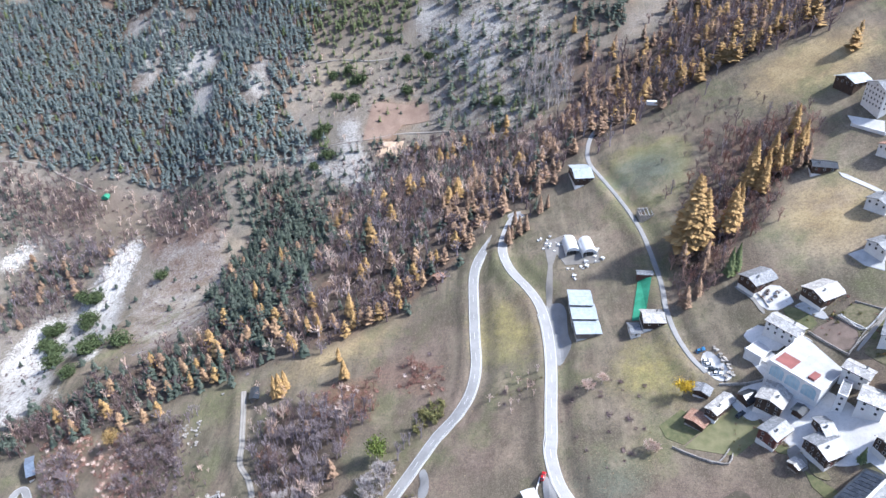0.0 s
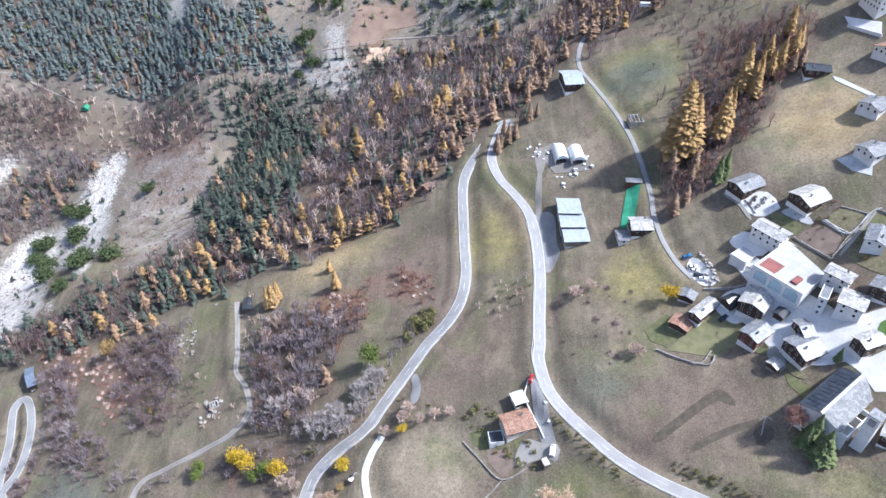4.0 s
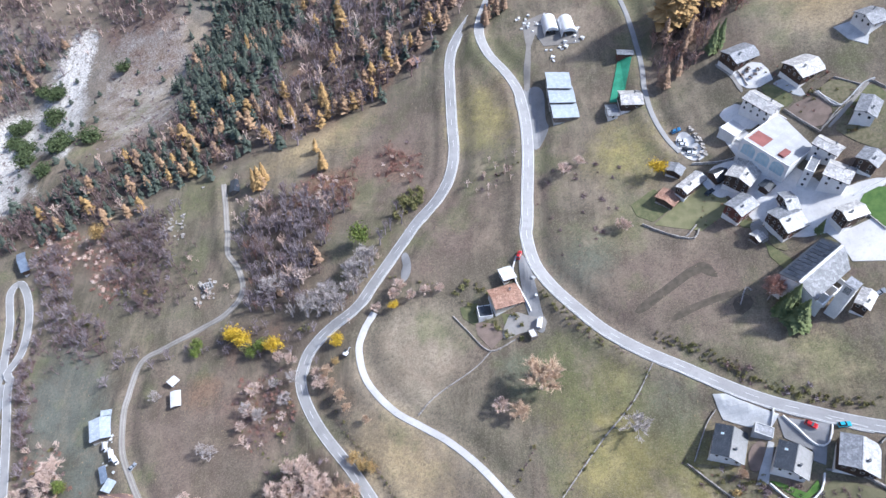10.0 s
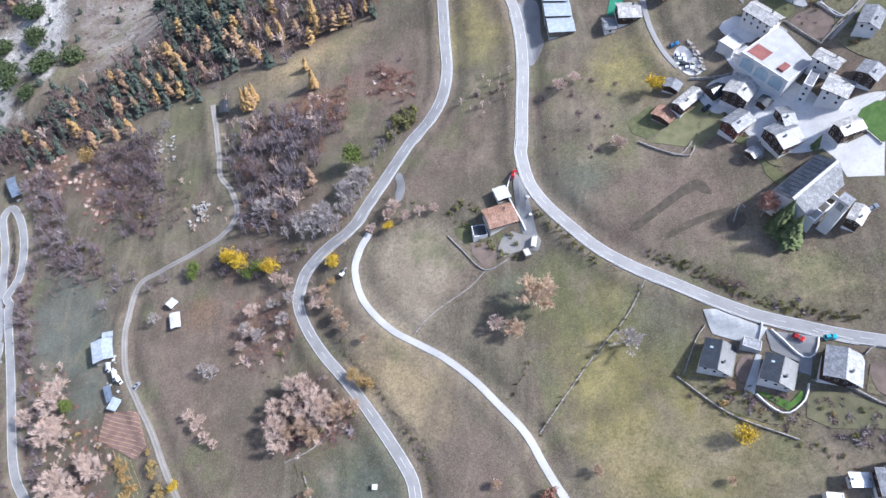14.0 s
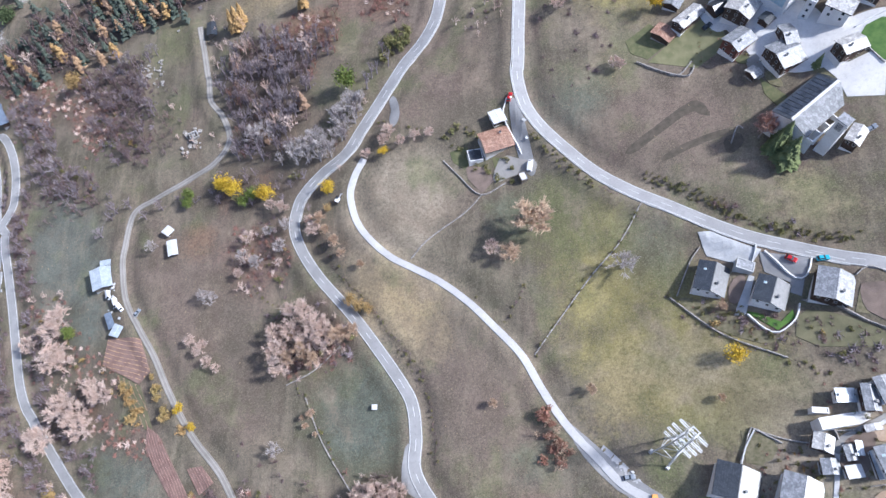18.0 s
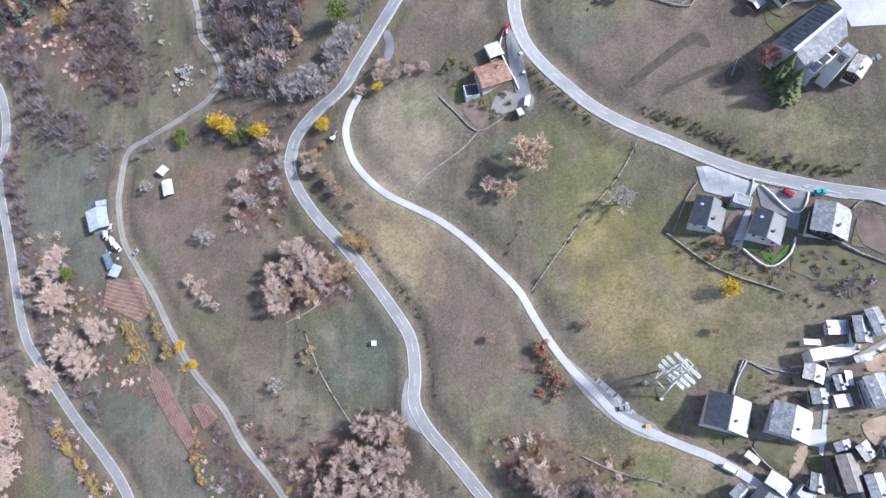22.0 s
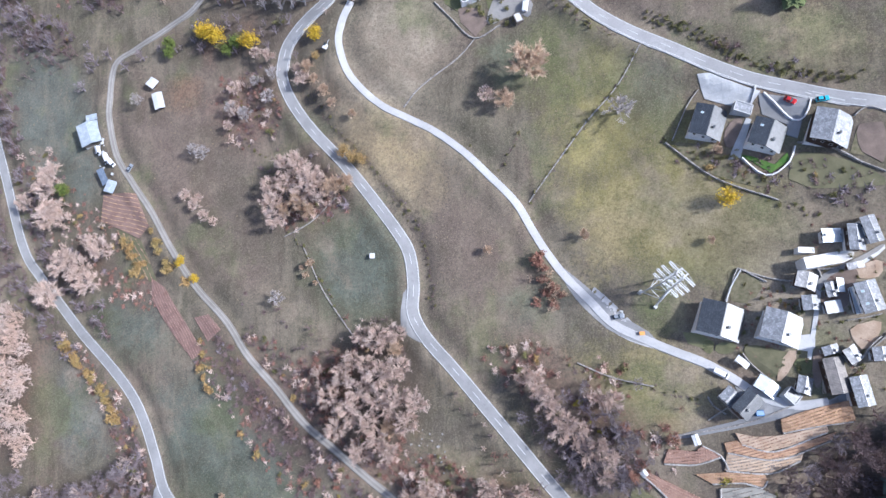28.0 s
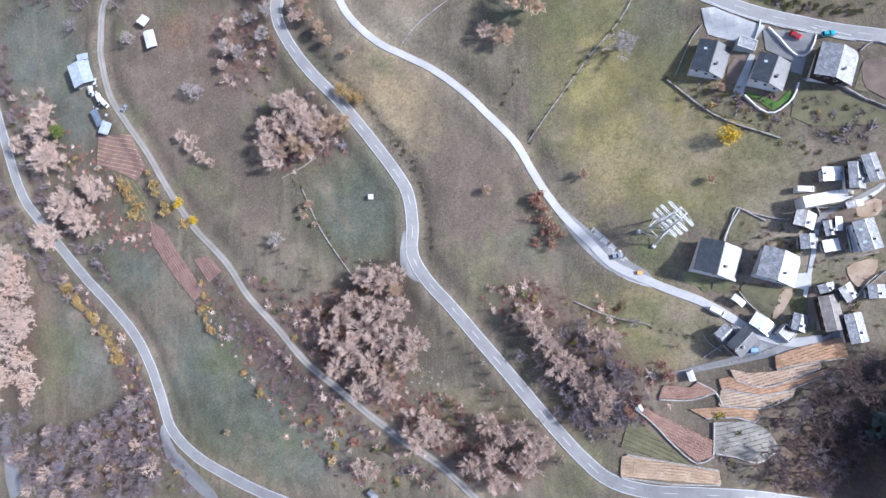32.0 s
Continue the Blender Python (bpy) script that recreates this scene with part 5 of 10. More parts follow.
house((152.3, 199.8, 10.2, 10.7, -35), 6.1, SLAB_PALE, label="white end wing with a stone slab roof", upper=PLASTER, category="school")
block((144.9, 206.2, 9.8, 3.5, -124), 6.8, PLASTER, SLATE_GREY, "white stair tower with tall glazing", "stair tower", "stair_tower")
block((124.1, 237.4, 8.9, 7.5, 40), 2.5, PLASTER, MEMBRANE, "low white entrance terrace with a parapet", "terrace", "terrace", windows=False)
house((168.6, 226.3, 12.8, 8.8, -123), 4.1, SLATE_GREY, label="white house with a broad grey roof", upper=PLASTER, balcony=True)
house((163.3, 202.7, 9.1, 9.0, -134), 4.8, SLATE_GREY, label="dark timber chalet beside the village street", balcony=True)

# hillside above the village
G = "chalets on the upper meadow"
house((132, 272.9, 14.8, 11.0, -151), 3.4, SLATE_GREY, label="chalet with white framed windows and a grey roof", group=G, balcony=True)
house((153.2, 256.1, 14.4, 12.5, -152), 3.4, SLAB_PALE, label="chalet with a pale stone slab roof", group=G, balcony=True)
house((175.3, 331.1, 12.4, 9.0, 171), 2.7, SLATE_DARK, label="small house with a dark roof and white walls", upper=TIMBER, group=G)
house((204, 383, 13.5, 14.0, 25), 3.4, SHEET, label="dark barn with a pale sheet roof", lower=TIMBER, category="barn", name="barn", chimney=False)
house((209, 359, 12, 17.0, 9), 10.5, SLATE_GREY, label="white four-storey apartment house", category="apartment house", name="apartment_house", upper=PLASTER, pitch=18)
house((188.3, 295.1, 11.0, 11.3, 35), 3.4, SLATE_GREY, label="white hillside house with a grey roof", upper=PLASTER, group=G)
house((180.5, 270.4, 11.0, 11.2, 25), 3.4, SLATE_GREY, label="white hillside house beside a terrace", upper=PLASTER, group=G)
house((202.7, 324, 10.1, 12.2, 28), 3.4, TILE_RUST, label="hillside house with a reddish roof", upper=PLASTER, group=G)
house((64.1, 386.5, 11.8, 18.2, 8), 4.1, SHEET, label="barn with pale sheet roof on white walls", category="barn", name="barn", chimney=False, pitch=14)
G = "stepped corrugated sheds"
for sp_, h_ in (((55.3, 291, 12.1, 12.9, 0), 3.8), ((56.1, 281.9, 12.9, 12.5, 2), 3.3), ((57, 272.9, 12.8, 12.9, 4), 2.8)):
    house(sp_, h_, SHEET, label="farm shed with a pale corrugated roof", category="shed", name="shed", lower=CONCRETE, upper=TIMBER_GREY, pitch=7, chimney=False, windows=False, group=G)
house((86.1, 267.9, 10.8, 10.6, 2), 3.4, SLAB_PALE, label="old farmhouse half timber half white", pitch=20)
house((77.9, 264.9, 5.8, 8.4, 5), 2.5, SLATE_GREY, label="white lean-to beside the farmhouse", pitch=12, chimney=False, upper=PLASTER, category="shed", name="shed")
house((87.1, 297.1, 8.4, 4.3, -2), 2.5, SLATE_GREY, label="open timber pavilion above the green matting", pitch=15, chimney=False, windows=False, lower=TIMBER_RED, upper=TIMBER_RED, category="pavilion", name="pavilion")
house((-119.3, 282.1, 9.3, 5.6, -83), 2.1, SLATE_DARK, label="lone weathered hut with a dark roof", lower=TIMBER_GREY, upper=TIMBER_GREY, windows=False, chimney=False, category="hut", name="hut")
house((-18.7, 332.4, 6.2, 6.3, 39), 2.5, TILE_RUST, label="brown timber barn at the wood's edge", lower=TIMBER, windows=False, chimney=False, category="barn", name="barn")
house((-255.9, 266.2, 5.2, 16.1, 31), 2.7, GREY_TARP, label="farm building with a blue-grey roof", lower=CONCRETE, chimney=False, windows=False, category="barn", name="barn")
house((-169.5, 153.7, 12.1, 11.0, -70), 2.7, SHEET, label="farm barn with a pale metal roof", lower=CONCRETE, upper=TIMBER_GREY, chimney=False, windows=False, pitch=14, category="barn", name="barn")
house((-168.9, 161.8, 5.4, 3.2, 12), 2.4, SHEET, label="small annex with a pale metal roof", chimney=False, windows=False, pitch=8, category="shed", name="shed")
house((-156.5, 124.9, 6.2, 4.9, -108), 2.1, SHEET, label="little shed with a pale metal roof", chimney=False, windows=False, pitch=8, category="shed", name="shed")
house((-161.2, 130.6, 8.9, 3.3, -64), 2.1, GREY_TARP, label="shelter covered with blue-grey sheeting", chimney=False, windows=False, pitch=12, category="shelter", name="shelter")
G = "field huts"
house((-134.3, 172.4, 4.8, 4.7, -126), 2.1, MEMBRANE, label="little hut with a white roof", chimney=False, windows=False, pitch=12, category="hut", name="hut", group=G)
house((-130.5, 162.6, 8.7, 5.0, -75), 2.5, MEMBRANE, label="field hut with a white roof", chimney=False, windows=False, pitch=14, category="hut", name="hut", group=G, lower=STONE)
house((26, 181.7, 13.7, 10.9, 19), 3.4, TILE_RUST, label="house with a weathered red-brown tiled roof", upper=PLASTER_WARM)
house((27.1, 192.7, 7.0, 6.5, -69), 2.5, MEMBRANE, label="garage with a white roof beside the house", pitch=6, chimney=False, windows=False, category="garage", name="garage")
house((16.7, 178.4, 4.0, 6.2, -83), 2.1, SLATE_DARK, label="dark garden shed beside the house", pitch=10, chimney=False, windows=False, category="shed", name="shed")
house((-30, -45, 2.4, 4.3, 47), 2.1, SLATE_GREY, label="small stone hut with a slab roof", lower=STONE, upper=STONE, chimney=False, windows=False, category="hut", name="hut")
house((86.9, -3.2, 3.6, 2.4, -75), 1.9, MEMBRANE, label="vineyard hut with a pale roof", lower=STONE, upper=STONE, chimney=False, windows=False, category="hut", name="hut")
house((69.6, -13.9, 2.3, 2.4, -61), 1.7, SLATE_GREY, label="tiny stone hut in the vineyard", lower=STONE, upper=STONE, chimney=False, windows=False, category="hut", name="hut")


# ---- trees ----
rng = np.random.default_rng(7)


def tubes(p0, p1, r0, r1, k=3):
    """Tapered tubes between pairs of points, as triangles."""
    p0, p1 = np.asarray(p0, float), np.asarray(p1, float)
    n = len(p0)
    d = p1 - p0
    d /= np.linalg.norm(d, axis=1)[:, None] + 1e-9
    ref = np.where(np.abs(d[:, 2:]) > 0.9, [[1.0, 0, 0]], [[0, 0, 1.0]])
    u = np.cross(d, ref)
    u /= np.linalg.norm(u, axis=1)[:, None] + 1e-9
    v = np.cross(d, u)
    a = np.arange(k) * 2 * np.pi / k
    off = u[:, None] * np.cos(a)[None, :, None] + v[:, None] * np.sin(a)[None, :, None]
    r0, r1 = np.broadcast_to(r0, n)[:, None, None], np.broadcast_to(r1, n)[:, None, None]
    V = np.concatenate([p0[:, None] + off * r0, p1[:, None] + off * r1], 1).reshape(-1, 3)
    f = []
    for i in range(k):
        j = (i + 1) % k
        f += [(i, j, k + j), (i, k + j, k + i)]
    F = (np.array(f)[None] + (np.arange(n) * 2 * k)[:, None, None]).reshape(-1, 3)
    return V, F


def spikes(p0, p1, r0, r1=0.0, k=3):
    """Three-sided pointed twigs."""
    V, F = tubes(p0, p1, r0, r0, 3)
    n = len(p0)
    V = V.reshape(n, 6, 3)
    V = np.concatenate([V[:, :3], np.asarray(p1, float)[:, None]], 1).reshape(-1, 3)
    f = np.array([(0, 1, 3), (1, 2, 3), (2, 0, 3)])
    return V, (f[None] + (np.arange(n) * 4)[:, None, None]).reshape(-1, 3)


def slivers(p0, p1, r):
    """Finest twigs, one thin facet each."""
    p0, p1 = np.asarray(p0, float), np.asarray(p1, float)
    side = unit(np.cross(p1 - p0, rng.normal(0, 1, p0.shape))) * r
    V = np.stack([p0 - side, p0 + side, p1], 1).reshape(-1, 3)
    return V, np.arange(len(V)).reshape(-1, 3)


def join(*parts):
    V, F, o = [], [], 0
    for v, f in parts:
        V.append(v)
        F.append(f + o)
        o += len(v)
    return np.vstack(V), np.vstack(F)


def unit(v):
    return v / (np.linalg.norm(v, axis=-1, keepdims=True) + 1e-9)


def bare_tree(h, spread, limbs, branches, twigs, thick=1.0):
    """Leafless round crown: limbs that rise from the trunk to the crown's rim, branches and fine twigs that follow them outwards. Returns trunk and crown."""
    trunk = tubes([(0, 0, -0.5), (0.02 * h, 0.01 * h, 0.3 * h)], [(0.02 * h, 0.01 * h, 0.3 * h), (0, 0.03 * h, 0.62 * h)], [0.020 * h * thick, 0.014 * h * thick], [0.014 * h * thick, 0.005 * h * thick], 5)
    ang = np.arange(limbs) * 2.4 + rng.uniform(0, 0.7, limbs)
    lift = np.sin(rng.uniform(-0.15, 1.35, limbs))
    out = np.sqrt(1 - lift ** 2) * rng.uniform(0.7, 1.05, limbs)
    tip = np.stack([np.cos(ang) * out * spread * 0.72, np.sin(ang) * out * spread * 0.72, h * (0.55 + 0.38 * lift * rng.uniform(0.8, 1.1, limbs))], 1)
    a = np.stack([np.zeros(limbs), np.zeros(limbs), h * np.clip(0.16 + 0.3 * rng.uniform(0, 1, limbs) + 0.12 * lift, 0.1, 0.6)], 1)
    knee = a + (tip - a) * [0.55, 0.55, 0.42]
    segs = [(np.vstack([a, knee]), np.vstack([knee, tip]), np.repeat([0.0085, 0.005], limbs) * h * thick, np.repeat([0.005, 0.002], limbs) * h * thick)]
    dirs = unit(tip - knee)
    t = rng.uniform(0.1, 1.0, (limbs, branches))
    s = (knee[:, None] + (tip - knee)[:, None] * t[..., None]).reshape(-1, 3)
    d2 = unit(np.repeat(dirs, branches, 0) + rng.normal(0, 0.42, (limbs * branches, 3)) + [0, 0, 0.12])
    e = s + d2 * (0.36 * spread * rng.uniform(0.5, 1.1, len(s)))[:, None]
    t = rng.uniform(0.15, 1.0, (len(s), twigs))
    s3 = (s[:, None] + (e - s)[:, None] * t[..., None]).reshape(-1, 3)
    d3 = unit(np.repeat(d2, twigs, 0) + rng.normal(0, 0.45, (len(s3), 3)) + [0, 0, 0.1])
    e3 = s3 + d3 * (0.23 * spread * rng.uniform(0.5, 1.2, len(s3)))[:, None]
    return trunk, join(tubes(*segs[0]), slivers(s, e, 0.0042 * h * thick), slivers(s3, e3, 0.0027 * h * thick))


def fronds(h, radius, layers, per, droop, first=0.12, narrow=1.0, jitter=0.25, under=True):
    """Conifer crown of separate drooping boughs with gaps between them."""
    zz = np.repeat(np.linspace(first, 0.97, layers), per) + rng.normal(0, 0.02, layers * per)
    zz = np.clip(zz, first * 0.8, 0.985)
    n = len(zz)
    an = rng.uniform(0, 2 * np.pi, n)
    r = radius * (1 - zz) ** narrow * rng.uniform(1 - jitter * 1.6, 1 + jitter, n) + 0.05 * radius
    base = np.stack([np.zeros(n), np.zeros(n), zz * h + 0.03 * h], 1)
    out = np.stack([np.cos(an), np.sin(an), np.zeros(n)], 1)
    side = np.stack([-np.sin(an), np.cos(an), np.zeros(n)], 1)
    tip = base + out * r[:, None] + np.stack([np.zeros(n), np.zeros(n), -droop * r], 1)
    mid = base + out * (0.5 * r)[:, None] + np.stack([np.zeros(n), np.zeros(n), 0.02 * h - 0.25 * droop * r], 1)
    w = (0.34 * r + 0.05 * radius)[:, None]
    low = mid - [0, 0, 0.05 * h]
    V = np.stack([base, mid + side * w - [0, 0, 0.03 * h], mid, mid - side * w - [0, 0, 0.03 * h], tip, low], 1).reshape(-1, 3)
    f = np.array([(0, 1, 2), (0, 2, 3), (1, 4, 2), (2, 4, 3), (1, 5, 4), (5, 3, 4)][:6 if under else 4])
    return V, (f[None] + (np.arange(n) * 6)[:, None, None]).reshape(-1, 3)


def conifer(h, radius, layers, per, droop=0.25, **kw):
    return tubes([(0, 0, -0.5)], [(0, 0, 0.9 * h)], 0.018 * h, 0.004 * h, 5), fronds(h, radius, layers, per, droop, **kw)


def leafy(h, radius, clumps, leaves, size, low=0.25):
    """Broadleaf crown of small folded leaf sprays gathered in clumps."""
    trunk = tubes([(0, 0, -0.4), (0, 0, 0.3 * h)], [(0, 0, 0.3 * h), (0.04 * h, 0, 0.75 * h)], [0.025 * h, 0.018 * h], [0.018 * h, 0.005 * h], 6)
    c = unit(rng.normal(0, 1, (clumps, 3))) * rng.uniform(0.3, 0.85, (clumps, 1)) * [radius, radius, (1 - low) * h * 0.5] + [0, 0, h * (0.5 + low / 2)]
    p = (c[:, None] + rng.normal(0, 1, (clumps, leaves, 3)) * radius * 0.2).reshape(-1, 3)
    n = len(p)
    a, b = unit(rng.normal(0, 1, (n, 3))), unit(rng.normal(0, 1, (n, 3)))
    s = size * rng.uniform(0.6, 1.3, (n, 1))
    V = np.stack([p - a * s, p + b * s * 0.6, p + a * s, p - b * s * 0.6 + unit(np.cross(a, b)) * s * 0.4], 1).reshape(-1, 3)
    f = np.array([(0, 1, 2), (0, 2, 3)])
    limb = tubes(np.repeat([[0, 0, 0.3 * h]], clumps, 0), c, 0.008 * h, 0.003 * h)
    return join(trunk, limb), (V, (f[None] + (np.arange(n) * 4)[:, None, None]).reshape(-1, 3))


def foliage(name, a, b, c, rough=0.85, trans=0.0):
    """Needles, leaves or twigs: tone varies from bough to bough and over the crown."""
    m = Mat(name, rough, 0.0, 0.25)
    col = m.ramp(m.per_island(), a, b, 0.1, 0.9)
    col = m.mix(m.span(m.noise(0.09, 2.0), 0.42, 0.62, 0.0, 0.75), col, c)
    m.color(col)
    return m.m


BARK = mottled("bark", (0.09, 0.07, 0.055), (0.16, 0.13, 0.10), 0.9, 1.0, 8.0)
BARK_PALE = mottled("pale_bark", (0.28, 0.24, 0.21), (0.38, 0.33, 0.29), 0.9, 1.0, 8.0)
TWIG_PINK = foliage("pink_grey_twigs", (0.42, 0.325, 0.27), (0.76, 0.63, 0.55), (0.62, 0.45, 0.35))
TWIG_RED = foliage("reddish_twigs", (0.175, 0.092, 0.07), (0.35, 0.205, 0.16), (0.27, 0.14, 0.108))
TWIG_TAN = foliage("tan_twigs", (0.40, 0.29, 0.20), (0.68, 0.52, 0.38), (0.54, 0.38, 0.25))
TWIG_GREY = foliage("grey_twigs", (0.165, 0.138, 0.146), (0.36, 0.312, 0.322), (0.24, 0.188, 0.192))
TWIG_BROWN = foliage("brown_twigs", (0.112, 0.083, 0.084), (0.25, 0.188, 0.182), (0.19, 0.126, 0.112))
TWIG_WHITE = foliage("whitish_twigs", (0.34, 0.31, 0.29), (0.55, 0.50, 0.47), (0.44, 0.39, 0.37))
NEEDLE = foliage("fir_needles", (0.045, 0.060, 0.046), (0.092, 0.112, 0.084), (0.076, 0.090, 0.072))
NEEDLE_LIGHT = foliage("pine_needles", (0.075, 0.10, 0.04), (0.16, 0.185, 0.075), (0.12, 0.135, 0.065))
# aerial haze put into the colour: paler and bluer than the near needles
NEEDLE_HAZE = foliage("hazed_fir_needles", (0.10, 0.128, 0.122), (0.195, 0.225, 0.205), (0.155, 0.178, 0.165))
LARCH_GOLD = foliage("golden_larch_needles", (0.26, 0.165, 0.065), (0.46, 0.30, 0.125), (0.36, 0.23, 0.10))
LARCH_RUST = foliage("rusty_larch_needles", (0.19, 0.125, 0.08), (0.34, 0.225, 0.145), (0.28, 0.185, 0.125))
LEAF_YELLOW = foliage("yellow_leaves", (0.42, 0.27, 0.02), (0.62, 0.45, 0.04), (0.50, 0.33, 0.03))
LEAF_ORANGE = foliage("orange_leaves", (0.27, 0.175, 0.07), (0.45, 0.30, 0.13), (0.30, 0.235, 0.09))
LEAF_GREEN = foliage("green_leaves", (0.09, 0.13, 0.03), (0.19, 0.23, 0.055), (0.14, 0.17, 0.04))
LEAF_RED = foliage("rusty_red_leaves", (0.21, 0.105, 0.075), (0.33, 0.185, 0.13), (0.28, 0.14, 0.10))
PINE_ROUND = foliage("mountain_pine_needles", (0.045, 0.065, 0.028), (0.085, 0.11, 0.045), (0.065, 0.085, 0.038))
SHRUB_OLIVE = foliage("olive_shrub", (0.105, 0.11, 0.042), (0.22, 0.20, 0.08), (0.17, 0.145, 0.065))


def as_mesh(name, vf, material):
    return np_mesh(name, vf[0], vf[1], [material])


# single trees: trunk and crown of their own
KINDS = {}


def kind_of(key, makers, bark, leaf, name, label, category="tree"):
    KINDS[key] = ([(as_mesh("trunk", t, bark), as_mesh("crown", c, leaf)) for t, c in makers], name, label, category)


kind_of("bare", [bare_tree(10, 5.6, 22, 10, 20, 1.5) for _ in range(6)], BARK_PALE, TWIG_PINK, "bare_tree", "leafless tree with a pale pinkish twiggy crown")
kind_of("tan", [bare_tree(10, 5.2, 30, 10, 16, 1.7) for _ in range(4)], BARK_PALE, TWIG_TAN, "bare_tree", "leafless tree with a tan twiggy crown")
kind_of("white", [bare_tree(10, 5.6, 18, 8, 16, 1.5) for _ in range(4)], BARK_PALE, TWIG_WHITE, "bare_tree", "leafless tree with a whitish twiggy crown")
kind_of("tan_red", [bare_tree(10, 5.2, 22, 10, 20, 1.8)], BARK_PALE, foliage("rosy_twigs", (0.33, 0.19, 0.145), (0.52, 0.34, 0.28), (0.44, 0.26, 0.21)), "bare_tree", "leafless tree with a rosy brown crown beside the church")
kind_of("poplar", [bare_tree(10, 3.0, 16, 8, 10, 1.2) for _ in range(3)], BARK_PALE, TWIG_WHITE, "bare_tree", "tall narrow leafless tree with grey twigs")
kind_of("larch", [conifer(10, 1.75, 44, 13, 0.12, first=0.1, narrow=0.75, jitter=0.5) for _ in range(4)], BARK, LARCH_GOLD, "larch", "tall golden autumn larch")
kind_of("larch_rust", [conifer(10, 1.9, 34, 12, 0.1, first=0.12, narrow=0.65, jitter=0.5) for _ in range(3)], BARK, LARCH_RUST, "larch", "rust-coloured autumn larch tree")
kind_of("spruce", [conifer(10, 2.2, 40, 16, 0.3, jitter=0.4) for _ in range(3)], BARK, NEEDLE_LIGHT, "spruce", "dark green spruce beside the houses")
kind_of("yellow", [leafy(10, 4.6, 26, 34, 0.45) for _ in range(3)], BARK, LEAF_YELLOW, "broadleaf_tree", "round tree with bright yellow leaves")
kind_of("orange", [leafy(10, 4.6, 26, 30, 0.45) for _ in range(3)], BARK, LEAF_ORANGE, "broadleaf_tree", "round tree with orange autumn leaves")
kind_of("green", [leafy(10, 4.2, 26, 34, 0.45) for _ in range(2)], BARK, LEAF_GREEN, "broadleaf_tree", "fresh green broadleaf tree on the meadow")
kind_of("red", [leafy(10, 4.4, 24, 26, 0.42) for _ in range(2)], BARK, LEAF_RED, "broadleaf_tree", "tree with rusty red leaves")


kind_of("round_pine", [leafy(10, 7.5, 34, 26, 0.9, 0.0) for _ in range(3)], BARK, PINE_ROUND, "pine_bush", "round dark green mountain pine on pale rock", "pine")


def tree(key, x, y, h, fat=1.0):
    variants, name, label, category = KINDS[key]
    t, c = variants[int(rng.integers(len(variants)))]
    root = tagged(new(name), label, category, group=name.replace("_", " ") + "s on the slope")
    root.location, root.rotation_euler, root.scale = (x, y, ground_z(x, y)), (0, 0, rng.uniform(0, 6.28)), (h / 10 * fat, h / 10 * fat, h / 10)
    for nm, me in (("trunk", t), ("crown", c)):
        o = new(nm, me)
        o.parent = root


def grove(key, spots, lo, hi, fat=1.0):
    for x, y in spots:
        tree(key, x, y, rng.uniform(lo, hi), fat * rng.uniform(0.85, 1.15))


tree("tan", 38.8, 139.8, 15, 1.35)
tree("tan", 29.7, 129.4, 8, 1.3)
tree("bare", 22.7, 133, 6.5, 1.2)
tree("white", 70.8, 117.2, 9, 1.35)
tree("tan_red", 122.3, 158.5, 13, 0.8)
grove("tan", [(-58.5, 101.1), (-54, 97.1), (-64.7, 99), (-36.4, 106.3), (-42.1, 104.9), (-17.7, 35.8), (-21.2, 5.2)], 8, 11)
grove("bare", [(-64.4, 111.4), (-70.9, 103.3), (-68.3, 95.7), (-72.6, 111.2), (-60.1, 118.9), (-53.6, 111.9), (-49.7, 108.7), (-55.6, 104.8), (-48.6, 103.5), (-65.5, 119.3)], 9, 12)
grove("bare", [(-30.8, 41.6), (-24.2, 39.8), (-17.5, 41.5), (-36, 32.7), (-29.9, 29.9), (-24, 25.9), (-16.8, 27.7), (-10.3, 14.7), (-18.4, 16.4), (-26, 16.9), (-32.7, 20.8), (-39.9, 27.2), (-14.1, 7.1), (-21, 12), (-29.4, 7.9), (-36.6, 12.9), (-43, 6.3), (-26.1, 0.9), (-33.4, -3.3), (-21.6, -3.8), (-45.2, 18.1)], 10, 13)
grove("white", [(-69.2, 61.5), (-78.7, 160.1), (-85, 146.6), (-72.3, 151.5), (-106.7, 132.7), (-110.7, 134.6)], 6, 8.5)
grove("bare", [(-115.2, 114.4), (-110.4, 109.4), (-105.3, 103.4), (-101, 100.2), (-108, 112.1)], 5, 7)
grove("bare", [(-190.3, 135.1), (-192.8, 128.4), (-188.4, 117.7), (-184.9, 112.9), (-190.5, 113.8), (-207.5, 124.5), (-169.9, 87.4), (-178.2, 92), (-163.7, 97.4), (-159.4, 94.1), (-173.4, 82.3), (-181.6, 88.8), (-188.7, 75.7), (-193.8, 78.2), (-166.7, 78.8)], 9, 13, 1.1)
grove("bare", [(-14.1, -20.7), (-7.1, -17.5), (-4, -22), (-10.8, -24.1), (15.9, -18), (22, -22.3), (28.3, -20.4), (32, -26.6), (17.5, -28.7), (13, -34), (19.1, -39.2), (25.7, -31.8), (30.7, -33.9), (35.1, -26.7), (8.8, -32.9)], 8, 11)
grove("bare", [(-34.5, -33.8), (-29.8, -35), (58, 10.6), (60.9, 11.4), (54.2, 12.9), (-13.1, -22.9), (-42.5, 25), (-51.2, 29.2)], 6, 8)
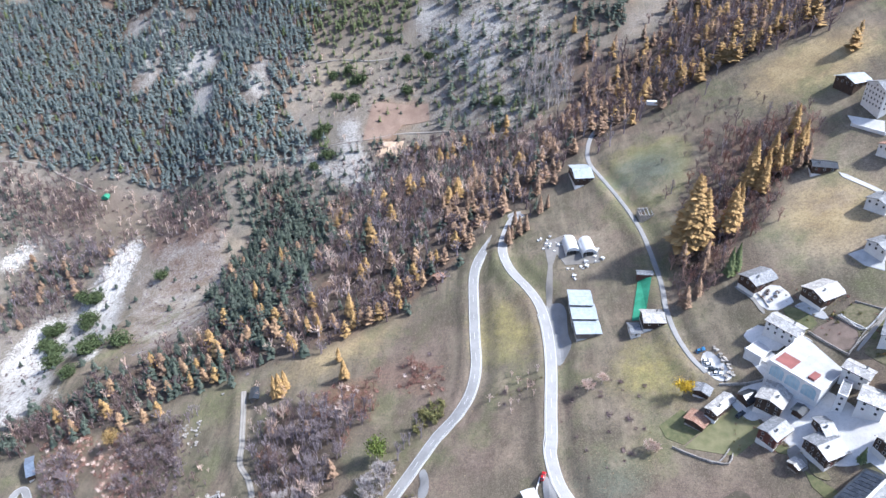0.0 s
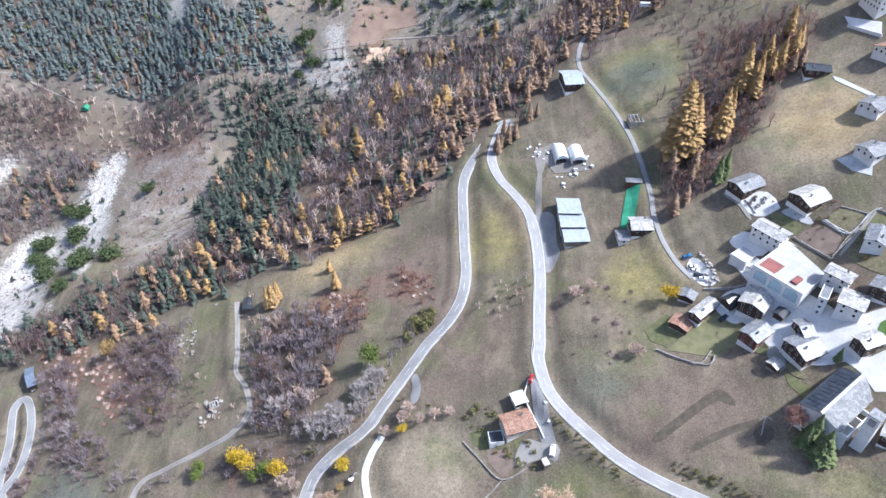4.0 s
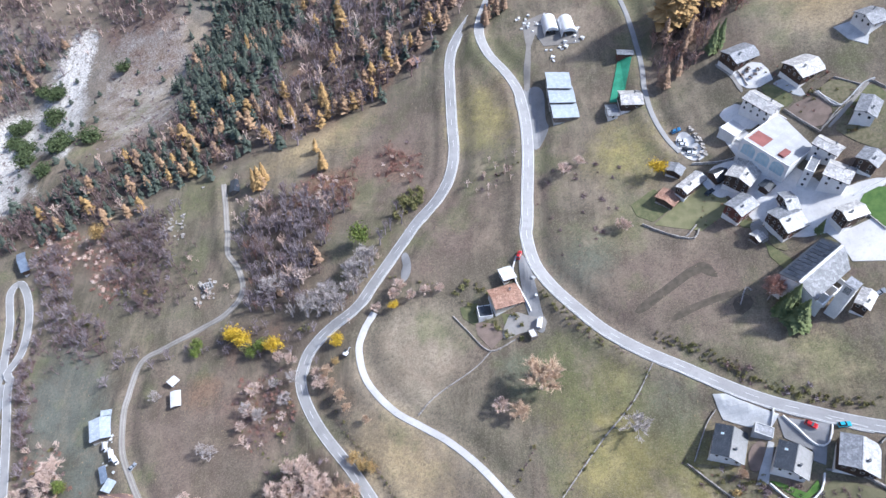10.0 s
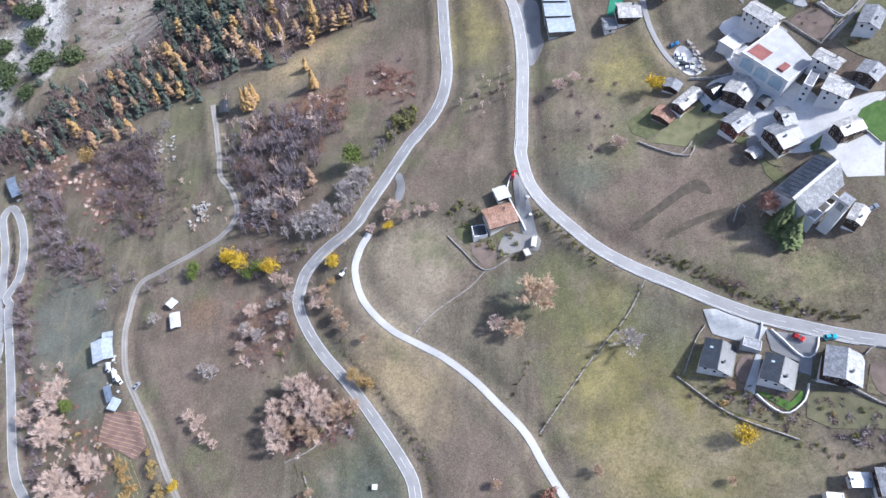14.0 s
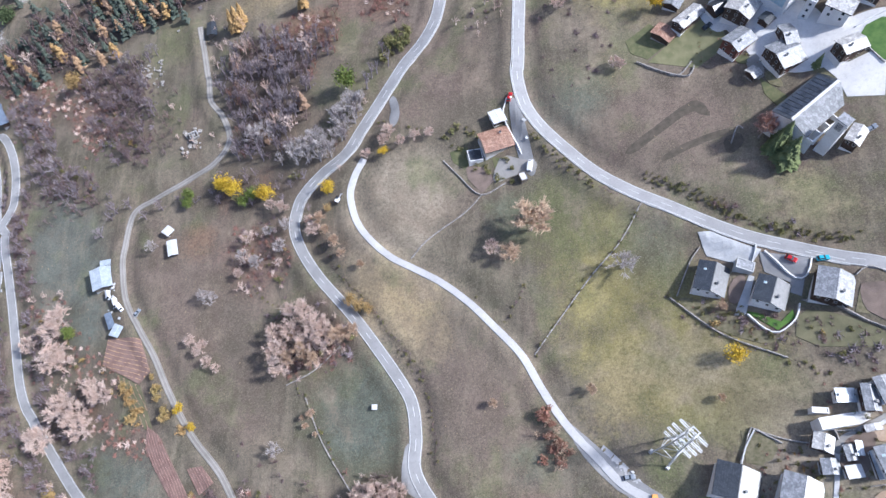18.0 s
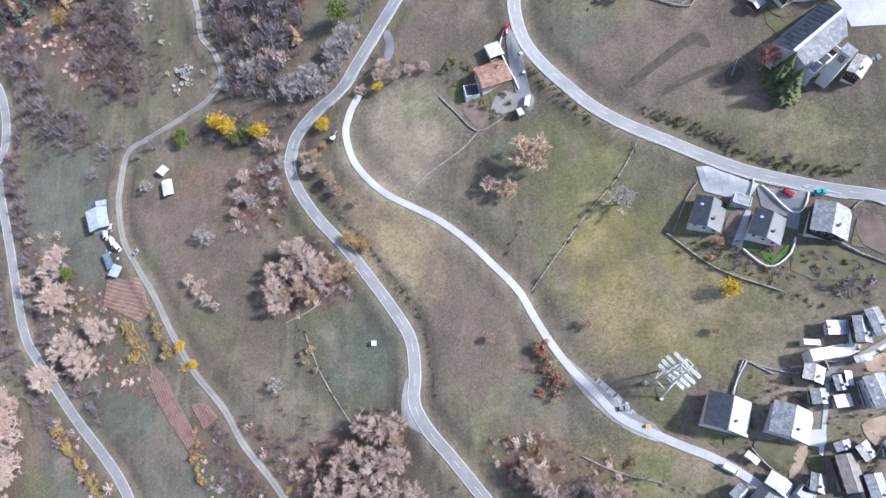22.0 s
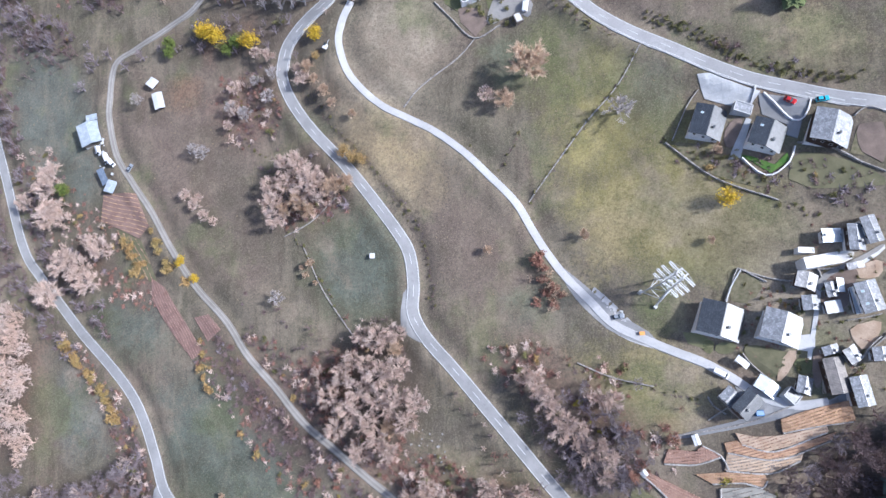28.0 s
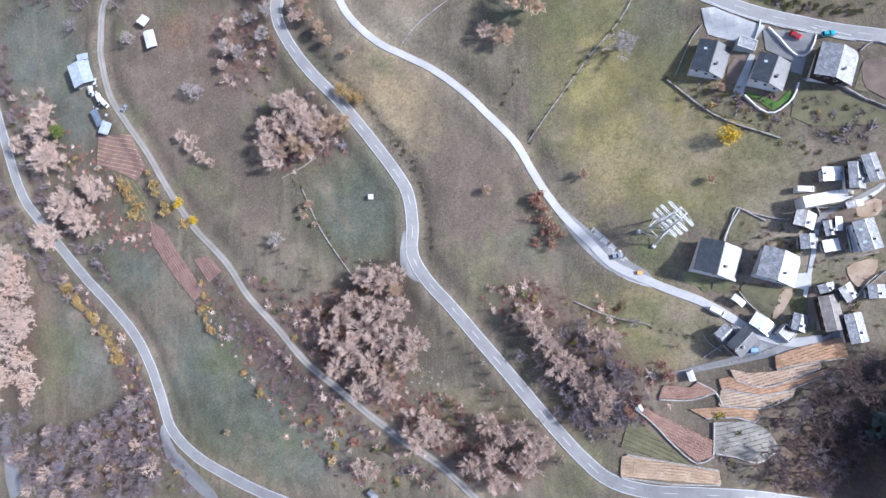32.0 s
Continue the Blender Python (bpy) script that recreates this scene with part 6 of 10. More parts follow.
grove("tan", [(-94.3, -19.2), (55.8, 72.6), (-56.2, 70.5), (-57.9, 73.9), (-54, 75.1), (-51.7, 66.8), (101.5, 95.8), (96.8, 64.3), (20.2, 71.2)], 3, 5)
grove("bare", [(38.1, 12.8), (40.9, 8.4), (45.7, 4), (49.6, 1.8), (42.6, 1.1), (55.1, -4.6), (58.7, -8.8), (52, -8.6), (56.5, -14.8), (48.3, -3.3), (34.3, 18.3), (31.4, 21.7)], 7, 10)
grove("poplar", [(-44, 210.7), (-40.2, 216.4), (-45.5, 207.5), (-35.1, 214)], 12, 15, 1.3)
grove("white", [(-60.3, 194.8), (-51.7, 194.3), (-46.4, 198.9), (-42.4, 203.9), (-38.7, 212.5), (-66.4, 197.7), (-56.6, 201.5), (-82.7, 211.2), (-88.7, 209.7)], 9, 12)
grove("tan", [(-53.7, 161.1), (-50.6, 155.3), (-46.2, 149.3), (-33.8, 136.9), (-43.2, 143.6)], 5, 7.5)
grove("bare", [(-16.1, 191.1), (-9.5, 192.6), (-3, 192.1), (-21.6, 196.6), (-24.1, 192.7), (-32.1, 188.6), (75.3, 203.6), (77.4, 202.4), (60.4, 239.6), (54.1, 237.2)], 5, 7)
grove("orange", [(-38.1, 121.4), (-34.1, 118.3), (-30.3, 116.5)], 6, 8)
grove("orange", [(-49.9, 165.6)], 4.5, 6)
grove("white", [(-141.4, 163.9), (-70.0, 160.5), (-91.7, 150.8), (-84.2, 146.7)], 6.5, 9)
grove("bare", [(-89.3, 158.7), (-78.2, 172.9), (-71.9, 169.4), (-92.7, 142.9), (-59.4, 162.5), (-56.4, 156.5)], 5.5, 8)
grove("yellow", [(-105.6, 189.8), (-98.7, 185.5), (-81.2, 178.6)], 9, 11, 0.95)
grove("yellow", [(-24, 187.8), (-49.9, 175.3), (102.3, 77.8)], 5, 8)
tree("orange", -202.6, 268.2, 15, 0.8)
tree("yellow", 92.2, 225.5, 10, 0.85)
grove("yellow", [(-117.1, 83.8), (-109.8, 75.1)], 5, 7)
tree("green", -42.4, 225.7, 17, 0.75)
grove("green", [(-93.0, 178.5), (-88.9, 180.4), (-124.5, 184.7)], 7, 9)
grove("green", [ (-123.7, 188.7), (-184.2, 127.5)], 7, 9)
grove("red", [(79.8, -2.7), (64.2, 1.1), (65.9, -15.1)], 4, 6)
grove("larch", [(107.6, 305.8)], 42, 43, 1.1)
grove("larch", [(112.7, 305.2), (111.3, 311.8)], 31, 36, 1.0)
grove("larch", [(126.7, 307.5), (129.9, 309.2), (142.3, 334.2)], 25, 30, 0.95)
grove("larch", [(146.5, 331.9), (150.5, 337.1), (156.8, 339.2), (161.7, 342.1), (146.7, 327.4), (168.8, 347.3), (171.9, 351.2), (170.7, 362.6), (157.6, 349.5)], 15, 19)
grove("larch_rust", [(113.6, 292.8), (104.1, 296.6), (100.8, 271.2), (107, 275.5), (115.9, 297.7), (111.1, 286.5)], 10, 15)
grove("larch_rust", [(165.9, 336.9), (170.1, 338.7), (22.6, 351.3), (26.8, 352.3), (30.7, 353.2), (20.3, 346.1), (39.3, 365.7), (43.7, 367.8), (24.5, 360.7), (18.2, 384.2), (38.6, 383.4)], 9, 14)
grove("spruce", [(121.8, 281.9), (125.1, 283.8)], 15, 18)
grove("spruce", [(127, 152.8), (124.6, 151.6), (128.6, 146.8)], 12, 17, 1.25)
tree("spruce", 143.4, 180.8, 8)
grove("larch", [(-66.4, 276.7), (-102.8, 276.3), (-105.2, 275.3), (-100.5, 279.2)], 14, 18)


grove("round_pine", [(-340.0, 426.0), (-333.1, 429.2), (-335.8, 414.4), (-322.5, 402.4), (-306.1, 426.6), (-305.8, 431.3), (-321.1, 456.1), (-311.8, 452.0), (-263.0, 357.5), (-263.0, 365.1), (-240.0, 362.6), (-303.7, 372.6)], 8, 10, 1.15)
grove("round_pine", [(-250.3, 456.5), (-265.5, 335.7), (-307.3, 453.6), (-119.1, 581.7), (-134.7, 550.1), (-127.7, 553.3), (-106.8, 596.3), (-112.3, 608.4), (-100.9, 597.9), (-106.1, 578.3), (-59.9, 583.6), (-127.5, 606.1), (-78.5, 629.8), (-133.5, 524.1), (-122.1, 530.3), (-61.8, 610.4), (-41.7, 607.3), (17.0, 543.3)], 6, 8, 1.1)
for spots_ in ([(77.9, 585.5), (86.1, 569.6), (12.8, 506), (-65.7, 381.6), (-134.5, 410.1), (-137.7, 358.7), (-70.3, 323.2), (-87.8, 315.3)],):
    grove("larch", spots_, 13, 17)


# woods: many trees in one object
def scatter(poly, gap, keep=1.0, clear=(), ragged=2.5):
    q = np.array(poly)
    x0, y0, x1, y1 = *q.min(0), *q.max(0)
    nx, ny = int((x1 - x0) / gap) + 1, int((y1 - y0) / gap) + 1
    gxx, gyy = np.meshgrid(np.arange(nx) * gap + x0, np.arange(ny) * gap + y0)
    a = gxx.ravel() + rng.uniform(-0.48, 0.48, nx * ny) * gap
    b = gyy.ravel() + rng.uniform(-0.48, 0.48, nx * ny) * gap
    far = np.where(b > 330, 2.6, 1.0) * ragged
    ok = inside(poly, a + rng.normal(0, 1, len(a)) * far, b + rng.normal(0, 1, len(a)) * far) & (rng.uniform(0, 1, len(a)) < keep)
    for c in clear:
        ok &= ~inside(c, a, b)
    for hw, line in LINES.values():
        near = ok.copy()
        near[ok] = np.min(np.hypot(a[ok][:, None] - line[None, ::2, 0], b[ok][:, None] - line[None, ::2, 1]), 1) < hw + 2.2 if ok.any() else False
        ok &= ~near
    return np.stack([a[ok], b[ok]], 1)


def wood(name, spots, shapes, lo, hi, material, label, category, fat=1.0):
    """Trees joined into one object of many pieces; shapes are 10 m tall."""
    if not len(spots):
        return
    V, F, o = [], [], 0
    for x, y in spots:
        v, f = shapes[int(rng.integers(len(shapes)))]
        s, t = rng.uniform(lo, hi) / 10, rng.uniform(0, 6.28)
        w = s * fat * rng.uniform(0.8, 1.25)
        c, d = math.cos(t) * w, math.sin(t) * w
        V.append(np.stack([v[:, 0] * c - v[:, 1] * d + x, v[:, 0] * d + v[:, 1] * c + y, v[:, 2] * s + ground_z(x, y)], 1))
        F.append(f + o)
        o += len(v)
    ob = new(name, np_mesh(name, np.vstack(V), np.vstack(F), [material]))
    tagged(ob, label, category, kind="stuff")


FIR = [join(*conifer(10, 2.3, 7, 6, 0.35, under=False)) for _ in range(6)]
PINE = [join(*conifer(10, 3.2, 8, 6, 0.2, first=0.2, narrow=0.6)) for _ in range(5)]


def larch_shape(h, radius, layers, per):
    """Feathery ovoid larch: short boughs, widest in the lower third."""
    v, f = fronds(h, radius, layers, per, 0.05, first=0.1, narrow=0.55, jitter=0.55, under=False)
    return join(tubes([(0, 0, -0.5)], [(0, 0, 0.9 * h)], 0.014 * h, 0.004 * h, 4), (v, f))


LARCHES = [larch_shape(10, 2.0, 17, 7) for _ in range(6)]
BARES = [join(*bare_tree(10, 4.6, 11, 5, 7, 2.2)) for _ in range(7)]
BARES_FAR = [join(*bare_tree(10, 4.8, 8, 4, 6, 3.0)) for _ in range(6)]
BARES_NEAR = [join(*bare_tree(10, 5.0, 15, 7, 10, 1.6)) for _ in range(7)]
POLES = [join(*bare_tree(10, 2.6, 9, 5, 7, 1.8)) for _ in range(5)]
BUSH = [join(*bare_tree(10, 8.5, 8, 4, 6, 3.0)) for _ in range(5)]
LEAFBUSH = [join(*leafy(10, 9, 14, 12, 1.7, 0.0)) for _ in range(4)]



def tuft(n, wide):
    """Low bush of bare stems fanning from one root."""
    d = rng.normal(0, 1, (n, 3)) * [1, 1, 0.5]
    d[:, 2] = np.abs(d[:, 2]) + 0.15
    d = unit(d) * rng.uniform(0.5, 1.0, (n, 1)) * [wide, wide, 10]
    root_ = rng.normal(0, 0.25, (n, 3)) * [wide, wide, 0]
    return slivers(root_, root_ + d, 0.55)


TUFTS = [tuft(46, 9) for _ in range(6)]
LEAFLOW = [join(*leafy(10, 9, 8, 7, 2.4, 0.0)) for _ in range(4)]

spots = scatter(FIR_SLOPE, 4.1, 0.97)
bare_rock = np.zeros(len(spots), bool)
for z_ in ROCKS:
    bare_rock |= inside(z_, spots[:, 0], spots[:, 1])
spots = spots[~bare_rock | (rng.uniform(0, 1, len(spots)) < 0.18)]
part_of = rng.uniform(0, 1, len(spots))
# far firs wear the needle tone with haze painted in
wood("fir_wood", spots[part_of < 0.85], FIR, 6.5, 11, NEEDLE_HAZE, "dense fir wood on the far mountainside, paled by painted haze", "fir wood", 1.55)
wood("pine_wood", spots[(part_of >= 0.85) & (part_of < 0.89)], PINE, 6, 10, NEEDLE_LIGHT, "paler pines among the dark firs", "pine wood")
wood("larch_wood", spots[part_of >= 0.96], LARCHES, 7, 11, LARCH_RUST, "scattered rusty larches on the mountainside", "larch wood")
wood("bare_wood", spots[(part_of >= 0.89) & (part_of < 0.96)], BARES_FAR, 6, 9, TWIG_GREY, "grey leafless trees on the mountainside", "bare wood")
spots = np.vstack([scatter(FIR_TOP, 5.0, 0.9), scatter([(-145.4, 625.5), (-104.4, 632.3), (-97.7, 615.8), (-144.5, 618.1)], 9, 0.5), scatter([(-123.1, 613.1), (-97.4, 613.2), (-92.6, 590.8), (-115.5, 592.7)], 6.5, 0.9), scatter([(-137.1, 566.4), (-120.9, 559), (-120.4, 536.5), (-133.4, 541.6)], 6, 0.9)])
wood("pine_wood", spots, PINE, 5, 10, NEEDLE_LIGHT, "open pine wood lit by the sun", "pine wood")
wood("fir_wood", np.vstack([scatter(FIR_KNOLL, 7.5, 0.95), scatter(SCRUB_NE, 11, 0.6)]), FIR, 10, 16, NEEDLE, "firs above the rocky eastern slope", "fir wood", 1.3)
wood("scrub", np.vstack([scatter(SCRUB_NE, 5, 0.6), scatter([(-116.4, 524.2), (-55, 521), (-18.8, 532.7), (49.5, 488.2), (25, 480.1), (-40.7, 458.4), (-99.2, 500.9)], 5, 0.7)]), BUSH, 1.6, 3.6, TWIG_BROWN, "brown leafless scrub on the stony slope", "scrub")
spots = scatter(MID_FIRS, 4.7, 0.95, ragged=4.0)
q = rng.uniform(0, 1, len(spots))
wood("fir_wood", spots[q < 0.8], FIR, 9, 15, NEEDLE, "dark firs in the gorge", "fir wood", 1.35)
wood("larch_wood", spots[q > 0.96], LARCHES, 10, 15, LARCH_RUST, "rusty larches between the firs", "larch wood", 1.3)
wood("bare_wood", spots[(q >= 0.8) & (q <= 0.96)], BARES_FAR, 7, 11, TWIG_BROWN, "brown leafless trees between the firs", "bare wood")
spots = scatter(GORGE_WOOD, 5.4, 0.95, ragged=3.5)
q = rng.uniform(0, 1, len(spots))
near_meadow = inside(GORGE_EDGE, spots[:, 0], spots[:, 1])
e = np.sin(spots[:, 0] / 31) + np.sin(spots[:, 1] / 17 + 1)
golden = (q < 0.05) | (near_meadow & (q < 0.45)) | ((e > 0.6) & (q < 0.14))
wood("larch_wood", spots[golden & (q < 0.05)], LARCHES, 9, 14, LARCH_GOLD, "golden larches along the gorge", "larch wood", 1.3)
wood("larch_wood", spots[golden & (q >= 0.05)], LARCHES, 8, 13, LARCH_RUST, "rusty larches along the gorge", "larch wood", 1.35)
firs = ~golden & (((spots[:, 0] < -110) & (q > 0.52)) | (q > 0.84))
wood("fir_wood", spots[firs], FIR, 8, 13, NEEDLE, "dark firs on the gorge side", "fir wood", 1.4)
rest = ~golden & ~firs
wood("bare_wood", spots[rest & (q < 0.5)], BARES_FAR, 7, 12, TWIG_BROWN, "brown leafless gorge wood", "bare wood")
wood("bare_wood", spots[rest & (q >= 0.5) & (q < 0.62)], BARES_FAR, 8, 13, TWIG_PINK, "pinkish leafless gorge wood", "bare wood")
wood("bare_wood", spots[rest & (q >= 0.62)], BARES_FAR, 8, 13, TWIG_GREY, "grey leafless gorge wood", "bare wood")
EDGE_LARCHES = [(-95.2, 318.0), (-90.4, 320.3), (-79.7, 317.7), (-70.7, 308.1), (-62.2, 313.7), (-57.1, 312.9), (-52.4, 315.0), (-48.6, 316.4), (-46.7, 330.2), (-67.2, 350.4), (-49.1, 352.9), (-36.7, 330.9), (-34.0, 338.3), (-28.1, 331.5), (-24.3, 344.3), (-21.1, 346.6), (-115.2, 320.6), (-120.9, 322.2), (-140.6, 334.4), (-132.7, 321.4), (-170.4, 308.5), (-163.6, 310.7), (-155.5, 310.8), (-156.3, 301.1), (-163.5, 298.9), (-150.1, 314.9), (-178.2, 298.7), (-215.0, 290.3), (-202.0, 280.7), (-188.0, 281.9), (-179.3, 283.8), (-235.1, 283.8), (-218.5, 307.0), (-71.8, 290.5), (-101.4, 275.9), (-33.9, 350.1), (-41.4, 320.1), (-70.3, 323.2), (-103.8, 326.0), (-128.7, 339.6), (-189.5, 299.4)]
wood("larch_wood", EDGE_LARCHES[::3], LARCHES, 9, 13, LARCH_GOLD, "golden larches at the meadow's edge", "larch wood", 1.15)
wood("larch_wood", EDGE_LARCHES[1::3] + EDGE_LARCHES[2::3], LARCHES, 9, 14, foliage("tan_larch_needles", (0.25, 0.16, 0.09), (0.42, 0.28, 0.165), (0.34, 0.22, 0.13)), "tan autumn larches at the meadow's edge", "larch wood", 1.2)
spots = scatter(LEFT_WOOD, 5.0, 0.85)
q = rng.uniform(0, 1, len(spots))
wood("bare_wood", spots[q < 0.6], BARES_FAR, 7, 11, TWIG_GREY, "grey leafless wood beside the white scar", "bare wood")
wood("larch_wood", spots[q > 0.88], LARCHES, 8, 12, LARCH_RUST, "rusty larches beside the white scar", "larch wood", 1.4)
wood("fir_wood", spots[(q >= 0.6) & (q <= 0.88)], FIR, 6, 10, NEEDLE, "firs beside the white scar", "fir wood", 1.5)
spots = scatter(EAST_WOOD, 7, 0.92)
q = rng.uniform(0, 1, len(spots))
east_edge = spots[:, 0] > 95
wood("larch_wood", spots[(q < 0.3) & ~(east_edge & (q < 0.14))], LARCHES, 9, 14, LARCH_RUST, "rusty larches above the gorge", "larch wood", 1.4)
wood("larch_wood", spots[east_edge & (q < 0.14)], LARCHES, 10, 15, LARCH_GOLD, "golden larches above the gorge", "larch wood", 1.4)
wood("bare_wood", spots[(q >= 0.3) & (q < 0.62)], BARES_FAR, 9, 14, TWIG_BROWN, "brown leafless wood above the gorge", "bare wood")
wood("bare_wood", spots[q >= 0.62], POLES, 10, 16, TWIG_GREY, "slender grey leafless trees", "bare wood")
wood("larch_wood", [(90.2, 441.2), (96.6, 447.9), (103.2, 455.0), (107.8, 452.1), (122.8, 452.1), (127.0, 448.7), (132.3, 450.5), (137.4, 452.0), (140.3, 442.9), (146.7, 451.0), (153.0, 450.8), (158.8, 448.3), (165.3, 449.2), (169.8, 448.4), (174.9, 450.3), (179.2, 449.2), (186.1, 457.6), (190.6, 457.0), (196.1, 460.0), (201.7, 458.1), (208.4, 459.8), (167.9, 472.9), (168.3, 521.9), (182.9, 546.6), (155.4, 561.9), (142.3, 533.9), (184.9, 496.4), (207.4, 529.7), (214.8, 412.2), (211.3, 409.5)], LARCHES, 10, 15, LARCH_GOLD, "row of golden larches along the upper meadow", "larch wood", 1.5)
wood("scrub", scatter([(107.2, 374.0), (123.9, 433.2), (143.9, 422.0), (172.2, 392.0), (173.4, 375.3), (151.7, 364.8), (122.6, 361.0)], 6, 0.7), BARES, 3, 6, TWIG_BROWN, "brown thicket on the upper meadow", "scrub")
wood("bare_wood", scatter([(37.3, 573.8), (75, 565.5), (76.1, 514.5), (51.5, 522.3), (37, 548.3)], 5, 0.9), POLES, 12, 17, TWIG_WHITE, "stand of slender whitish leafless trees", "bare wood")
spots = scatter(BARE_WEST, 5.0, 0.9, ragged=3.5)
q = rng.uniform(0, 1, len(spots))
wood("bare_wood", spots[q < 0.5], BARES, 7, 12, TWIG_GREY, "grey leafless thicket on the meadow", "bare wood")
wood("bare_wood", spots[(q >= 0.5) & (q < 0.72)], BARES, 6, 10, TWIG_BROWN, "brown leafless trees in the thicket", "bare wood")
wood("bare_wood", spots[(q >= 0.72) & (q < 0.86)], BARES, 6, 11, TWIG_PINK, "pale leafless trees in the thicket", "bare wood")
wood("bare_wood", spots[(q >= 0.86) & (q < 0.96)], BARES, 5, 8, TWIG_RED, "reddish leafless trees in the thicket", "bare wood")
wood("larch_wood", spots[q >= 0.96], LARCHES, 7, 11, LARCH_RUST, "rusty larches in the thicket", "larch wood", 1.2)
wood("scrub", scatter(SCRUB_WEST, 5.6, 0.8), BARES, 5, 9, TWIG_BROWN, "brown leafless thicket above the track", "scrub")
wood("scrub", scatter(SCRUB_WEST, 8, 0.7), BARES, 5, 9, TWIG_GREY, "grey leafless thicket beside the track", "scrub")
wood("bare_wood", scatter(VALLEY_WOOD, 6, 0.85), BARES, 6, 10, TWIG_GREY, "grey leafless trees above the hairpin", "bare wood")
wood("bare_wood", [(-69.5, 198.3), (-63.9, 199.5), (-58.2, 198.9), (-52.7, 200.5), (-46.9, 205.1), (-44.6, 210.9), (-41.3, 216.3), (-49.0, 192.1), (-65.9, 192.3), (-74.2, 194.2), (-60.1, 191.5), (-54.5, 191.2), (-44.0, 198.8), (-37.7, 206.5)], BARES, 9, 13, TWIG_WHITE, "whitish leafless trees above the road", "bare wood", 0.9)
wood("bare_wood", np.vstack([scatter([(-60.2, 278.6), (-47.1, 271.8), (-48.3, 248.1), (-65.8, 242.0), (-70.8, 259.7)], 7, 0.7), scatter([(-35.5, 282.7), (-16.6, 266.9), (-10.4, 251.5), (-28.0, 256.5)], 7, 0.7)]), BARES, 5, 8, TWIG_RED, "reddish leafless trees on the meadow", "bare wood")
wood("bare_wood", scatter(TRACK_WOOD, 6, 0.75), BARES, 4, 7, TWIG_GREY, "grey leafless thicket by the track", "bare wood")
wood("shrubs", scatter([(-16.2, 253.4), (-7.4, 243.5), (-26.8, 232.9), (-30.1, 240.4)], 3.5, 0.8), LEAFBUSH, 2, 4, SHRUB_OLIVE, "olive and yellow bushes above the road", "shrubs")
wood("bare_wood", np.vstack([scatter(BARE_WEST, 5.5, 0.85), scatter([(-62.6, 188.7), (-41.1, 196.9), (-24.9, 222.6), (-14.4, 242.5), (-27.0, 236.3), (-42.6, 214.2), (-61.2, 200.2)], 6, 0.7)]), POLES, 8, 13, TWIG_GREY, "slender grey trees above the road", "bare wood")
wood("bare_wood", np.vstack([scatter(SCRUB_WEST, 7, 0.8), scatter(VALLEY_WOOD, 7, 0.8), scatter([(-255.8, 277.1), (-204.9, 281.2), (-204.5, 292.9), (-238.1, 297.8), (-285.0, 286.5), (-279.2, 273.1)], 6, 0.8)]), POLES, 7, 11, TWIG_BROWN, "slender brown trees above the valley", "bare wood")
wood("bare_wood", np.vstack([scatter([(-182.3, 280.4), (-153.9, 284.8), (-144.4, 245.0), (-158.9, 234.5)], 8, 0.7), scatter([(-223.8, 221.9), (-183.8, 212.9), (-161.5, 193.6), (-199.9, 197.3)], 8, 0.7), scatter([(-168.3, 194.7), (-134.9, 189.4), (-138.2, 178.0), (-177.7, 181.4)], 7, 0.6)]), BARES, 5, 9, TWIG_GREY, "scattered grey trees on the western meadow", "bare wood")
wood("shrubs", scatter(TRACK_WOOD, 8, 0.5), LEAFBUSH, 2, 4, SHRUB_OLIVE, "olive shrubs by the track", "shrubs")
wood("bare_wood", scatter(LARCH_HILL, 5.5, 0.8), BARES, 5, 9, TWIG_BROWN, "brown leafless wood among the larches", "bare wood")
wood("bare_wood", scatter(LARCH_HILL, 7, 0.7), BARES, 5, 9, TWIG_RED, "reddish leafless wood among the larches", "bare wood")
wood("bare_wood", scatter(LARCH_HILL, 5.5, 0.8), BARES, 5, 8, foliage("rosy_brush_twigs", (0.27, 0.175, 0.14), (0.47, 0.33, 0.27), (0.38, 0.245, 0.195)), "rosy brown brush among the larches", "bare wood")
wood("bare_wood", scatter(LARCH_HILL, 8, 0.6), POLES, 7, 11, TWIG_GREY, "grey leafless trees among the larches", "bare wood")
wood("bare_wood", np.vstack([scatter(BARE_ROUND, 7, 0.5), scatter(BARE_SOUTH, 6, 0.6)]), BARES, 5, 9, TWIG_BROWN, "brown leafless undergrowth beneath pale trees", "bare wood")
wood("bare_wood", np.vstack([scatter(BARE_ROAD, 5, 0.8), scatter([(71.8, 18.9), (80.1, 2.3), (71.9, -9.3), (64.6, -7)], 5, 0.6)]), BARES_NEAR, 5, 9, TWIG_GREY, "grey leafless wood below the hamlet", "bare wood")
wood("bare_wood", scatter(EAST_DARK, 5.0, 0.95), BARES_NEAR, 6, 10, TWIG_BROWN, "dark leafless wood in the gully", "bare wood")
# these firs stand mostly unseen, added to deepen the gully's shade
wood("fir_wood", scatter([(146.2, 5.9), (180.8, 11.1), (174.6, -37.3), (146.1, -47.6)], 7, 0.8), FIR, 14, 20, NEEDLE, "dark firs added out of view to shade the gully", "fir wood", 1.4)
wood("bare_wood", scatter(EAST_DARK, 9, 0.6), BARES_NEAR, 7, 10, TWIG_GREY, "grey leafless trees in the gully", "bare wood")
wood("bare_wood", scatter(WEST_STRIP, 4.6, 0.9), BARES_NEAR, 7, 11, TWIG_PINK, "row of whitish leafless trees at the meadow edge", "bare wood", 1.1)
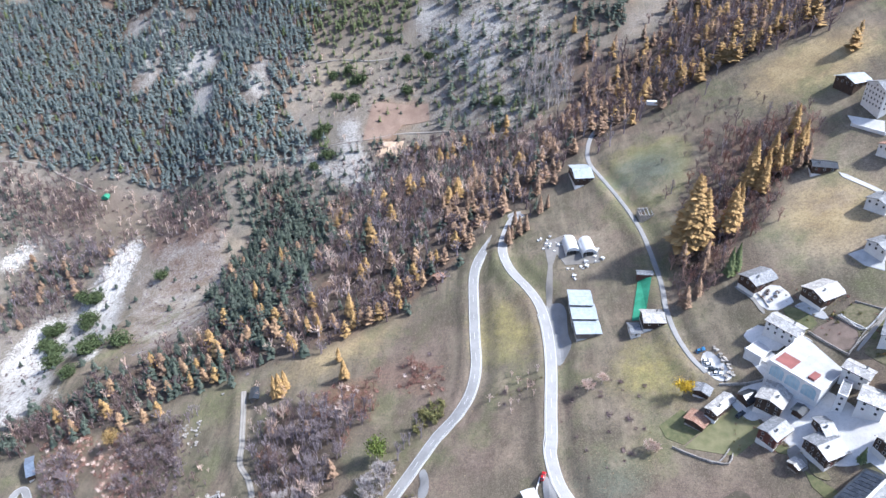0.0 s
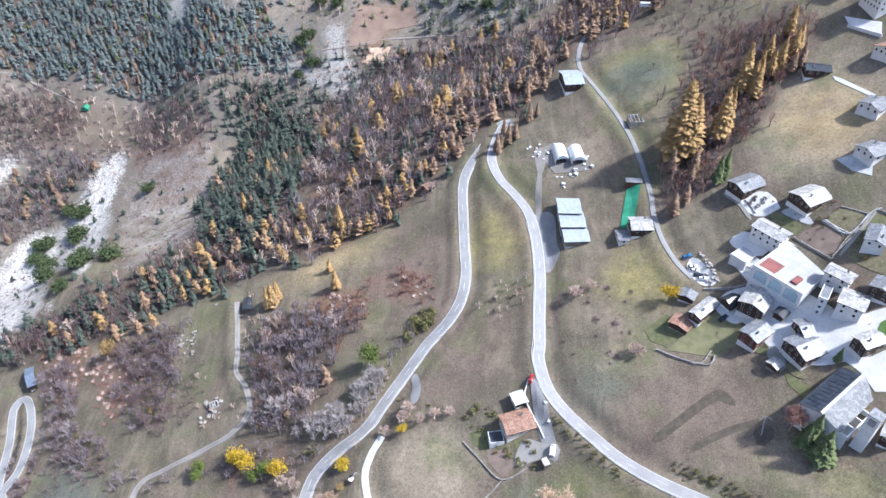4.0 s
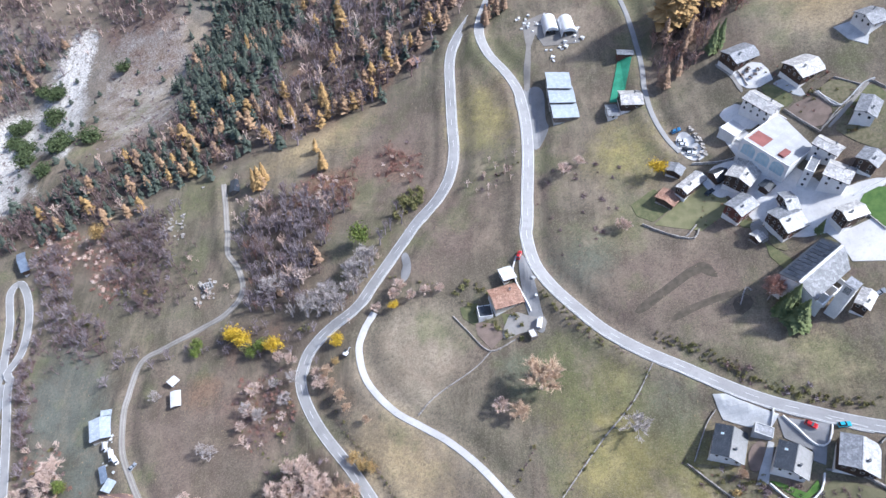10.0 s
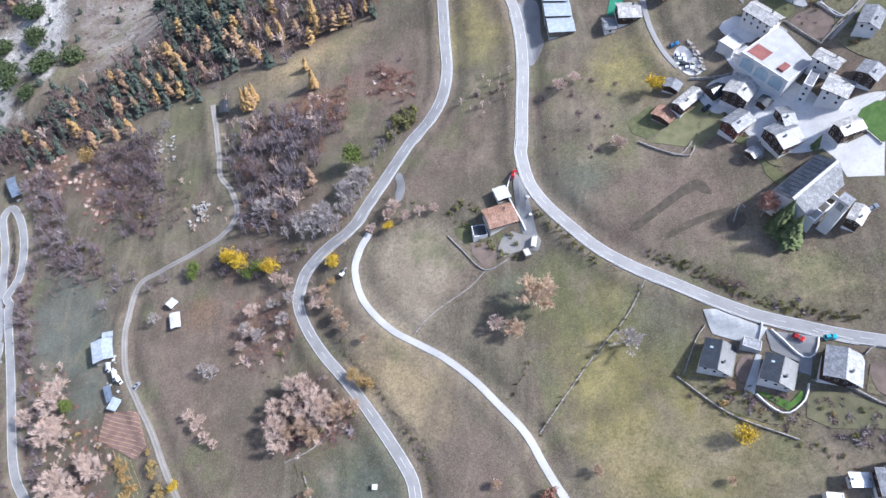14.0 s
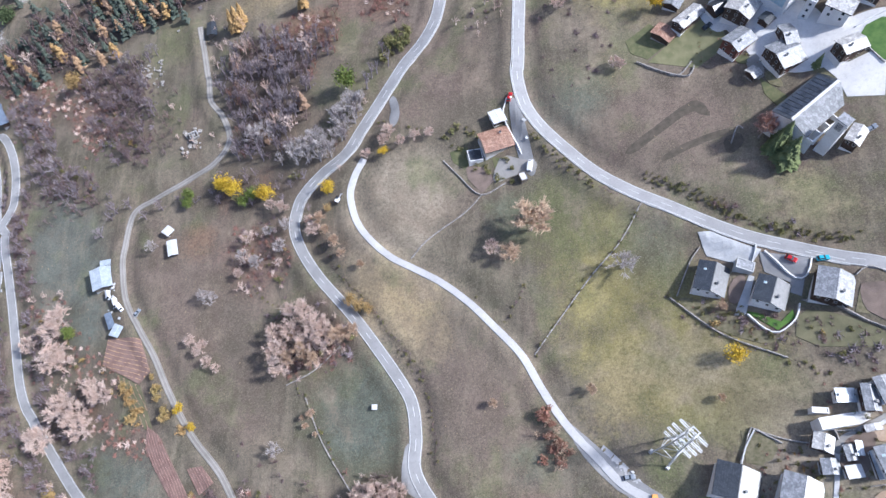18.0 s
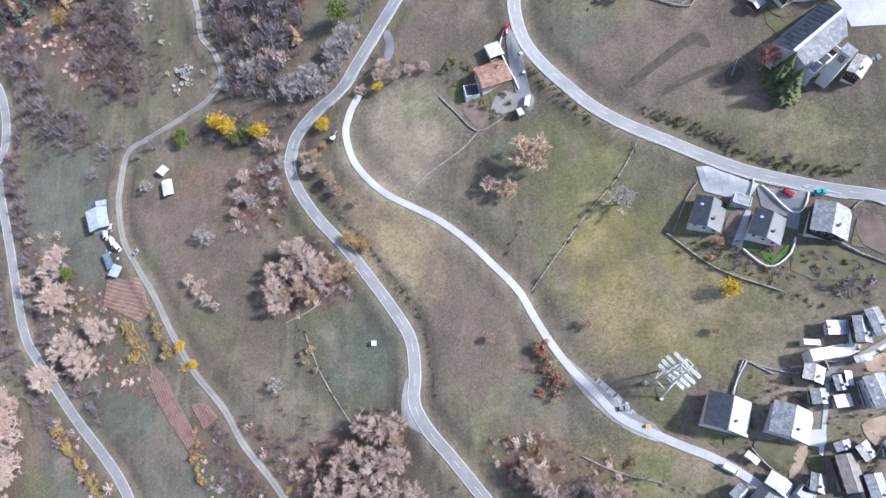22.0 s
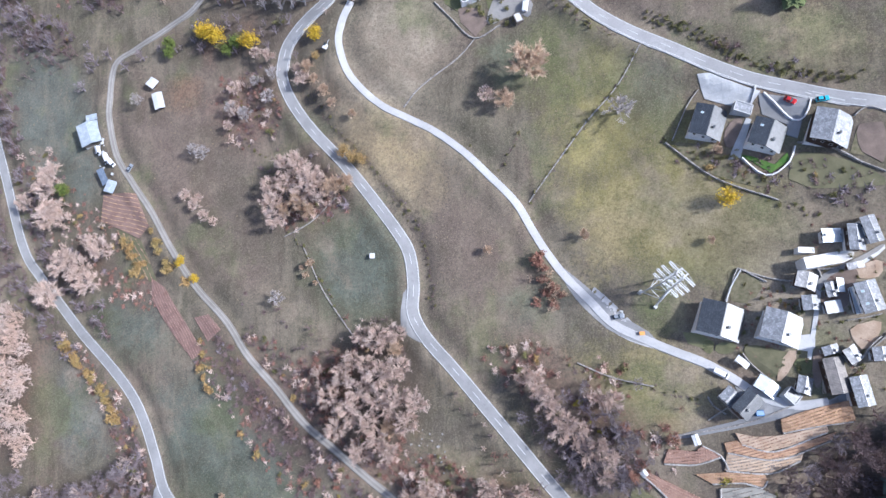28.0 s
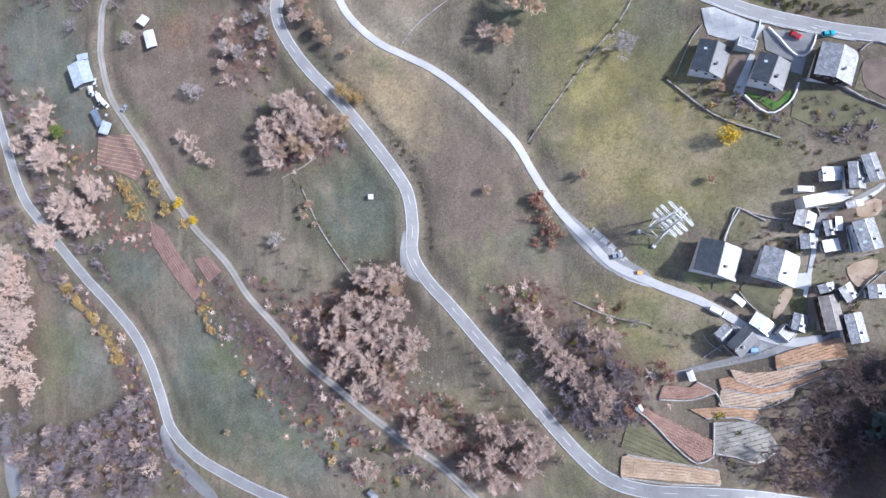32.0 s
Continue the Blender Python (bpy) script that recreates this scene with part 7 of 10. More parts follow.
wood("bare_wood", scatter(SOUTH_WEST, 5.2, 0.85), BARES_NEAR, 6, 10, TWIG_GREY, "grey leafless wood beside the valley road", "bare wood")
wood("bare_wood", scatter(SOUTH_WEST, 11, 0.6), BARES_NEAR, 7, 10, TWIG_PINK, "pinkish leafless trees beside the valley road", "bare wood")
wood("scrub", scatter(TRACK_SCRUB, 4.5, 0.8), TUFTS, 2.0, 4.0, TWIG_BROWN, "dark brown scrub below the track", "scrub")
wood("scrub", np.vstack([scatter(SLOPE_GROVE, 5, 0.6), scatter(WEST_GROVE, 5, 0.7)]), TUFTS, 1.5, 3, TWIG_GREY, "low grey undergrowth beneath the trees", "scrub")


def along(points, gap, spread):
    line = spline(points, gap)
    line = line + rng.normal(0, spread, line.shape)
    for hw, way_ in LINES.values():
        line = line[np.min(np.hypot(line[:, None, 0] - way_[None, :, 0], line[:, None, 1] - way_[None, :, 1]), 1) > hw + 1.3]
    return line


# hedges, field edges and single bushes
HEDGES = [[(80, 141.6), (71.5, 128), (60.3, 116.8), (49, 103.4), (37.3, 89.1)], [(35.2, 116.4), (25.9, 103.3), (21.6, 104.8), (15.3, 114.6)], [(13.9, 246.9), (24.4, 246.6), (34.9, 249.8)], [(-53, 150.5), (-45.6, 138.9), (-34.5, 124.6), (-24, 110.6), (-14.2, 95.7), (-9.5, 84.5)],
          [(-15.1, 98.8), (-6.3, 83.8), (-2.5, 65), (-2, 51.2)], [(51.4, 163.6), (63.5, 151.9), (77.2, 143.9), (90.2, 135.5)], [(-66.2, 92.9), (-57.1, 81.6), (-48.6, 66), (-41.5, 53.3), (-35.7, 43.3)], [(-43.7, 201.2), (-27.2, 203.8), (-5.6, 195.9)], [(-78.6, 144.6), (-91.6, 157.7), (-96.1, 147.5), (-86.1, 135.5), (-68.2, 122.7)],
          [(48.8, 24.6), (56.5, 19.9), (75.3, 14.6), (89.5, 9.7)], [(85, 104), (99.3, 87.5), (115.3, 76.5), (129, 68.4)]]
wood("hedge", np.vstack([along(h, 1.2, 0.6) for h in HEDGES]), TUFTS, 0.35, 0.9, TWIG_BROWN, "low brown hedges along the field edges", "hedge")
wood("hedge", np.vstack([along(h, 3.5, 0.7) for h in HEDGES]), LEAFBUSH, 0.4, 1.0, SHRUB_OLIVE, "low olive shrubs along the field edges", "hedge")
wood("shrubs", np.vstack([along([(82.3, 152.5), (100.7, 140.3), (113.7, 128.1), (131.4, 119), (144.9, 113.8)], 0.55, 1.0), along([(40.9, 185), (46.5, 172.9), (61.7, 156)], 1.2, 0.8)]), LEAFBUSH, 0.4, 1.1, SHRUB_OLIVE, "olive shrubs on the road bank", "shrubs")
wood("shrubs", np.vstack([along([(-185.3, 54.5), (-171.5, 40.9), (-158.1, 27.8), (-150.6, 14.2)], 2.2, 1.2), along([(-132.2, 99.7), (-123.1, 82.5), (-112.7, 73.4)], 3, 1.0), along([(-149.5, 96.8), (-141.9, 85.1), (-138.7, 77.9)], 2.5, 1.5), along([(-107.3, 42), (-103.4, 26.7)], 3, 1.5), along([(-63, 19.2), (-56.8, 9.3)], 5, 1)]), LEAFBUSH, 1.5, 3.5, LEAF_ORANGE, "orange autumn shrubs along the roads", "shrubs")
wood("shrubs", np.vstack([scatter([(37.1, 67.9), (42.2, 66.1), (48.6, 54.4), (48, 44.8), (40.1, 48.8), (37.7, 60.1)], 2.6, 0.7), scatter([(-53.2, -2.6), (-41.2, -16.8), (-34.3, -28.2), (-43.9, -25.8), (-55.8, -7.1)], 4, 0.6)]), LEAFBUSH, 1.5, 3, LEAF_RED, "rust-brown shrubs beside the lane", "shrubs")
wood("scrub", np.vstack([scatter([(42, 244.3), (60.1, 251), (82.7, 232.1), (75.2, 203), (53.5, 192.2), (42.4, 203.4)], 7, 0.55), scatter([(-36.1, 291), (-17.9, 288.1), (-13.1, 263.5), (-29.3, 268.4)], 5, 0.5), scatter([(-94.6, 158.2), (-69.7, 169.8), (-61.9, 141.9), (-70.9, 123.1), (-89.6, 141.2)], 7, 0.6),
     scatter([(16.2, 253.5), (29.4, 251.8), (28.9, 238.9), (15.9, 242.3)], 4, 0.7), scatter([(106.5, 94.6), (147.1, 78.3), (146.3, 67.3), (124.5, 73.2), (107.5, 86.3)], 6, 0.5), scatter([(18.4, 35.7), (47.6, 37.4), (56.5, 19.9), (26, 17.8)], 11, 0.4),
     scatter([(97.7, -18.8), (115.6, -18.2), (113.8, -29.4), (99.6, -40.5), (93.4, -29.2)], 5, 0.6), scatter([(-94, 66), (-76, 29.8), (-57.6, 28.5), (-67.2, 55.9), (-83, 70)], 6, 0.6), scatter([(-97.5, 159.4), (-72.1, 153.8), (-67.8, 130.9), (-92.7, 138.1)], 6, 0.7)]), TUFTS, 1.0, 2.6, TWIG_BROWN, "low brown scrub on the meadows", "scrub")
wood("pine_bushes", np.vstack([scatter([(-370.5, 403.8), (-326.2, 442.7), (-285.2, 480.4), (-242, 354.3), (-267.4, 329.5), (-276, 305.9)], 13, 0.45), scatter([(-279.7, 471.5), (-159, 467.4), (-157.2, 351.3), (-203, 341.8), (-234.5, 339.4)], 17, 0.4), scatter([(-145.1, 623.1), (-92.5, 614.9), (-42.8, 627.5), (-39.7, 573.4), (-117.4, 569.5)], 15, 0.5)]), PINE, 3, 6, NEEDLE, "low dark pines on the eroded slope", "pine bushes", 1.5)
wood("scrub", scatter([(-234.5, 339.4), (-264.4, 457.1), (-159, 467.4), (-141.4, 404.5), (-182.9, 343.2), (-214.7, 323.3)], 8, 0.5), TUFTS, 1, 2.2, TWIG_BROWN, "low brown scrub on the eroded slope", "scrub")
wood("bare_wood", np.vstack([scatter([(-430.5, 560.3), (-405.4, 571), (-361.2, 550.3), (-314.9, 521.6), (-359.5, 497.2), (-408.6, 498.9)], 4.6, 0.8), scatter([(-290.7, 545.7), (-205.6, 510), (-193.5, 473.9), (-278.9, 501.7)], 5, 0.75), scatter([(-398.3, 469.1), (-343.7, 496.3), (-289.7, 503.1), (-335.5, 453.5), (-379.9, 423.6)], 5.5, 0.85)]), BARES_FAR, 6, 10, TWIG_BROWN, "brown leafless wood below the far firs", "bare wood")
wood("fir_wood", np.vstack([scatter([(-451.8, 558.9), (-400.2, 555.9), (-351.7, 523.2), (-382.3, 505.6), (-431.7, 503.5)], 7, 0.6), scatter([(-268.8, 543), (-209.3, 528.3), (-131.6, 528.2), (-136.4, 496.3), (-190.6, 482.7), (-241.9, 506.4)], 6.5, 0.7), scatter([(-130.9, 523.4), (-60.2, 480.8), (-43.3, 398.7), (-100.9, 453.4), (-126.4, 493.2)], 8, 0.6), scatter([(-105.3, 641.2), (-31.9, 609.7), (-39.7, 573.4), (-79.3, 581.7)], 10, 0.5)]), FIR, 6, 10, NEEDLE, "firs below the far track", "fir wood", 1.3)
wood("scrub", np.vstack([scatter([(-228.3, 207.4), (-184.1, 210.6), (-172.8, 189.8), (-200.8, 189), (-209, 178.2)], 5, 0.6), scatter([(-176.3, 272.3), (-141.3, 259.1), (-129.3, 225.7), (-144.3, 215.9), (-166.6, 226.8)], 5, 0.7), scatter([(-240.1, 196.4), (-226.3, 200.5), (-213.3, 166.9), (-213.2, 131.8), (-226.6, 151.1)], 4.5, 0.7), scatter([(-222.9, 115.7), (-215.9, 102.9), (-192.1, 71.8), (-202.4, 70.1), (-222.3, 77.7)], 4.5, 0.7),
     scatter([(-94.1, 61), (-52.5, 28.1), (-33.5, -5.6), (-19.8, -19.5), (-34, -19.2), (-63.1, 9.7), (-89.3, 35.6)], 4.6, 0.75), scatter([(-72.4, 61.4), (-51.9, 47.2), (-42.1, 36.8), (-50, 27.9), (-67.8, 38.9)], 5, 0.7), scatter([(-3.7, 37.8), (17.1, 9.8), (36.6, -16.4), (43.9, -28.8), (36, -28.7), (16.5, -3.1), (0, 17.4)], 5, 0.5)]), BARES_FAR, 2.5, 5.5, TWIG_BROWN, "brown leafless scrub below the roads", "scrub")
wood("scrub", np.vstack([scatter([(-125.4, 290.8), (-109.5, 282.1), (-106.6, 256.6), (-113.3, 245.5), (-124.3, 261.7)], 5, 0.5), scatter([(-151.3, 254.8), (-104.1, 207.4), (-130.7, 213.2)], 5, 0.5), scatter([(-95, 161.1), (-66.7, 167.8), (-59.1, 126.1), (-75.8, 118.8), (-91.8, 136.4)], 8, 0.5), scatter([(-70.9, 123.1), (-47.1, 124.1), (-38.5, 108.3), (-52.9, 100.9), (-69.2, 108.1)], 5, 0.5), scatter([(10.8, 258.7), (32.1, 253.9), (30, 234), (13.2, 238.6)], 4, 0.6)]), BARES_FAR, 2.5, 5.0, TWIG_PINK, "pinkish leafless scrub on the slope", "scrub")
wood("scrub", np.vstack([scatter([(-234.5, 339.4), (-264.4, 457.1), (-159, 467.4), (-141.4, 404.5), (-182.9, 343.2), (-214.7, 323.3)], 6, 0.6), scatter([(-425.2, 545.5), (-345.4, 536.9), (-203.8, 501.1), (-198.4, 474.5), (-303.3, 480.6), (-407, 494.5)], 6, 0.6), scatter([(-176.3, 626), (-53.1, 631), (-43, 548.6), (-113.1, 536.8), (-138.4, 575.2)], 8, 0.5)]), TUFTS, 0.9, 2.0, TWIG_GREY, "low grey scrub on the far stony slope", "scrub")
# dense undergrowth below and between the trees
RED_ZONES = ([(-53, 6.8), (-19.1, -1.6), (-5.7, -11), (3.4, -6.9), (15.8, -20.1), (35.4, -39), (10.5, -41.4), (-2.2, -32.9), (-19.8, -19.5), (-43.4, -9.8)], [(-62.5, 38.5), (-42.1, 36.8), (-32.9, 12.7), (-50.5, 6.7), (-65.5, 24.2)], [(17.3, 35.9), (27.0, 37.1), (42.3, 32.6), (44.8, 23.9), (38.2, 14.9), (26.0, 17.8), (20.1, 26.9)], [(48.5, 18.4), (62.8, 27.7), (68.1, 19.1), (61.9, 11.4)], [(64.4, -9.0), (72.6, 0.7), (83.7, 2.1), (82.9, -9.7), (69.5, -17.2)], [(-71.3, 109), (-34.2, 111.8), (-37.3, 95.5), (-55.5, 91.2), (-66.2, 92.9)],
             [(-85.7, 277.3), (-47.5, 270), (-52.5, 251.3), (-76.9, 250.7)], [(-35.7, 280.1), (-11.8, 273), (-13, 255.5), (-35.1, 263.3)], [(-265.5, 295.6), (-215.2, 277.8), (-222.1, 240.4), (-242.8, 259.4)], [(-222.5, 275.9), (-190.9, 271.8), (-168, 233.8), (-187.4, 224.6)], [(-33.1, 8.1), (-1.1, -6.7), (2.8, -19.9), (-19.7, -15)], [(-161.2, 90.3), (-123.1, 69.3), (-135.7, 62.9), (-165, 79.9)])
wood("undergrowth", np.vstack([scatter(z_, 2.5, 0.65) for z_ in RED_ZONES]), TUFTS, 1.0, 2.7, TWIG_RED, "reddish-brown undergrowth beneath the trees", "undergrowth")
wood("undergrowth", np.vstack([scatter(z_, 4.0, 0.55) for z_ in RED_ZONES]), TUFTS, 1.2, 3.2, TWIG_PINK, "pale twiggy undergrowth beneath the trees", "undergrowth")
BROWN_ZONES = ([(-102.7, 51.7), (-86.2, 45.3), (-63, 19.2), (-33.7, -10.1), (-6.5, -28.5), (10.4, -43.5), (-2.6, -41.6), (-34.1, -21.5), (-58.2, -2.4), (-86.9, 20.7), (-100.2, 38.9)], BARE_ROAD, [(-155, 25), (-139.4, 18.8), (-129.4, -2.2), (-125.1, -27.6), (-107.5, -47), (-200.8, -48.2), (-187.4, -18.9), (-152.7, -11.9)], [(-261.9, 242.4), (-230.3, 214.5), (-236.1, 195.6), (-226.6, 151.1), (-213.2, 131.8), (-227.1, 133.6)],
               [(94.4, -17.8), (112.1, -29.4), (116.4, -41.1), (96, -42.4)], [(-78.4, 119.3), (-64.9, 126.3), (-43.0, 118.0), (-32.3, 98.7), (-42.3, 93.5), (-66.0, 96.9)], [(-157.2, 351.3), (-141.4, 404.5), (-117.4, 446.7), (-88.7, 392.2), (-118.6, 320), (-127.6, 298.9)], [(85.9, 101.2), (105, 97), (125.5, 84.7), (121.6, 77.5), (102.7, 89.3)], SCRUB_WEST, VALLEY_WOOD, [(87.5, 145.6), (100.2, 136.9), (113.2, 125.4), (130.8, 116.5), (131.6, 119.6), (113.8, 128.6), (100.9, 141.4)], [(122.8, 91.2), (147.1, 78.3), (146.3, 67.3), (127.7, 74.5)])
wood("undergrowth", np.vstack([scatter(z_, 2.6, 0.65) for z_ in BROWN_ZONES]), TUFTS, 0.9, 2.6, TWIG_BROWN, "dark brown undergrowth along the tracks", "undergrowth")
wood("undergrowth", np.vstack([scatter(z_, 4.2, 0.5) for z_ in BROWN_ZONES]), TUFTS, 1.2, 3.4, TWIG_GREY, "grey twiggy undergrowth along the tracks", "undergrowth")
wood("shrubs", np.vstack([scatter(z_, 8, 0.5) for z_ in BROWN_ZONES + RED_ZONES[:4]]), LEAFLOW, 0.9, 2.4, SHRUB_OLIVE, "olive shrubs among the undergrowth", "shrubs")
wood("shrubs", np.vstack([scatter(z_, 22, 0.5) for z_ in BROWN_ZONES + RED_ZONES[:4]]), LEAFLOW, 1.2, 2.6, LEAF_ORANGE, "rusty orange bushes among the undergrowth", "shrubs")
wood("shrubs", np.vstack([scatter([(44.6, 20.8), (61.4, 3.2), (62.5, -9), (47.6, 1.9)], 7, 0.6), scatter([(-46, -14.4), (-31.9, -26), (-34.4, -30.5), (-51.1, -18.8)], 5, 0.6), scatter([(82.9, -9.7), (94.7, -14), (97.7, -18.8), (84.2, -15.6)], 4, 0.6)]), LEAFLOW, 1.4, 2.8, foliage("yellow_green_leaves", (0.24, 0.20, 0.03), (0.38, 0.33, 0.06), (0.30, 0.25, 0.05)), "yellow-green bushes among the undergrowth", "shrubs")
MORE = RED_ZONES[:4] + ([(-31.5, 54.6), (-17.2, 48.4), (-53.2, -4.9), (-63, 19.2)], [(-60.5, 196.3), (-38.5, 209.3), (-27.9, 222.6), (-32.4, 195.8), (-48.3, 184.6)], [(4.4, 17.1), (16.9, 5.5), (36.4, -20.5), (45.5, -34.9), (35.5, -36.9), (16.2, -11.6)])
wood("scrub", np.vstack([scatter(z_, 6.0, 0.55) for z_ in MORE]), BARES_FAR, 2.5, 5.0, TWIG_PINK, "pale leafless bushes among the undergrowth", "scrub")
wood("scrub", np.vstack([scatter(z_, 6.0, 0.5) for z_ in MORE]), BARES_FAR, 2.2, 4.4, TWIG_RED, "reddish leafless bushes among the undergrowth", "scrub")
LANE_BUSH = [(36, 68), (42.2, 67.2), (49, 54.4), (48.7, 43.6), (40.4, 47.7), (36.6, 59.1)]
wood("scrub", scatter(LANE_BUSH, 2.6, 0.85), BARES, 2.5, 4.5, TWIG_TAN, "tan twiggy bushes beside the lane", "scrub")
wood("scrub", np.vstack([scatter([(18.5, 37.9), (47.5, 35.3), (54.8, 24.2), (32.2, 17.4)], 9, 0.5), scatter([(63.7, 11.2), (84.3, 10), (88.8, -0.1), (68.8, -1.2)], 4.5, 0.5), scatter([(-52.2, 37.7), (-37.2, 34), (-38, 8.4), (-53, 9.1)], 4, 0.6), scatter([(-1, -4.5), (15.8, -20.1), (13.3, -28.7), (-6, -17.6)], 5, 0.5)]), BARES, 3, 5.5, TWIG_RED, "reddish leafless bushes on the slope", "scrub")
wood("shrubs", np.vstack([along([(4.7, 190.4), (12.3, 192), (17.2, 186.7)], 1.4, 1.0), along([(7.7, 185), (13.4, 179.7), (18.1, 171.9)], 1.6, 0.8), along([(21.3, 171.3), (27.5, 164.6), (34.4, 162.5)], 1.5, 0.8), along([(30.2, 174.4), (33.5, 168.4)], 1.5, 0.6), scatter([(113.4, 99), (109.2, 90.7), (102, 92.9), (101.1, 97.2)], 3.5, 0.6)]), LEAFLOW, 0.7, 2.0, SHRUB_OLIVE, "garden shrubs round the houses", "shrubs")
YARDS = ([(102, 52.5), (119.8, 47.2), (123.5, 29.8), (117.9, 15.3), (105.2, 16.3), (100.8, 28.3)], [(127.6, 72.6), (146.4, 69.2), (142.2, 6.1), (132.3, 6.7), (124, 14.7)], [(97.4, 220.5), (111, 223.3), (120.8, 205.4), (133.1, 185), (117.9, 187.4), (103.2, 197.8)], [(140.2, 269.1), (161.9, 253.2), (170, 237.1), (162.1, 228.9), (142.5, 243.6)], [(101.8, 101.2), (109.4, 95.7), (119.7, 82.3), (142.3, 82.5), (140.6, 75.6), (112.7, 79.6), (90.7, 98.9)])
wood("shrubs", np.vstack([scatter(z_, 4.2, 0.5) for z_ in YARDS]), LEAFLOW, 0.5, 1.3, SHRUB_OLIVE, "low garden shrubs between the houses", "shrubs")
wood("undergrowth", np.vstack([scatter(z_, 3.2, 0.5) for z_ in YARDS]), TUFTS, 0.5, 1.4, TWIG_RED, "withered garden stems between the houses", "undergrowth")
BRUSH = [[(-95.7, 57.5), (-75.5, 44.5), (-52.5, 28.1), (-32.0, 40.6), (-42.8, 13.3), (-38.3, -0.8), (-15.0, -15.1), (-1.0, -26.4), (-1.9, -46.2), (-20.5, -36.2), (-43.6, -15.5), (-63.0, 7.3), (-81.0, 30.1)],
         [(-108.4, 52.3), (-94.8, 31.1), (-84.2, 18.1), (-68.5, -2.0), (-53.5, -16.4), (-34.4, -31.6), (-16.2, -43.8), (-34.9, -43.9), (-53.8, -28.0), (-73.8, -8.9), (-89.8, 11.1), (-108.8, 37.1)],
         [(-101.6, 163.9), (-78.0, 168.6), (-66.7, 145.4), (-70.8, 133.8), (-88.0, 136.7)],
         [(-178.5, 62.2), (-157.5, 35.7), (-142.5, 24.2), (-130.7, -2.2), (-129.5, -27.5), (-155.3, -42.6), (-177.6, -27.0), (-152.6, -11.8), (-150.6, 14.2), (-171.3, 36.8)],
         [(-212.7, 149.9), (-194.4, 149.7), (-179.8, 126.4), (-157.0, 106.4), (-143.0, 93.8), (-182.4, 98.5), (-206.5, 116.1)]]
wood("undergrowth", np.vstack([scatter(z_, 3.0, 0.6) for z_ in BRUSH]), TUFTS, 0.9, 2.4, TWIG_RED, "rusty brush along the track and the road", "undergrowth")
wood("undergrowth", np.vstack([scatter(z_, 4.0, 0.6) for z_ in BRUSH]), TUFTS, 0.9, 2.6, TWIG_BROWN, "dark brown brush along the track and the road", "undergrowth")
wood("undergrowth", np.vstack([scatter(z_, 5.0, 0.55) for z_ in BRUSH]), TUFTS, 1.0, 2.8, TWIG_PINK, "pale brush along the track and the road", "undergrowth")
wood("scrub", np.vstack([scatter(z_, 9.0, 0.6) for z_ in BRUSH]), BARES, 3.5, 6.5, TWIG_PINK, "pale leafless bushes along the track and the road", "scrub")
wood("shrubs", np.vstack([scatter(z_, 13.0, 0.6) for z_ in BRUSH]), LEAFLOW, 1.2, 2.8, LEAF_ORANGE, "orange-brown bushes along the track and the road", "shrubs")
wood("shrubs", np.vstack([scatter(z_, 9.0, 0.5) for z_ in BRUSH]), LEAFLOW, 1.0, 2.4, SHRUB_OLIVE, "olive bushes along the track and the road", "shrubs")
VALLEY_LINE = LINES["lower"][1]
va = VALLEY_LINE[(VALLEY_LINE[:, 1] > 50) & (VALLEY_LINE[:, 1] < 215) & (VALLEY_LINE[:, 0] > -250)]
vb = np.vstack([va + rng.normal(0, 3.0, va.shape) + [k, 0.3 * k] for k in (-14, -9, 8, 12)])
vb = vb[np.min(np.hypot(vb[:, None, 0] - VALLEY_LINE[None, ::2, 0], vb[:, None, 1] - VALLEY_LINE[None, ::2, 1]), 1) > 4.5]
wood("bare_wood", vb[::3], BARES, 4, 8, TWIG_GREY, "grey leafless trees along the valley road", "bare wood")
wood("undergrowth", vb, TUFTS, 1.2, 3.0, TWIG_BROWN, "brown brush along the valley road", "undergrowth")
# tussocks and dead stems strewn over the meadows
MEADOWS = ([(-33, 145.6), (29.7, 90), (44.3, 50.6), (22.6, 35.3), (-7.5, 56.4), (-20, 97.3)], [(52.9, 140), (99.7, 122.8), (89.3, 98.4), (121.3, 71.8), (100.5, 55.7), (68.3, 56.2), (42.2, 85.9)], [(-155.4, 171.2), (-72.1, 153.8), (-72.3, 63.8), (-88.6, 60.4), (-122.9, 101), (-143.4, 130.6)], [(45, 252.8), (89.1, 227.2), (123, 183), (119, 147.7), (79.8, 149.2), (44, 189.4)], [(-70.7, 330.5), (-0.2, 320.3), (-0.3, 255.8), (-45.2, 226.7)], [(-228.3, 207.4), (-186.4, 204.7), (-172.8, 159.8), (-170.6, 125.7), (-204.1, 125)], [(4.8, 338.5), (37.3, 294.8), (32.3, 197.6), (-11.2, 206.5), (5.8, 255.7)])
wood("tussocks", np.vstack([scatter(z_, 5.0, 0.45) for z_ in MEADOWS]), TUFTS, 0.25, 0.7, foliage("dry_stems", (0.20, 0.15, 0.09), (0.36, 0.28, 0.17), (0.26, 0.2, 0.12)), "dry grass tussocks strewn over the meadows", "tussocks")
wood("scrub", scatter([(-370.5, 403.8), (-360.1, 419.3), (-345.1, 439.7), (-326.2, 442.7), (-311, 472.5), (-286.1, 483.1), (-286.3, 453.3), (-256.8, 374), (-259.1, 346.6), (-318.6, 406.2), (-271.9, 321.8), (-285.9, 308.5), (-297.2, 300.5)], 6, 0.55), TUFTS, 0.8, 2.2, TWIG_BROWN, "brown scrub on the white eroded scar", "scrub")
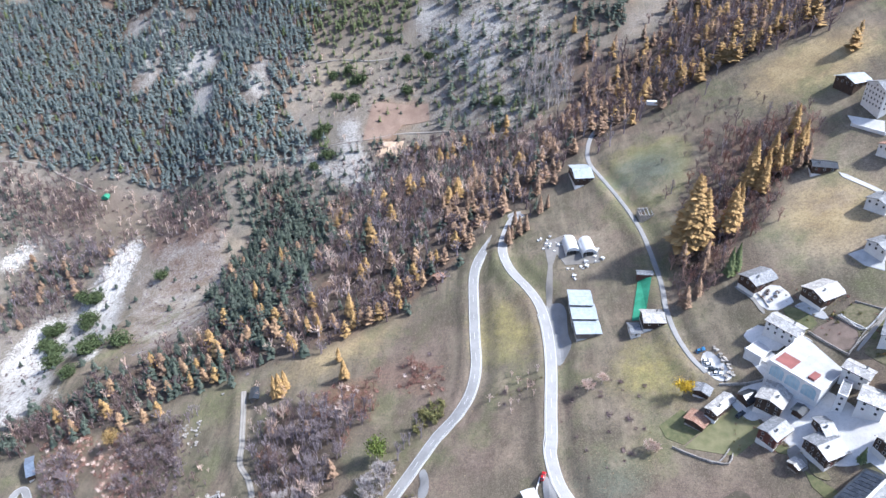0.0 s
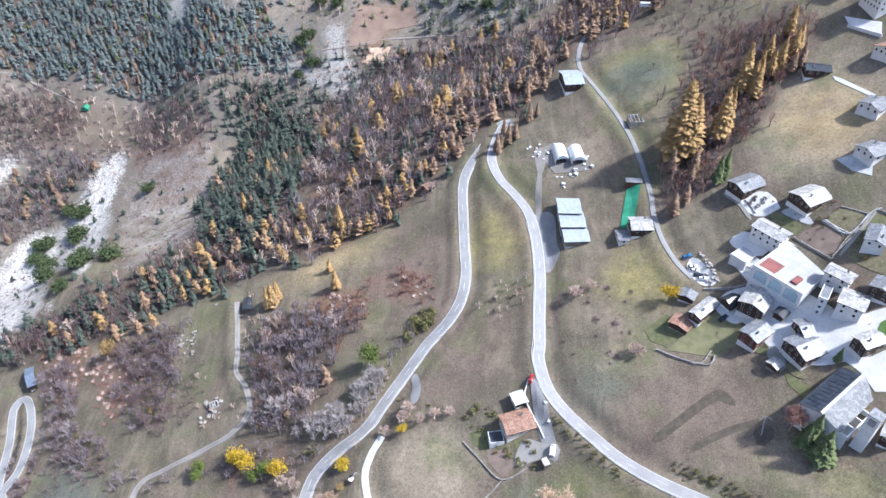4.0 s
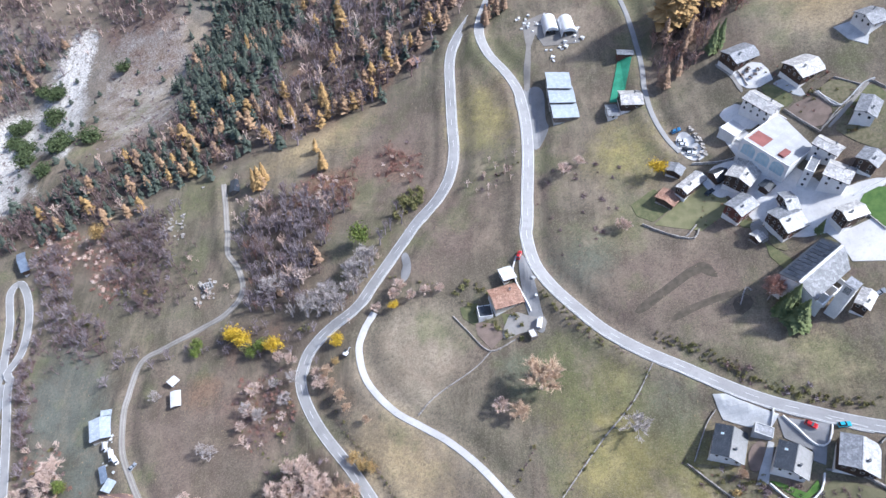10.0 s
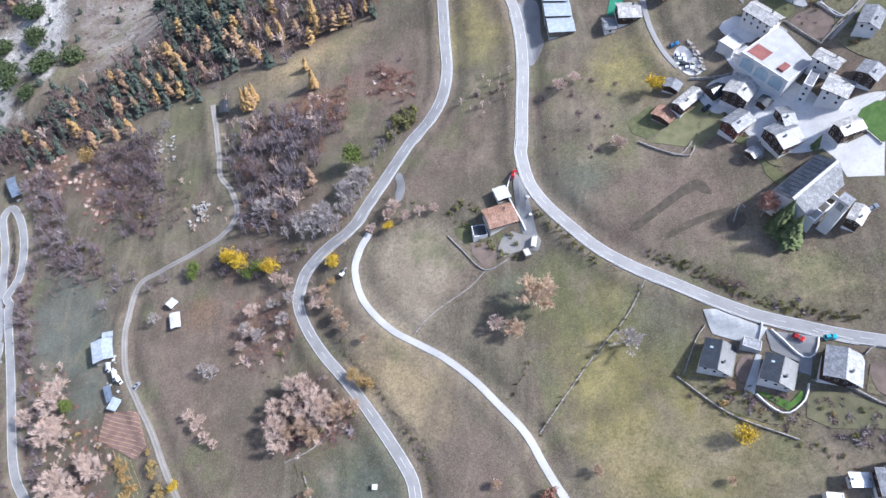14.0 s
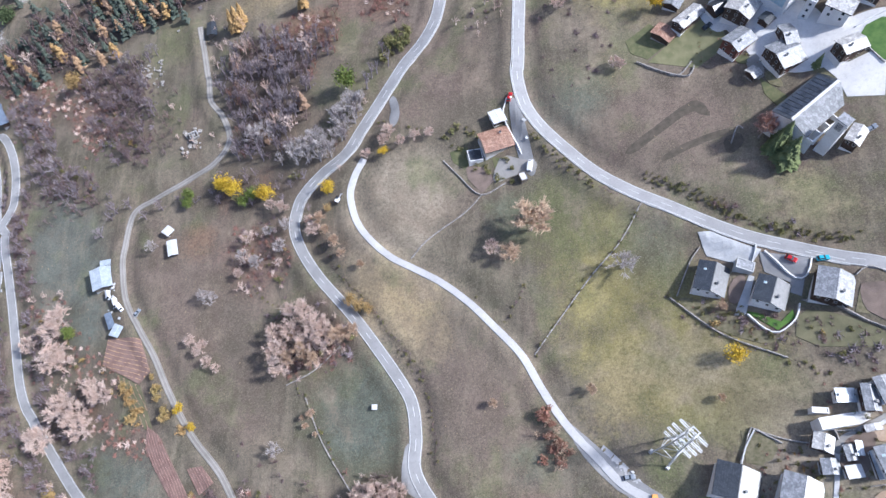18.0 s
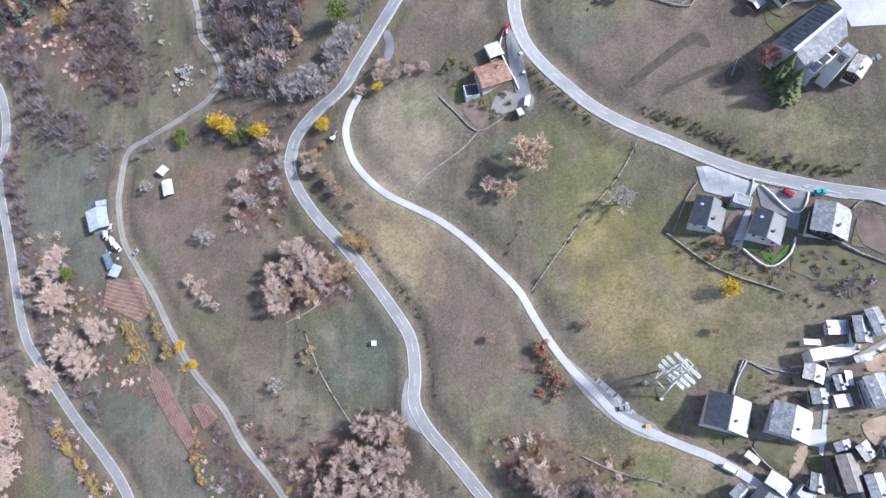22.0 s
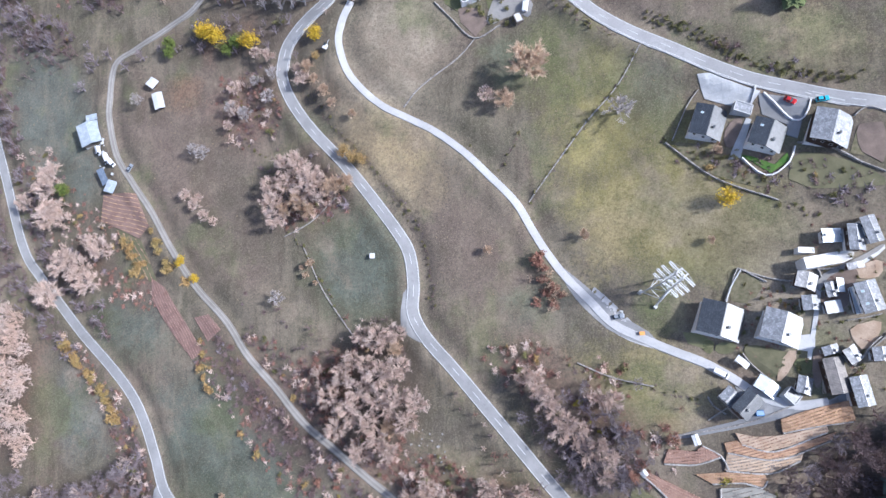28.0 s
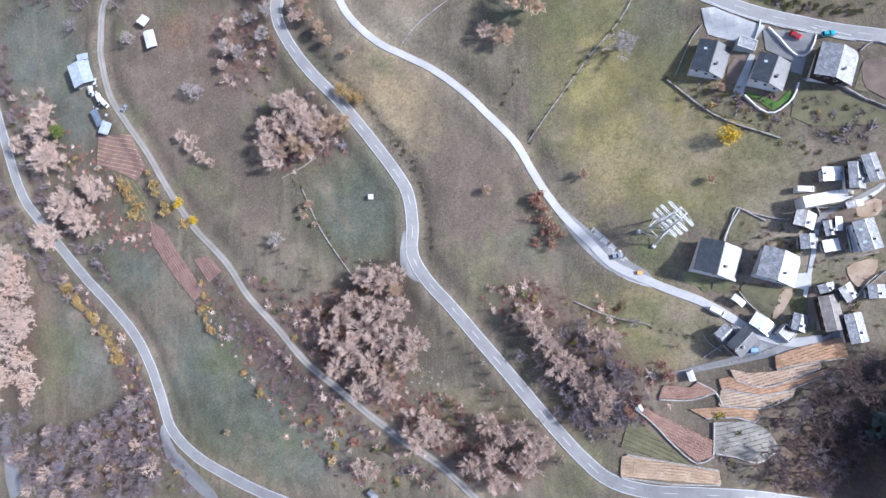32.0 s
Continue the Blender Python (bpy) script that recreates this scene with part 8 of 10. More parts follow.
FAR_OPEN = [(-176.3, 626), (-145.1, 623.1), (-104.4, 631.3), (-42.8, 627.5), (44.3, 614.1), (70.4, 559.6), (42.9, 522.3), (-39.7, 573.4), (-116.6, 563.5), (-149.5, 581.8)]
FAR_LOW = [(-220.7, 532.5), (-132.9, 537.8), (-56.9, 544.8), (49.7, 491.3), (23.2, 433.9), (-40.7, 458.4), (-96.6, 482.1), (-121.2, 465.2), (-196.6, 513.8)]
wood("pine_wood", np.vstack([scatter(FAR_OPEN, 8, 0.6), scatter(SCRUB_NE, 8.5, 0.6)]), FIR, 4.5, 9, NEEDLE_LIGHT, "scattered pines on the open far slope", "pine wood", 1.2)
wood("fir_wood", scatter(FAR_LOW, 8, 0.5), FIR, 5, 9, NEEDLE, "firs scattered below the far path", "fir wood", 1.5)
wood("scrub", np.vstack([scatter(FAR_OPEN, 5, 0.6), scatter(FAR_LOW, 4.5, 0.6), scatter([(-356.9, 570.5), (-204.7, 505.5), (-198.4, 474.5), (-290.5, 488.7), (-359.5, 497.2), (-407, 494.5), (-430.5, 560.3)], 5, 0.5)]), TUFTS, 1.2, 2.8, TWIG_BROWN, "brown scrub on the open far slope", "scrub")
wood("scrub", np.vstack([scatter(FAR_OPEN, 11, 0.5), scatter(FAR_LOW, 9, 0.6), scatter([(-430.5, 560.3), (-354.9, 564.9), (-204.7, 505.5), (-198.4, 474.5), (-290.5, 488.7), (-398.3, 469.1)], 8, 0.6)]), BARES_FAR, 4, 8, TWIG_PINK, "pinkish leafless trees on the far slope", "scrub")
# woods on the hills around, outside the meadows
ringx, ringy = rng.uniform(-1500, 1500, 5000), rng.uniform(-1200, 1900, 5000)
keep = (np.hypot(ringx, ringy - 200) > 620) & (ringy < 1900)
seen_out = np.stack([ringx[keep], ringy[keep]], 1)[:400]
wood("distant_wood", seen_out, FIR, 14, 22, NEEDLE, "distant fir woods on the surrounding slopes", "fir wood", 1.5)


# ---- vineyards and gardens ----
VINE_GOLD = foliage("golden_vine_leaves", (0.38, 0.25, 0.13), (0.58, 0.40, 0.22), (0.48, 0.32, 0.18))
VINE_RED = foliage("red_brown_vine_leaves", (0.34, 0.20, 0.14), (0.52, 0.34, 0.25), (0.44, 0.28, 0.2))
VINE_GREY = foliage("grey_vine_canes", (0.26, 0.22, 0.18), (0.42, 0.37, 0.31), (0.34, 0.30, 0.25))
VINE_GREEN = foliage("green_vine_rows", (0.18, 0.165, 0.09), (0.27, 0.24, 0.13), (0.24, 0.2, 0.11))
SOIL_PALE = mottled("dry_vineyard_soil", (0.42, 0.30, 0.20), (0.60, 0.46, 0.33), 0.95, 0.25, 3.0)
SOIL_RED = mottled("red_brown_soil", (0.30, 0.18, 0.13), (0.42, 0.27, 0.20), 0.95, 0.25, 3.0)
SOIL_ORANGE = mottled("orange_brown_soil", (0.36, 0.215, 0.125), (0.54, 0.35, 0.22), 0.95, 0.5, 3.0)
SOIL_GREY = mottled("grey_vineyard_soil", (0.25, 0.235, 0.20), (0.37, 0.35, 0.30), 0.95, 0.35, 3.0)
STONE_PALE = slabs("pale_rubble_stone", (0.30, 0.28, 0.25), (0.52, 0.49, 0.45), 0.9, 0.4)
SOIL_FAR = mottled("far_ploughed_soil", (0.20, 0.135, 0.10), (0.28, 0.20, 0.15), 0.95, 0.1, 1.0)
SOIL_GREEN = mottled("grassy_vineyard_soil", (0.13, 0.125, 0.065), (0.2, 0.18, 0.1), 0.95, 0.25, 3.0)


VINE_DULL = foliage("dull_red_vine_leaves", (0.26, 0.145, 0.115), (0.40, 0.25, 0.20), (0.33, 0.2, 0.16))
SOIL_DULL = mottled("dull_red_soil", (0.21, 0.13, 0.105), (0.31, 0.205, 0.165), 0.95, 0.25, 3.0)
SOIL_BROWN = mottled("brown_terrace_soil", (0.17, 0.13, 0.10), (0.27, 0.20, 0.16), 0.95, 0.25, 3.0)


def wall_line(points, h, w, material, label, name="wall", category="wall", step=2.0):
    """A low wall that follows the ground along a plan line."""
    line = spline(points, step)
    d = np.gradient(line, axis=0)
    d /= np.linalg.norm(d, axis=1)[:, None] + 1e-9
    nrm = np.stack([-d[:, 1], d[:, 0]], 1) * w / 2
    v = []
    for p, q in zip(line, nrm):
        z = ground_z(*p)
        hh = h * rng.uniform(0.9, 1.1)
        v += [(p[0] - q[0], p[1] - q[1], z - 0.8), (p[0] + q[0], p[1] + q[1], z - 0.8), (p[0] + q[0] * 0.9, p[1] + q[1] * 0.9, z + hh), (p[0] - q[0] * 0.9, p[1] - q[1] * 0.9, z + hh)]
    f = []
    for i in range(len(line) - 1):
        a, b = i * 4, i * 4 + 4
        f += [(a + j, a + (j + 1) % 4, b + (j + 1) % 4, b + j) for j in range(4)]
    e = len(v) - 4
    f += [(3, 2, 1, 0), (e, e + 1, e + 2, e + 3)]
    ob = mesh_object(name, v, f, material)
    return tagged(ob, label, category, kind="structure")


def vineyard(poly, turn, gap, leaf, soil, label, lift=0.5):
    """Terraced plot: soil bed behind a stone rim, with rows of vines."""
    q = np.array(poly)
    poly = [tuple(v) for v in q.mean(0) + (q - q.mean(0)) * 1.03]
    drape("vineyard_bed", poly, soil, lift, 1.6, label=label, category="vineyard")
    q = np.array(poly)
    c, s = math.cos(radians(turn)), math.sin(radians(turn))
    ctr = q.mean(0)
    r = np.abs((q - ctr)).max() * 1.5
    uu, vv = np.meshgrid(np.arange(-r, r, 0.8), np.arange(-r, r, gap))
    vv = vv + 0.35 * np.sin(uu / 5.0)
    uu = uu + rng.normal(0, 0.08, uu.shape)
    x, y = (ctr[0] + uu * c - vv * s).ravel(), (ctr[1] + uu * s + vv * c).ravel()
    ok = inside(poly, x, y) & (rng.uniform(0, 1, len(x)) < 0.93)
    V, F = [], []
    oct_v = np.array([(1, 0, 0), (0, 1, 0), (-1, 0, 0), (0, -1, 0), (0, 0, 1.0), (0, 0, -1)])
    oct_f = np.array([(0, 1, 4), (1, 2, 4), (2, 3, 4), (3, 0, 4), (1, 0, 5), (2, 1, 5), (3, 2, 5), (0, 3, 5)])
    for i, (a, b) in enumerate(zip(x[ok], y[ok])):
        k = oct_v * [rng.uniform(0.26, 0.42), rng.uniform(0.16, 0.28), rng.uniform(0.15, 0.42)] + rng.normal(0, 0.05, (6, 3))
        V.append(np.stack([k[:, 0] * c - k[:, 1] * s + a, k[:, 0] * s + k[:, 1] * c + b, k[:, 2] + ground_z(a, b) + lift + 0.12], 1))
        F.append(oct_f + 6 * i)
    if V:
        tagged(new("vine_rows", np_mesh("vine_rows", np.vstack(V), np.vstack(F), [leaf])), label.replace("plot", "rows"), "vines", kind="stuff")


vineyard([(112.2, 2.4), (119.4, 4.7), (131.6, 7.3), (132.5, 1.0), (123.2, -0.0), (112.9, -1.7)], 15, 1.0, VINE_GOLD, SOIL_ORANGE, "golden autumn vineyard plot above the gully", 1.2)
vineyard([(99.6, -1.5), (104.9, -2.9), (111.6, -2.8), (124.6, -0.4), (125.5, -2.0), (114.4, -6.3), (108.1, -7.6), (100.7, -5.0)], 14, 1.0, VINE_RED, SOIL_PALE, "pale brown terraced vineyard plot", 0.9)
vineyard([(95.9, -4.6), (99.4, -4.0), (102.0, -6.0), (110.2, -8.3), (127.5, -2.4), (126.6, -4.6), (114.6, -9.5), (107.3, -10.1), (96.4, -7.5)], 12, 1.0, VINE_RED, SOIL_ORANGE, "rust-brown terraced vineyard plot", 0.8)
vineyard([(96.3, -8.3), (107.3, -10.4), (118.9, -8.6), (118.4, -10.9), (108.6, -14.5), (95.3, -13.4)], 8, 1.0, VINE_GREY, SOIL_PALE, "pale terraced vineyard plot", 0.7)
vineyard([(86.2, -14.6), (95.2, -14.2), (106.4, -15.2), (107.2, -16.9), (105.5, -19.1), (100.6, -17.4), (90.8, -17.6)], -2, 1.0, VINE_GOLD, SOIL_ORANGE, "narrow golden vineyard plot", 0.7)
vineyard([(78.6, -6.0), (86.7, -7.1), (88.9, -5.3), (94.2, -9.0), (86.5, -11.1), (76.7, -10.5)], 0, 1.0, VINE_RED, SOIL_RED, "small red-brown vineyard plot", 0.8)
vineyard([(68.7, -13.3), (72.4, -14.2), (92.2, -25.5), (91.8, -30.4), (86.8, -32.3), (80.3, -26.1)], -32, 1.0, VINE_RED, SOIL_RED, "red-brown vineyard plot on the slope", 0.7)
vineyard([(66.1, -18.8), (68.4, -18.4), (84.0, -32.3), (81.8, -33.6), (63.2, -27.1)], -30, 1.5, VINE_GREEN, SOIL_GREEN, "green-brown vineyard plot on the slope", 0.45)
vineyard([(63.3, -30.7), (65.2, -30.3), (93.0, -35.4), (93.5, -40.1), (62.6, -37.4)], -8, 1.0, VINE_GOLD, SOIL_PALE, "golden vineyard plot above the road", 0.6)
vineyard([(93.5, -19.4), (104.0, -19.3), (109.8, -22.2), (113.5, -28.5), (105.8, -32.6), (98.7, -30.5), (92.6, -29.3)], 10, 1.5, VINE_GREY, SOIL_GREY, "grey terraced vineyard plot at the gully", 0.5)
vineyard([(-133.1, 78), (-126.2, 72.9), (-114.3, 55.4), (-105.3, 41.9), (-111, 39.8), (-120.3, 50.8), (-132.4, 67.8)], -60, 1.2, VINE_DULL, SOIL_DULL, "long red-brown vineyard plot", 0.4)
vineyard([(-109.8, 57.5), (-102.6, 58.1), (-96.5, 51.1), (-102.9, 46.7)], -60, 1.2, VINE_DULL, SOIL_DULL, "short red-brown vineyard plot", 0.4)
vineyard([(-161.3, 122.3), (-143.1, 119.8), (-135.8, 103.4), (-141.5, 98.8), (-153.9, 105.4), (-162.4, 109.4)], -20, 1.9, VINE_GOLD, SOIL_DULL, "brown terraced vineyard plot below the farm", 0.4)
vineyard([(-154, 104.1), (-140, 96.8), (-130.9, 76.9), (-134.9, 77.4), (-146.6, 91)], -60, 2.2, VINE_RED, SOIL_GREEN, "narrow overgrown vineyard plot", 0.3)
for line_ in ([(113.0, -2.1), (123.3, -0.3), (132.5, 0.7)],
              [(100.7, -5.3), (108.1, -7.9), (114.5, -6.8), (125.5, -2.3)],
              [(96.3, -7.9), (107.3, -10.5), (114.6, -10.0), (127.3, -5.0)],
              [(95.3, -13.7), (108.6, -14.9), (118.5, -11.2)],
              [(90.8, -17.9), (100.5, -17.8), (105.6, -19.5), (107.4, -17.1)],
              [(76.7, -11.0), (86.4, -11.5), (94.3, -9.2)],
              [(67.9, -13.2), (74.2, -19.4), (79.9, -26.5), (86.8, -33.0), (92.1, -30.7)],
              [(92.6, -29.7), (98.7, -30.9), (105.8, -32.9), (113.5, -28.8)],
              [(62.5, -37.8), (78.5, -40.0), (93.5, -40.4)],
              [(93.1, -19.4), (92.6, -24.7), (92.0, -30.2)],
              [(88.9, -5.3), (94.2, -8.8), (96.0, -13.3)],
              [(64.5, -29.9), (79.0, -32.7), (92.9, -35.3)]):
    wall_line(line_, 0.9, 0.55, STONE_PALE, "pale dry-stone terrace wall under the vines", "terrace_wall")

# field walls and kerbs
PALE_KERB = mottled("pale_kerb_stone", (0.46, 0.45, 0.43), (0.58, 0.57, 0.55), 0.8, 0.6, 3.0)
for line_, h_, m_, lab in (
        ([(80, 141.6), (71.5, 128), (60.3, 116.8), (49, 103.4), (37.3, 89.1)], 0.28, STONE, "low dry-stone field wall"),
        ([(105, 53), (101.7, 47.6), (99.9, 42.5)], 1.1, CONCRETE, "pale garden wall above the house"),
        ([(105, 53), (113.4, 49), (122.9, 46.4)], 0.8, STONE, "stone garden wall beside the hamlet"),
        ([(133.2, 18.2), (137.9, 22.7), (143.5, 27.6)], 1.0, STONE, "curved stone garden wall"),
        ([(91.7, 3.2), (99.7, 9), (95.1, 11.6)], 0.7, STONE, "stone wall round the orchard"),
        ([(3.3, 179.1), (9.5, 171.1), (19, 159.8), (29.7, 162.8)], 0.7, STONE, "stone wall round the vegetable garden"),
        ([(31.3, 200.2), (29.8, 193.1), (35.2, 178.5), (36.6, 174.1)], 0.9, PLASTER, "white wall along the drive"),
        ([(117.8, 163.3), (116.1, 164.9), (113.2, 158.5)], 0.4, STONE, "low stone edge below the church"),
        ([(84.2, 203.2), (94.2, 195.3), (99.2, 192.8), (104.2, 197.5)], 0.8, STONE, "stone wall below the meadow gardens"),
        ([(117.4, 113.9), (121.3, 107.9), (125.2, 102.6), (128.6, 102.8), (130.6, 108.2)], 1.1, PLASTER, "white curved parapet of the driveway"),
        ([(115.3, 117.1), (112.9, 109.4)], 1.0, CONCRETE, "concrete wall beside the driveway"),
        ([(109, 92.1), (113.2, 86.1), (117.2, 84.2), (122.7, 88), (124.8, 93.1)], 1.0, PLASTER, "white wall round the green lawn"),
        ([(85.8, 102.8), (100.8, 86.3), (118.2, 75.2)], 0.8, STONE, "stone wall below the houses"),
        ([(125.7, 94.4), (134.4, 90.9), (142.5, 83.4)], 0.9, STONE, "stone wall below the balcony house"),
        ([(50.5, 25.6), (62.3, 19.5), (75.4, 15.6)], 0.7, STONE, "broken stone wall on the slope"),
        ([(79.8, -1.7), (100.9, 1.2), (117.4, 7.2)], 0.6, STONE, "stone wall along the hamlet path"),
        ([(-11.4, 136.9), (-2.9, 144.6), (11.6, 152.8), (19.4, 159.7)], 0.5, STONE, "low stone wall across the meadow"),
        ([(-66.3, 89.1), (-54.2, 93.5), (-42.2, 102.4)], 0.4, STONE, "low field boundary on the slope"),
        ([(-57.1, 82.8), (-48.7, 63.6), (-35.7, 43.3)], 0.4, STONE, "low field boundary below the grove"),
        ([(125.7, 275.8), (131.3, 264.8), (132.9, 257.6)], 0.8, STONE, "stone wall beside the chalet"),
        ([(154.9, 243.9), (161.7, 233.4), (170, 237.1)], 0.8, STONE, "stone wall round the chalet garden"),
        ([(194.7, 354), (203.6, 336.9)], 1.6, PLASTER, "white retaining wall of the terrace"),
        ([(156.3, 243.6), (161.6, 233.6), (171.4, 240.6), (175.6, 241.3)], 0.9, CONCRETE, "pale wall round the fenced garden"),
        ([(153.7, 225.3), (162.2, 231.6)], 0.9, STONE, "stone wall beside the brown plot"),
        ([(87.3, 200.4), (95.2, 194.7), (102.5, 191.4), (104.9, 195.2)], 0.9, STONE, "dry-stone wall below the paddock"),
        ([(129.7, 111.5), (138.4, 106.9), (147.5, 102.5)], 0.4, PALE_KERB, "pale kerb along the upper road")):
    wall_line(line_, h_, 0.5, m_, lab)
for key, side, a, b in (("upper", -1, 40, 150), ("main", 1, 20, 120)):
    hw, line = LINES[key]
    d = np.gradient(line, axis=0)
    d /= np.linalg.norm(d, axis=1)[:, None]
    pts = line + np.stack([-d[:, 1], d[:, 0]], 1) * (hw + 0.35) * side
    wall_line([tuple(q) for q in pts[a:b:4]], 0.45, 0.4, PALE_KERB, "pale low kerb wall beside the road", "kerb", "kerb")

BED = mottled("vegetable_bed", (0.13, 0.12, 0.06), (0.24, 0.205, 0.125), 0.95, 0.8, 5.0)
TURF = mottled("garden_grass", (0.105, 0.115, 0.05), (0.19, 0.18, 0.085), 0.95, 0.5, 5.0)
GRASS_PALE = mottled("mown_grass", (0.17, 0.17, 0.08), (0.25, 0.23, 0.12), 0.95, 0.3, 5.0)
for poly_, m_, lab in (
        ([(12.8, 175), (22.2, 171.6), (24.9, 165.1), (19.5, 160.5), (13.9, 168)], SOIL_BROWN, "dug vegetable beds behind the garden wall"),
        ([(6.2, 182.7), (14.2, 183.4), (15, 174.8), (12.5, 173.2), (7.6, 177.5)], TURF, "sloping grass beside the vegetable beds"),
        ([(24.3, 175.8), (30.2, 174.4), (32.3, 167.4), (26.3, 166.1)], TURF, "small round garden lawn"),
        ([(101.2, 53.2), (105, 51.9), (108.3, 46.8), (106.1, 41.3), (101.5, 42.8)], BED, "garden plot above the hamlet"),
        ([(86.4, 33.7), (91.6, 32.8), (95.8, 29.2), (94.8, 26.6), (88, 29.6)], GRASS_PALE, "mown grass beside the house"),
        ([(104.9, 26.9), (116.9, 23.9), (114.1, 16.5), (107, 19)], BED, "kitchen garden below the house"),
        ([(134, 30.4), (143.2, 34), (143.6, 29.4), (136.4, 22.8)], BED, "dug garden plot behind the wall"),
        ([(99.5, 210.1), (114.6, 217.9), (118.1, 201), (105.8, 194.2), (88.5, 201.9)], GRASS_PALE, "fenced pale paddock in the village"),
        ([(125.9, 182.6), (133.6, 172.3), (131, 167.9), (126.6, 175.6)], TURF, "green strip beside the church"),
        ([(139.3, 252.1), (146.9, 244.6), (141.4, 239.6), (136, 247.6)], TURF, "green garden below the chalets"),
        ([(158.5, 242.2), (166.8, 240.1), (167.2, 232.4), (159.6, 233)], BED, "fenced vegetable garden by the chalet"),
        ([(142.6, 95.7), (145.7, 95.1), (143.2, 86), (139.6, 87.5)], BED, "dug garden beside the end house"),
        ([(80.9, 214.1), (90.5, 219.6), (99.5, 210.1), (88.6, 203.3), (82.5, 207.9)], TURF, "green orchard grass by the village")):
    drape("garden", poly_, m_, 0.16, 2.0, label=lab, category="garden")
LAWN = mottled("bright_lawn", (0.075, 0.15, 0.03), (0.13, 0.215, 0.05), 0.9, 0.5, 6.0)
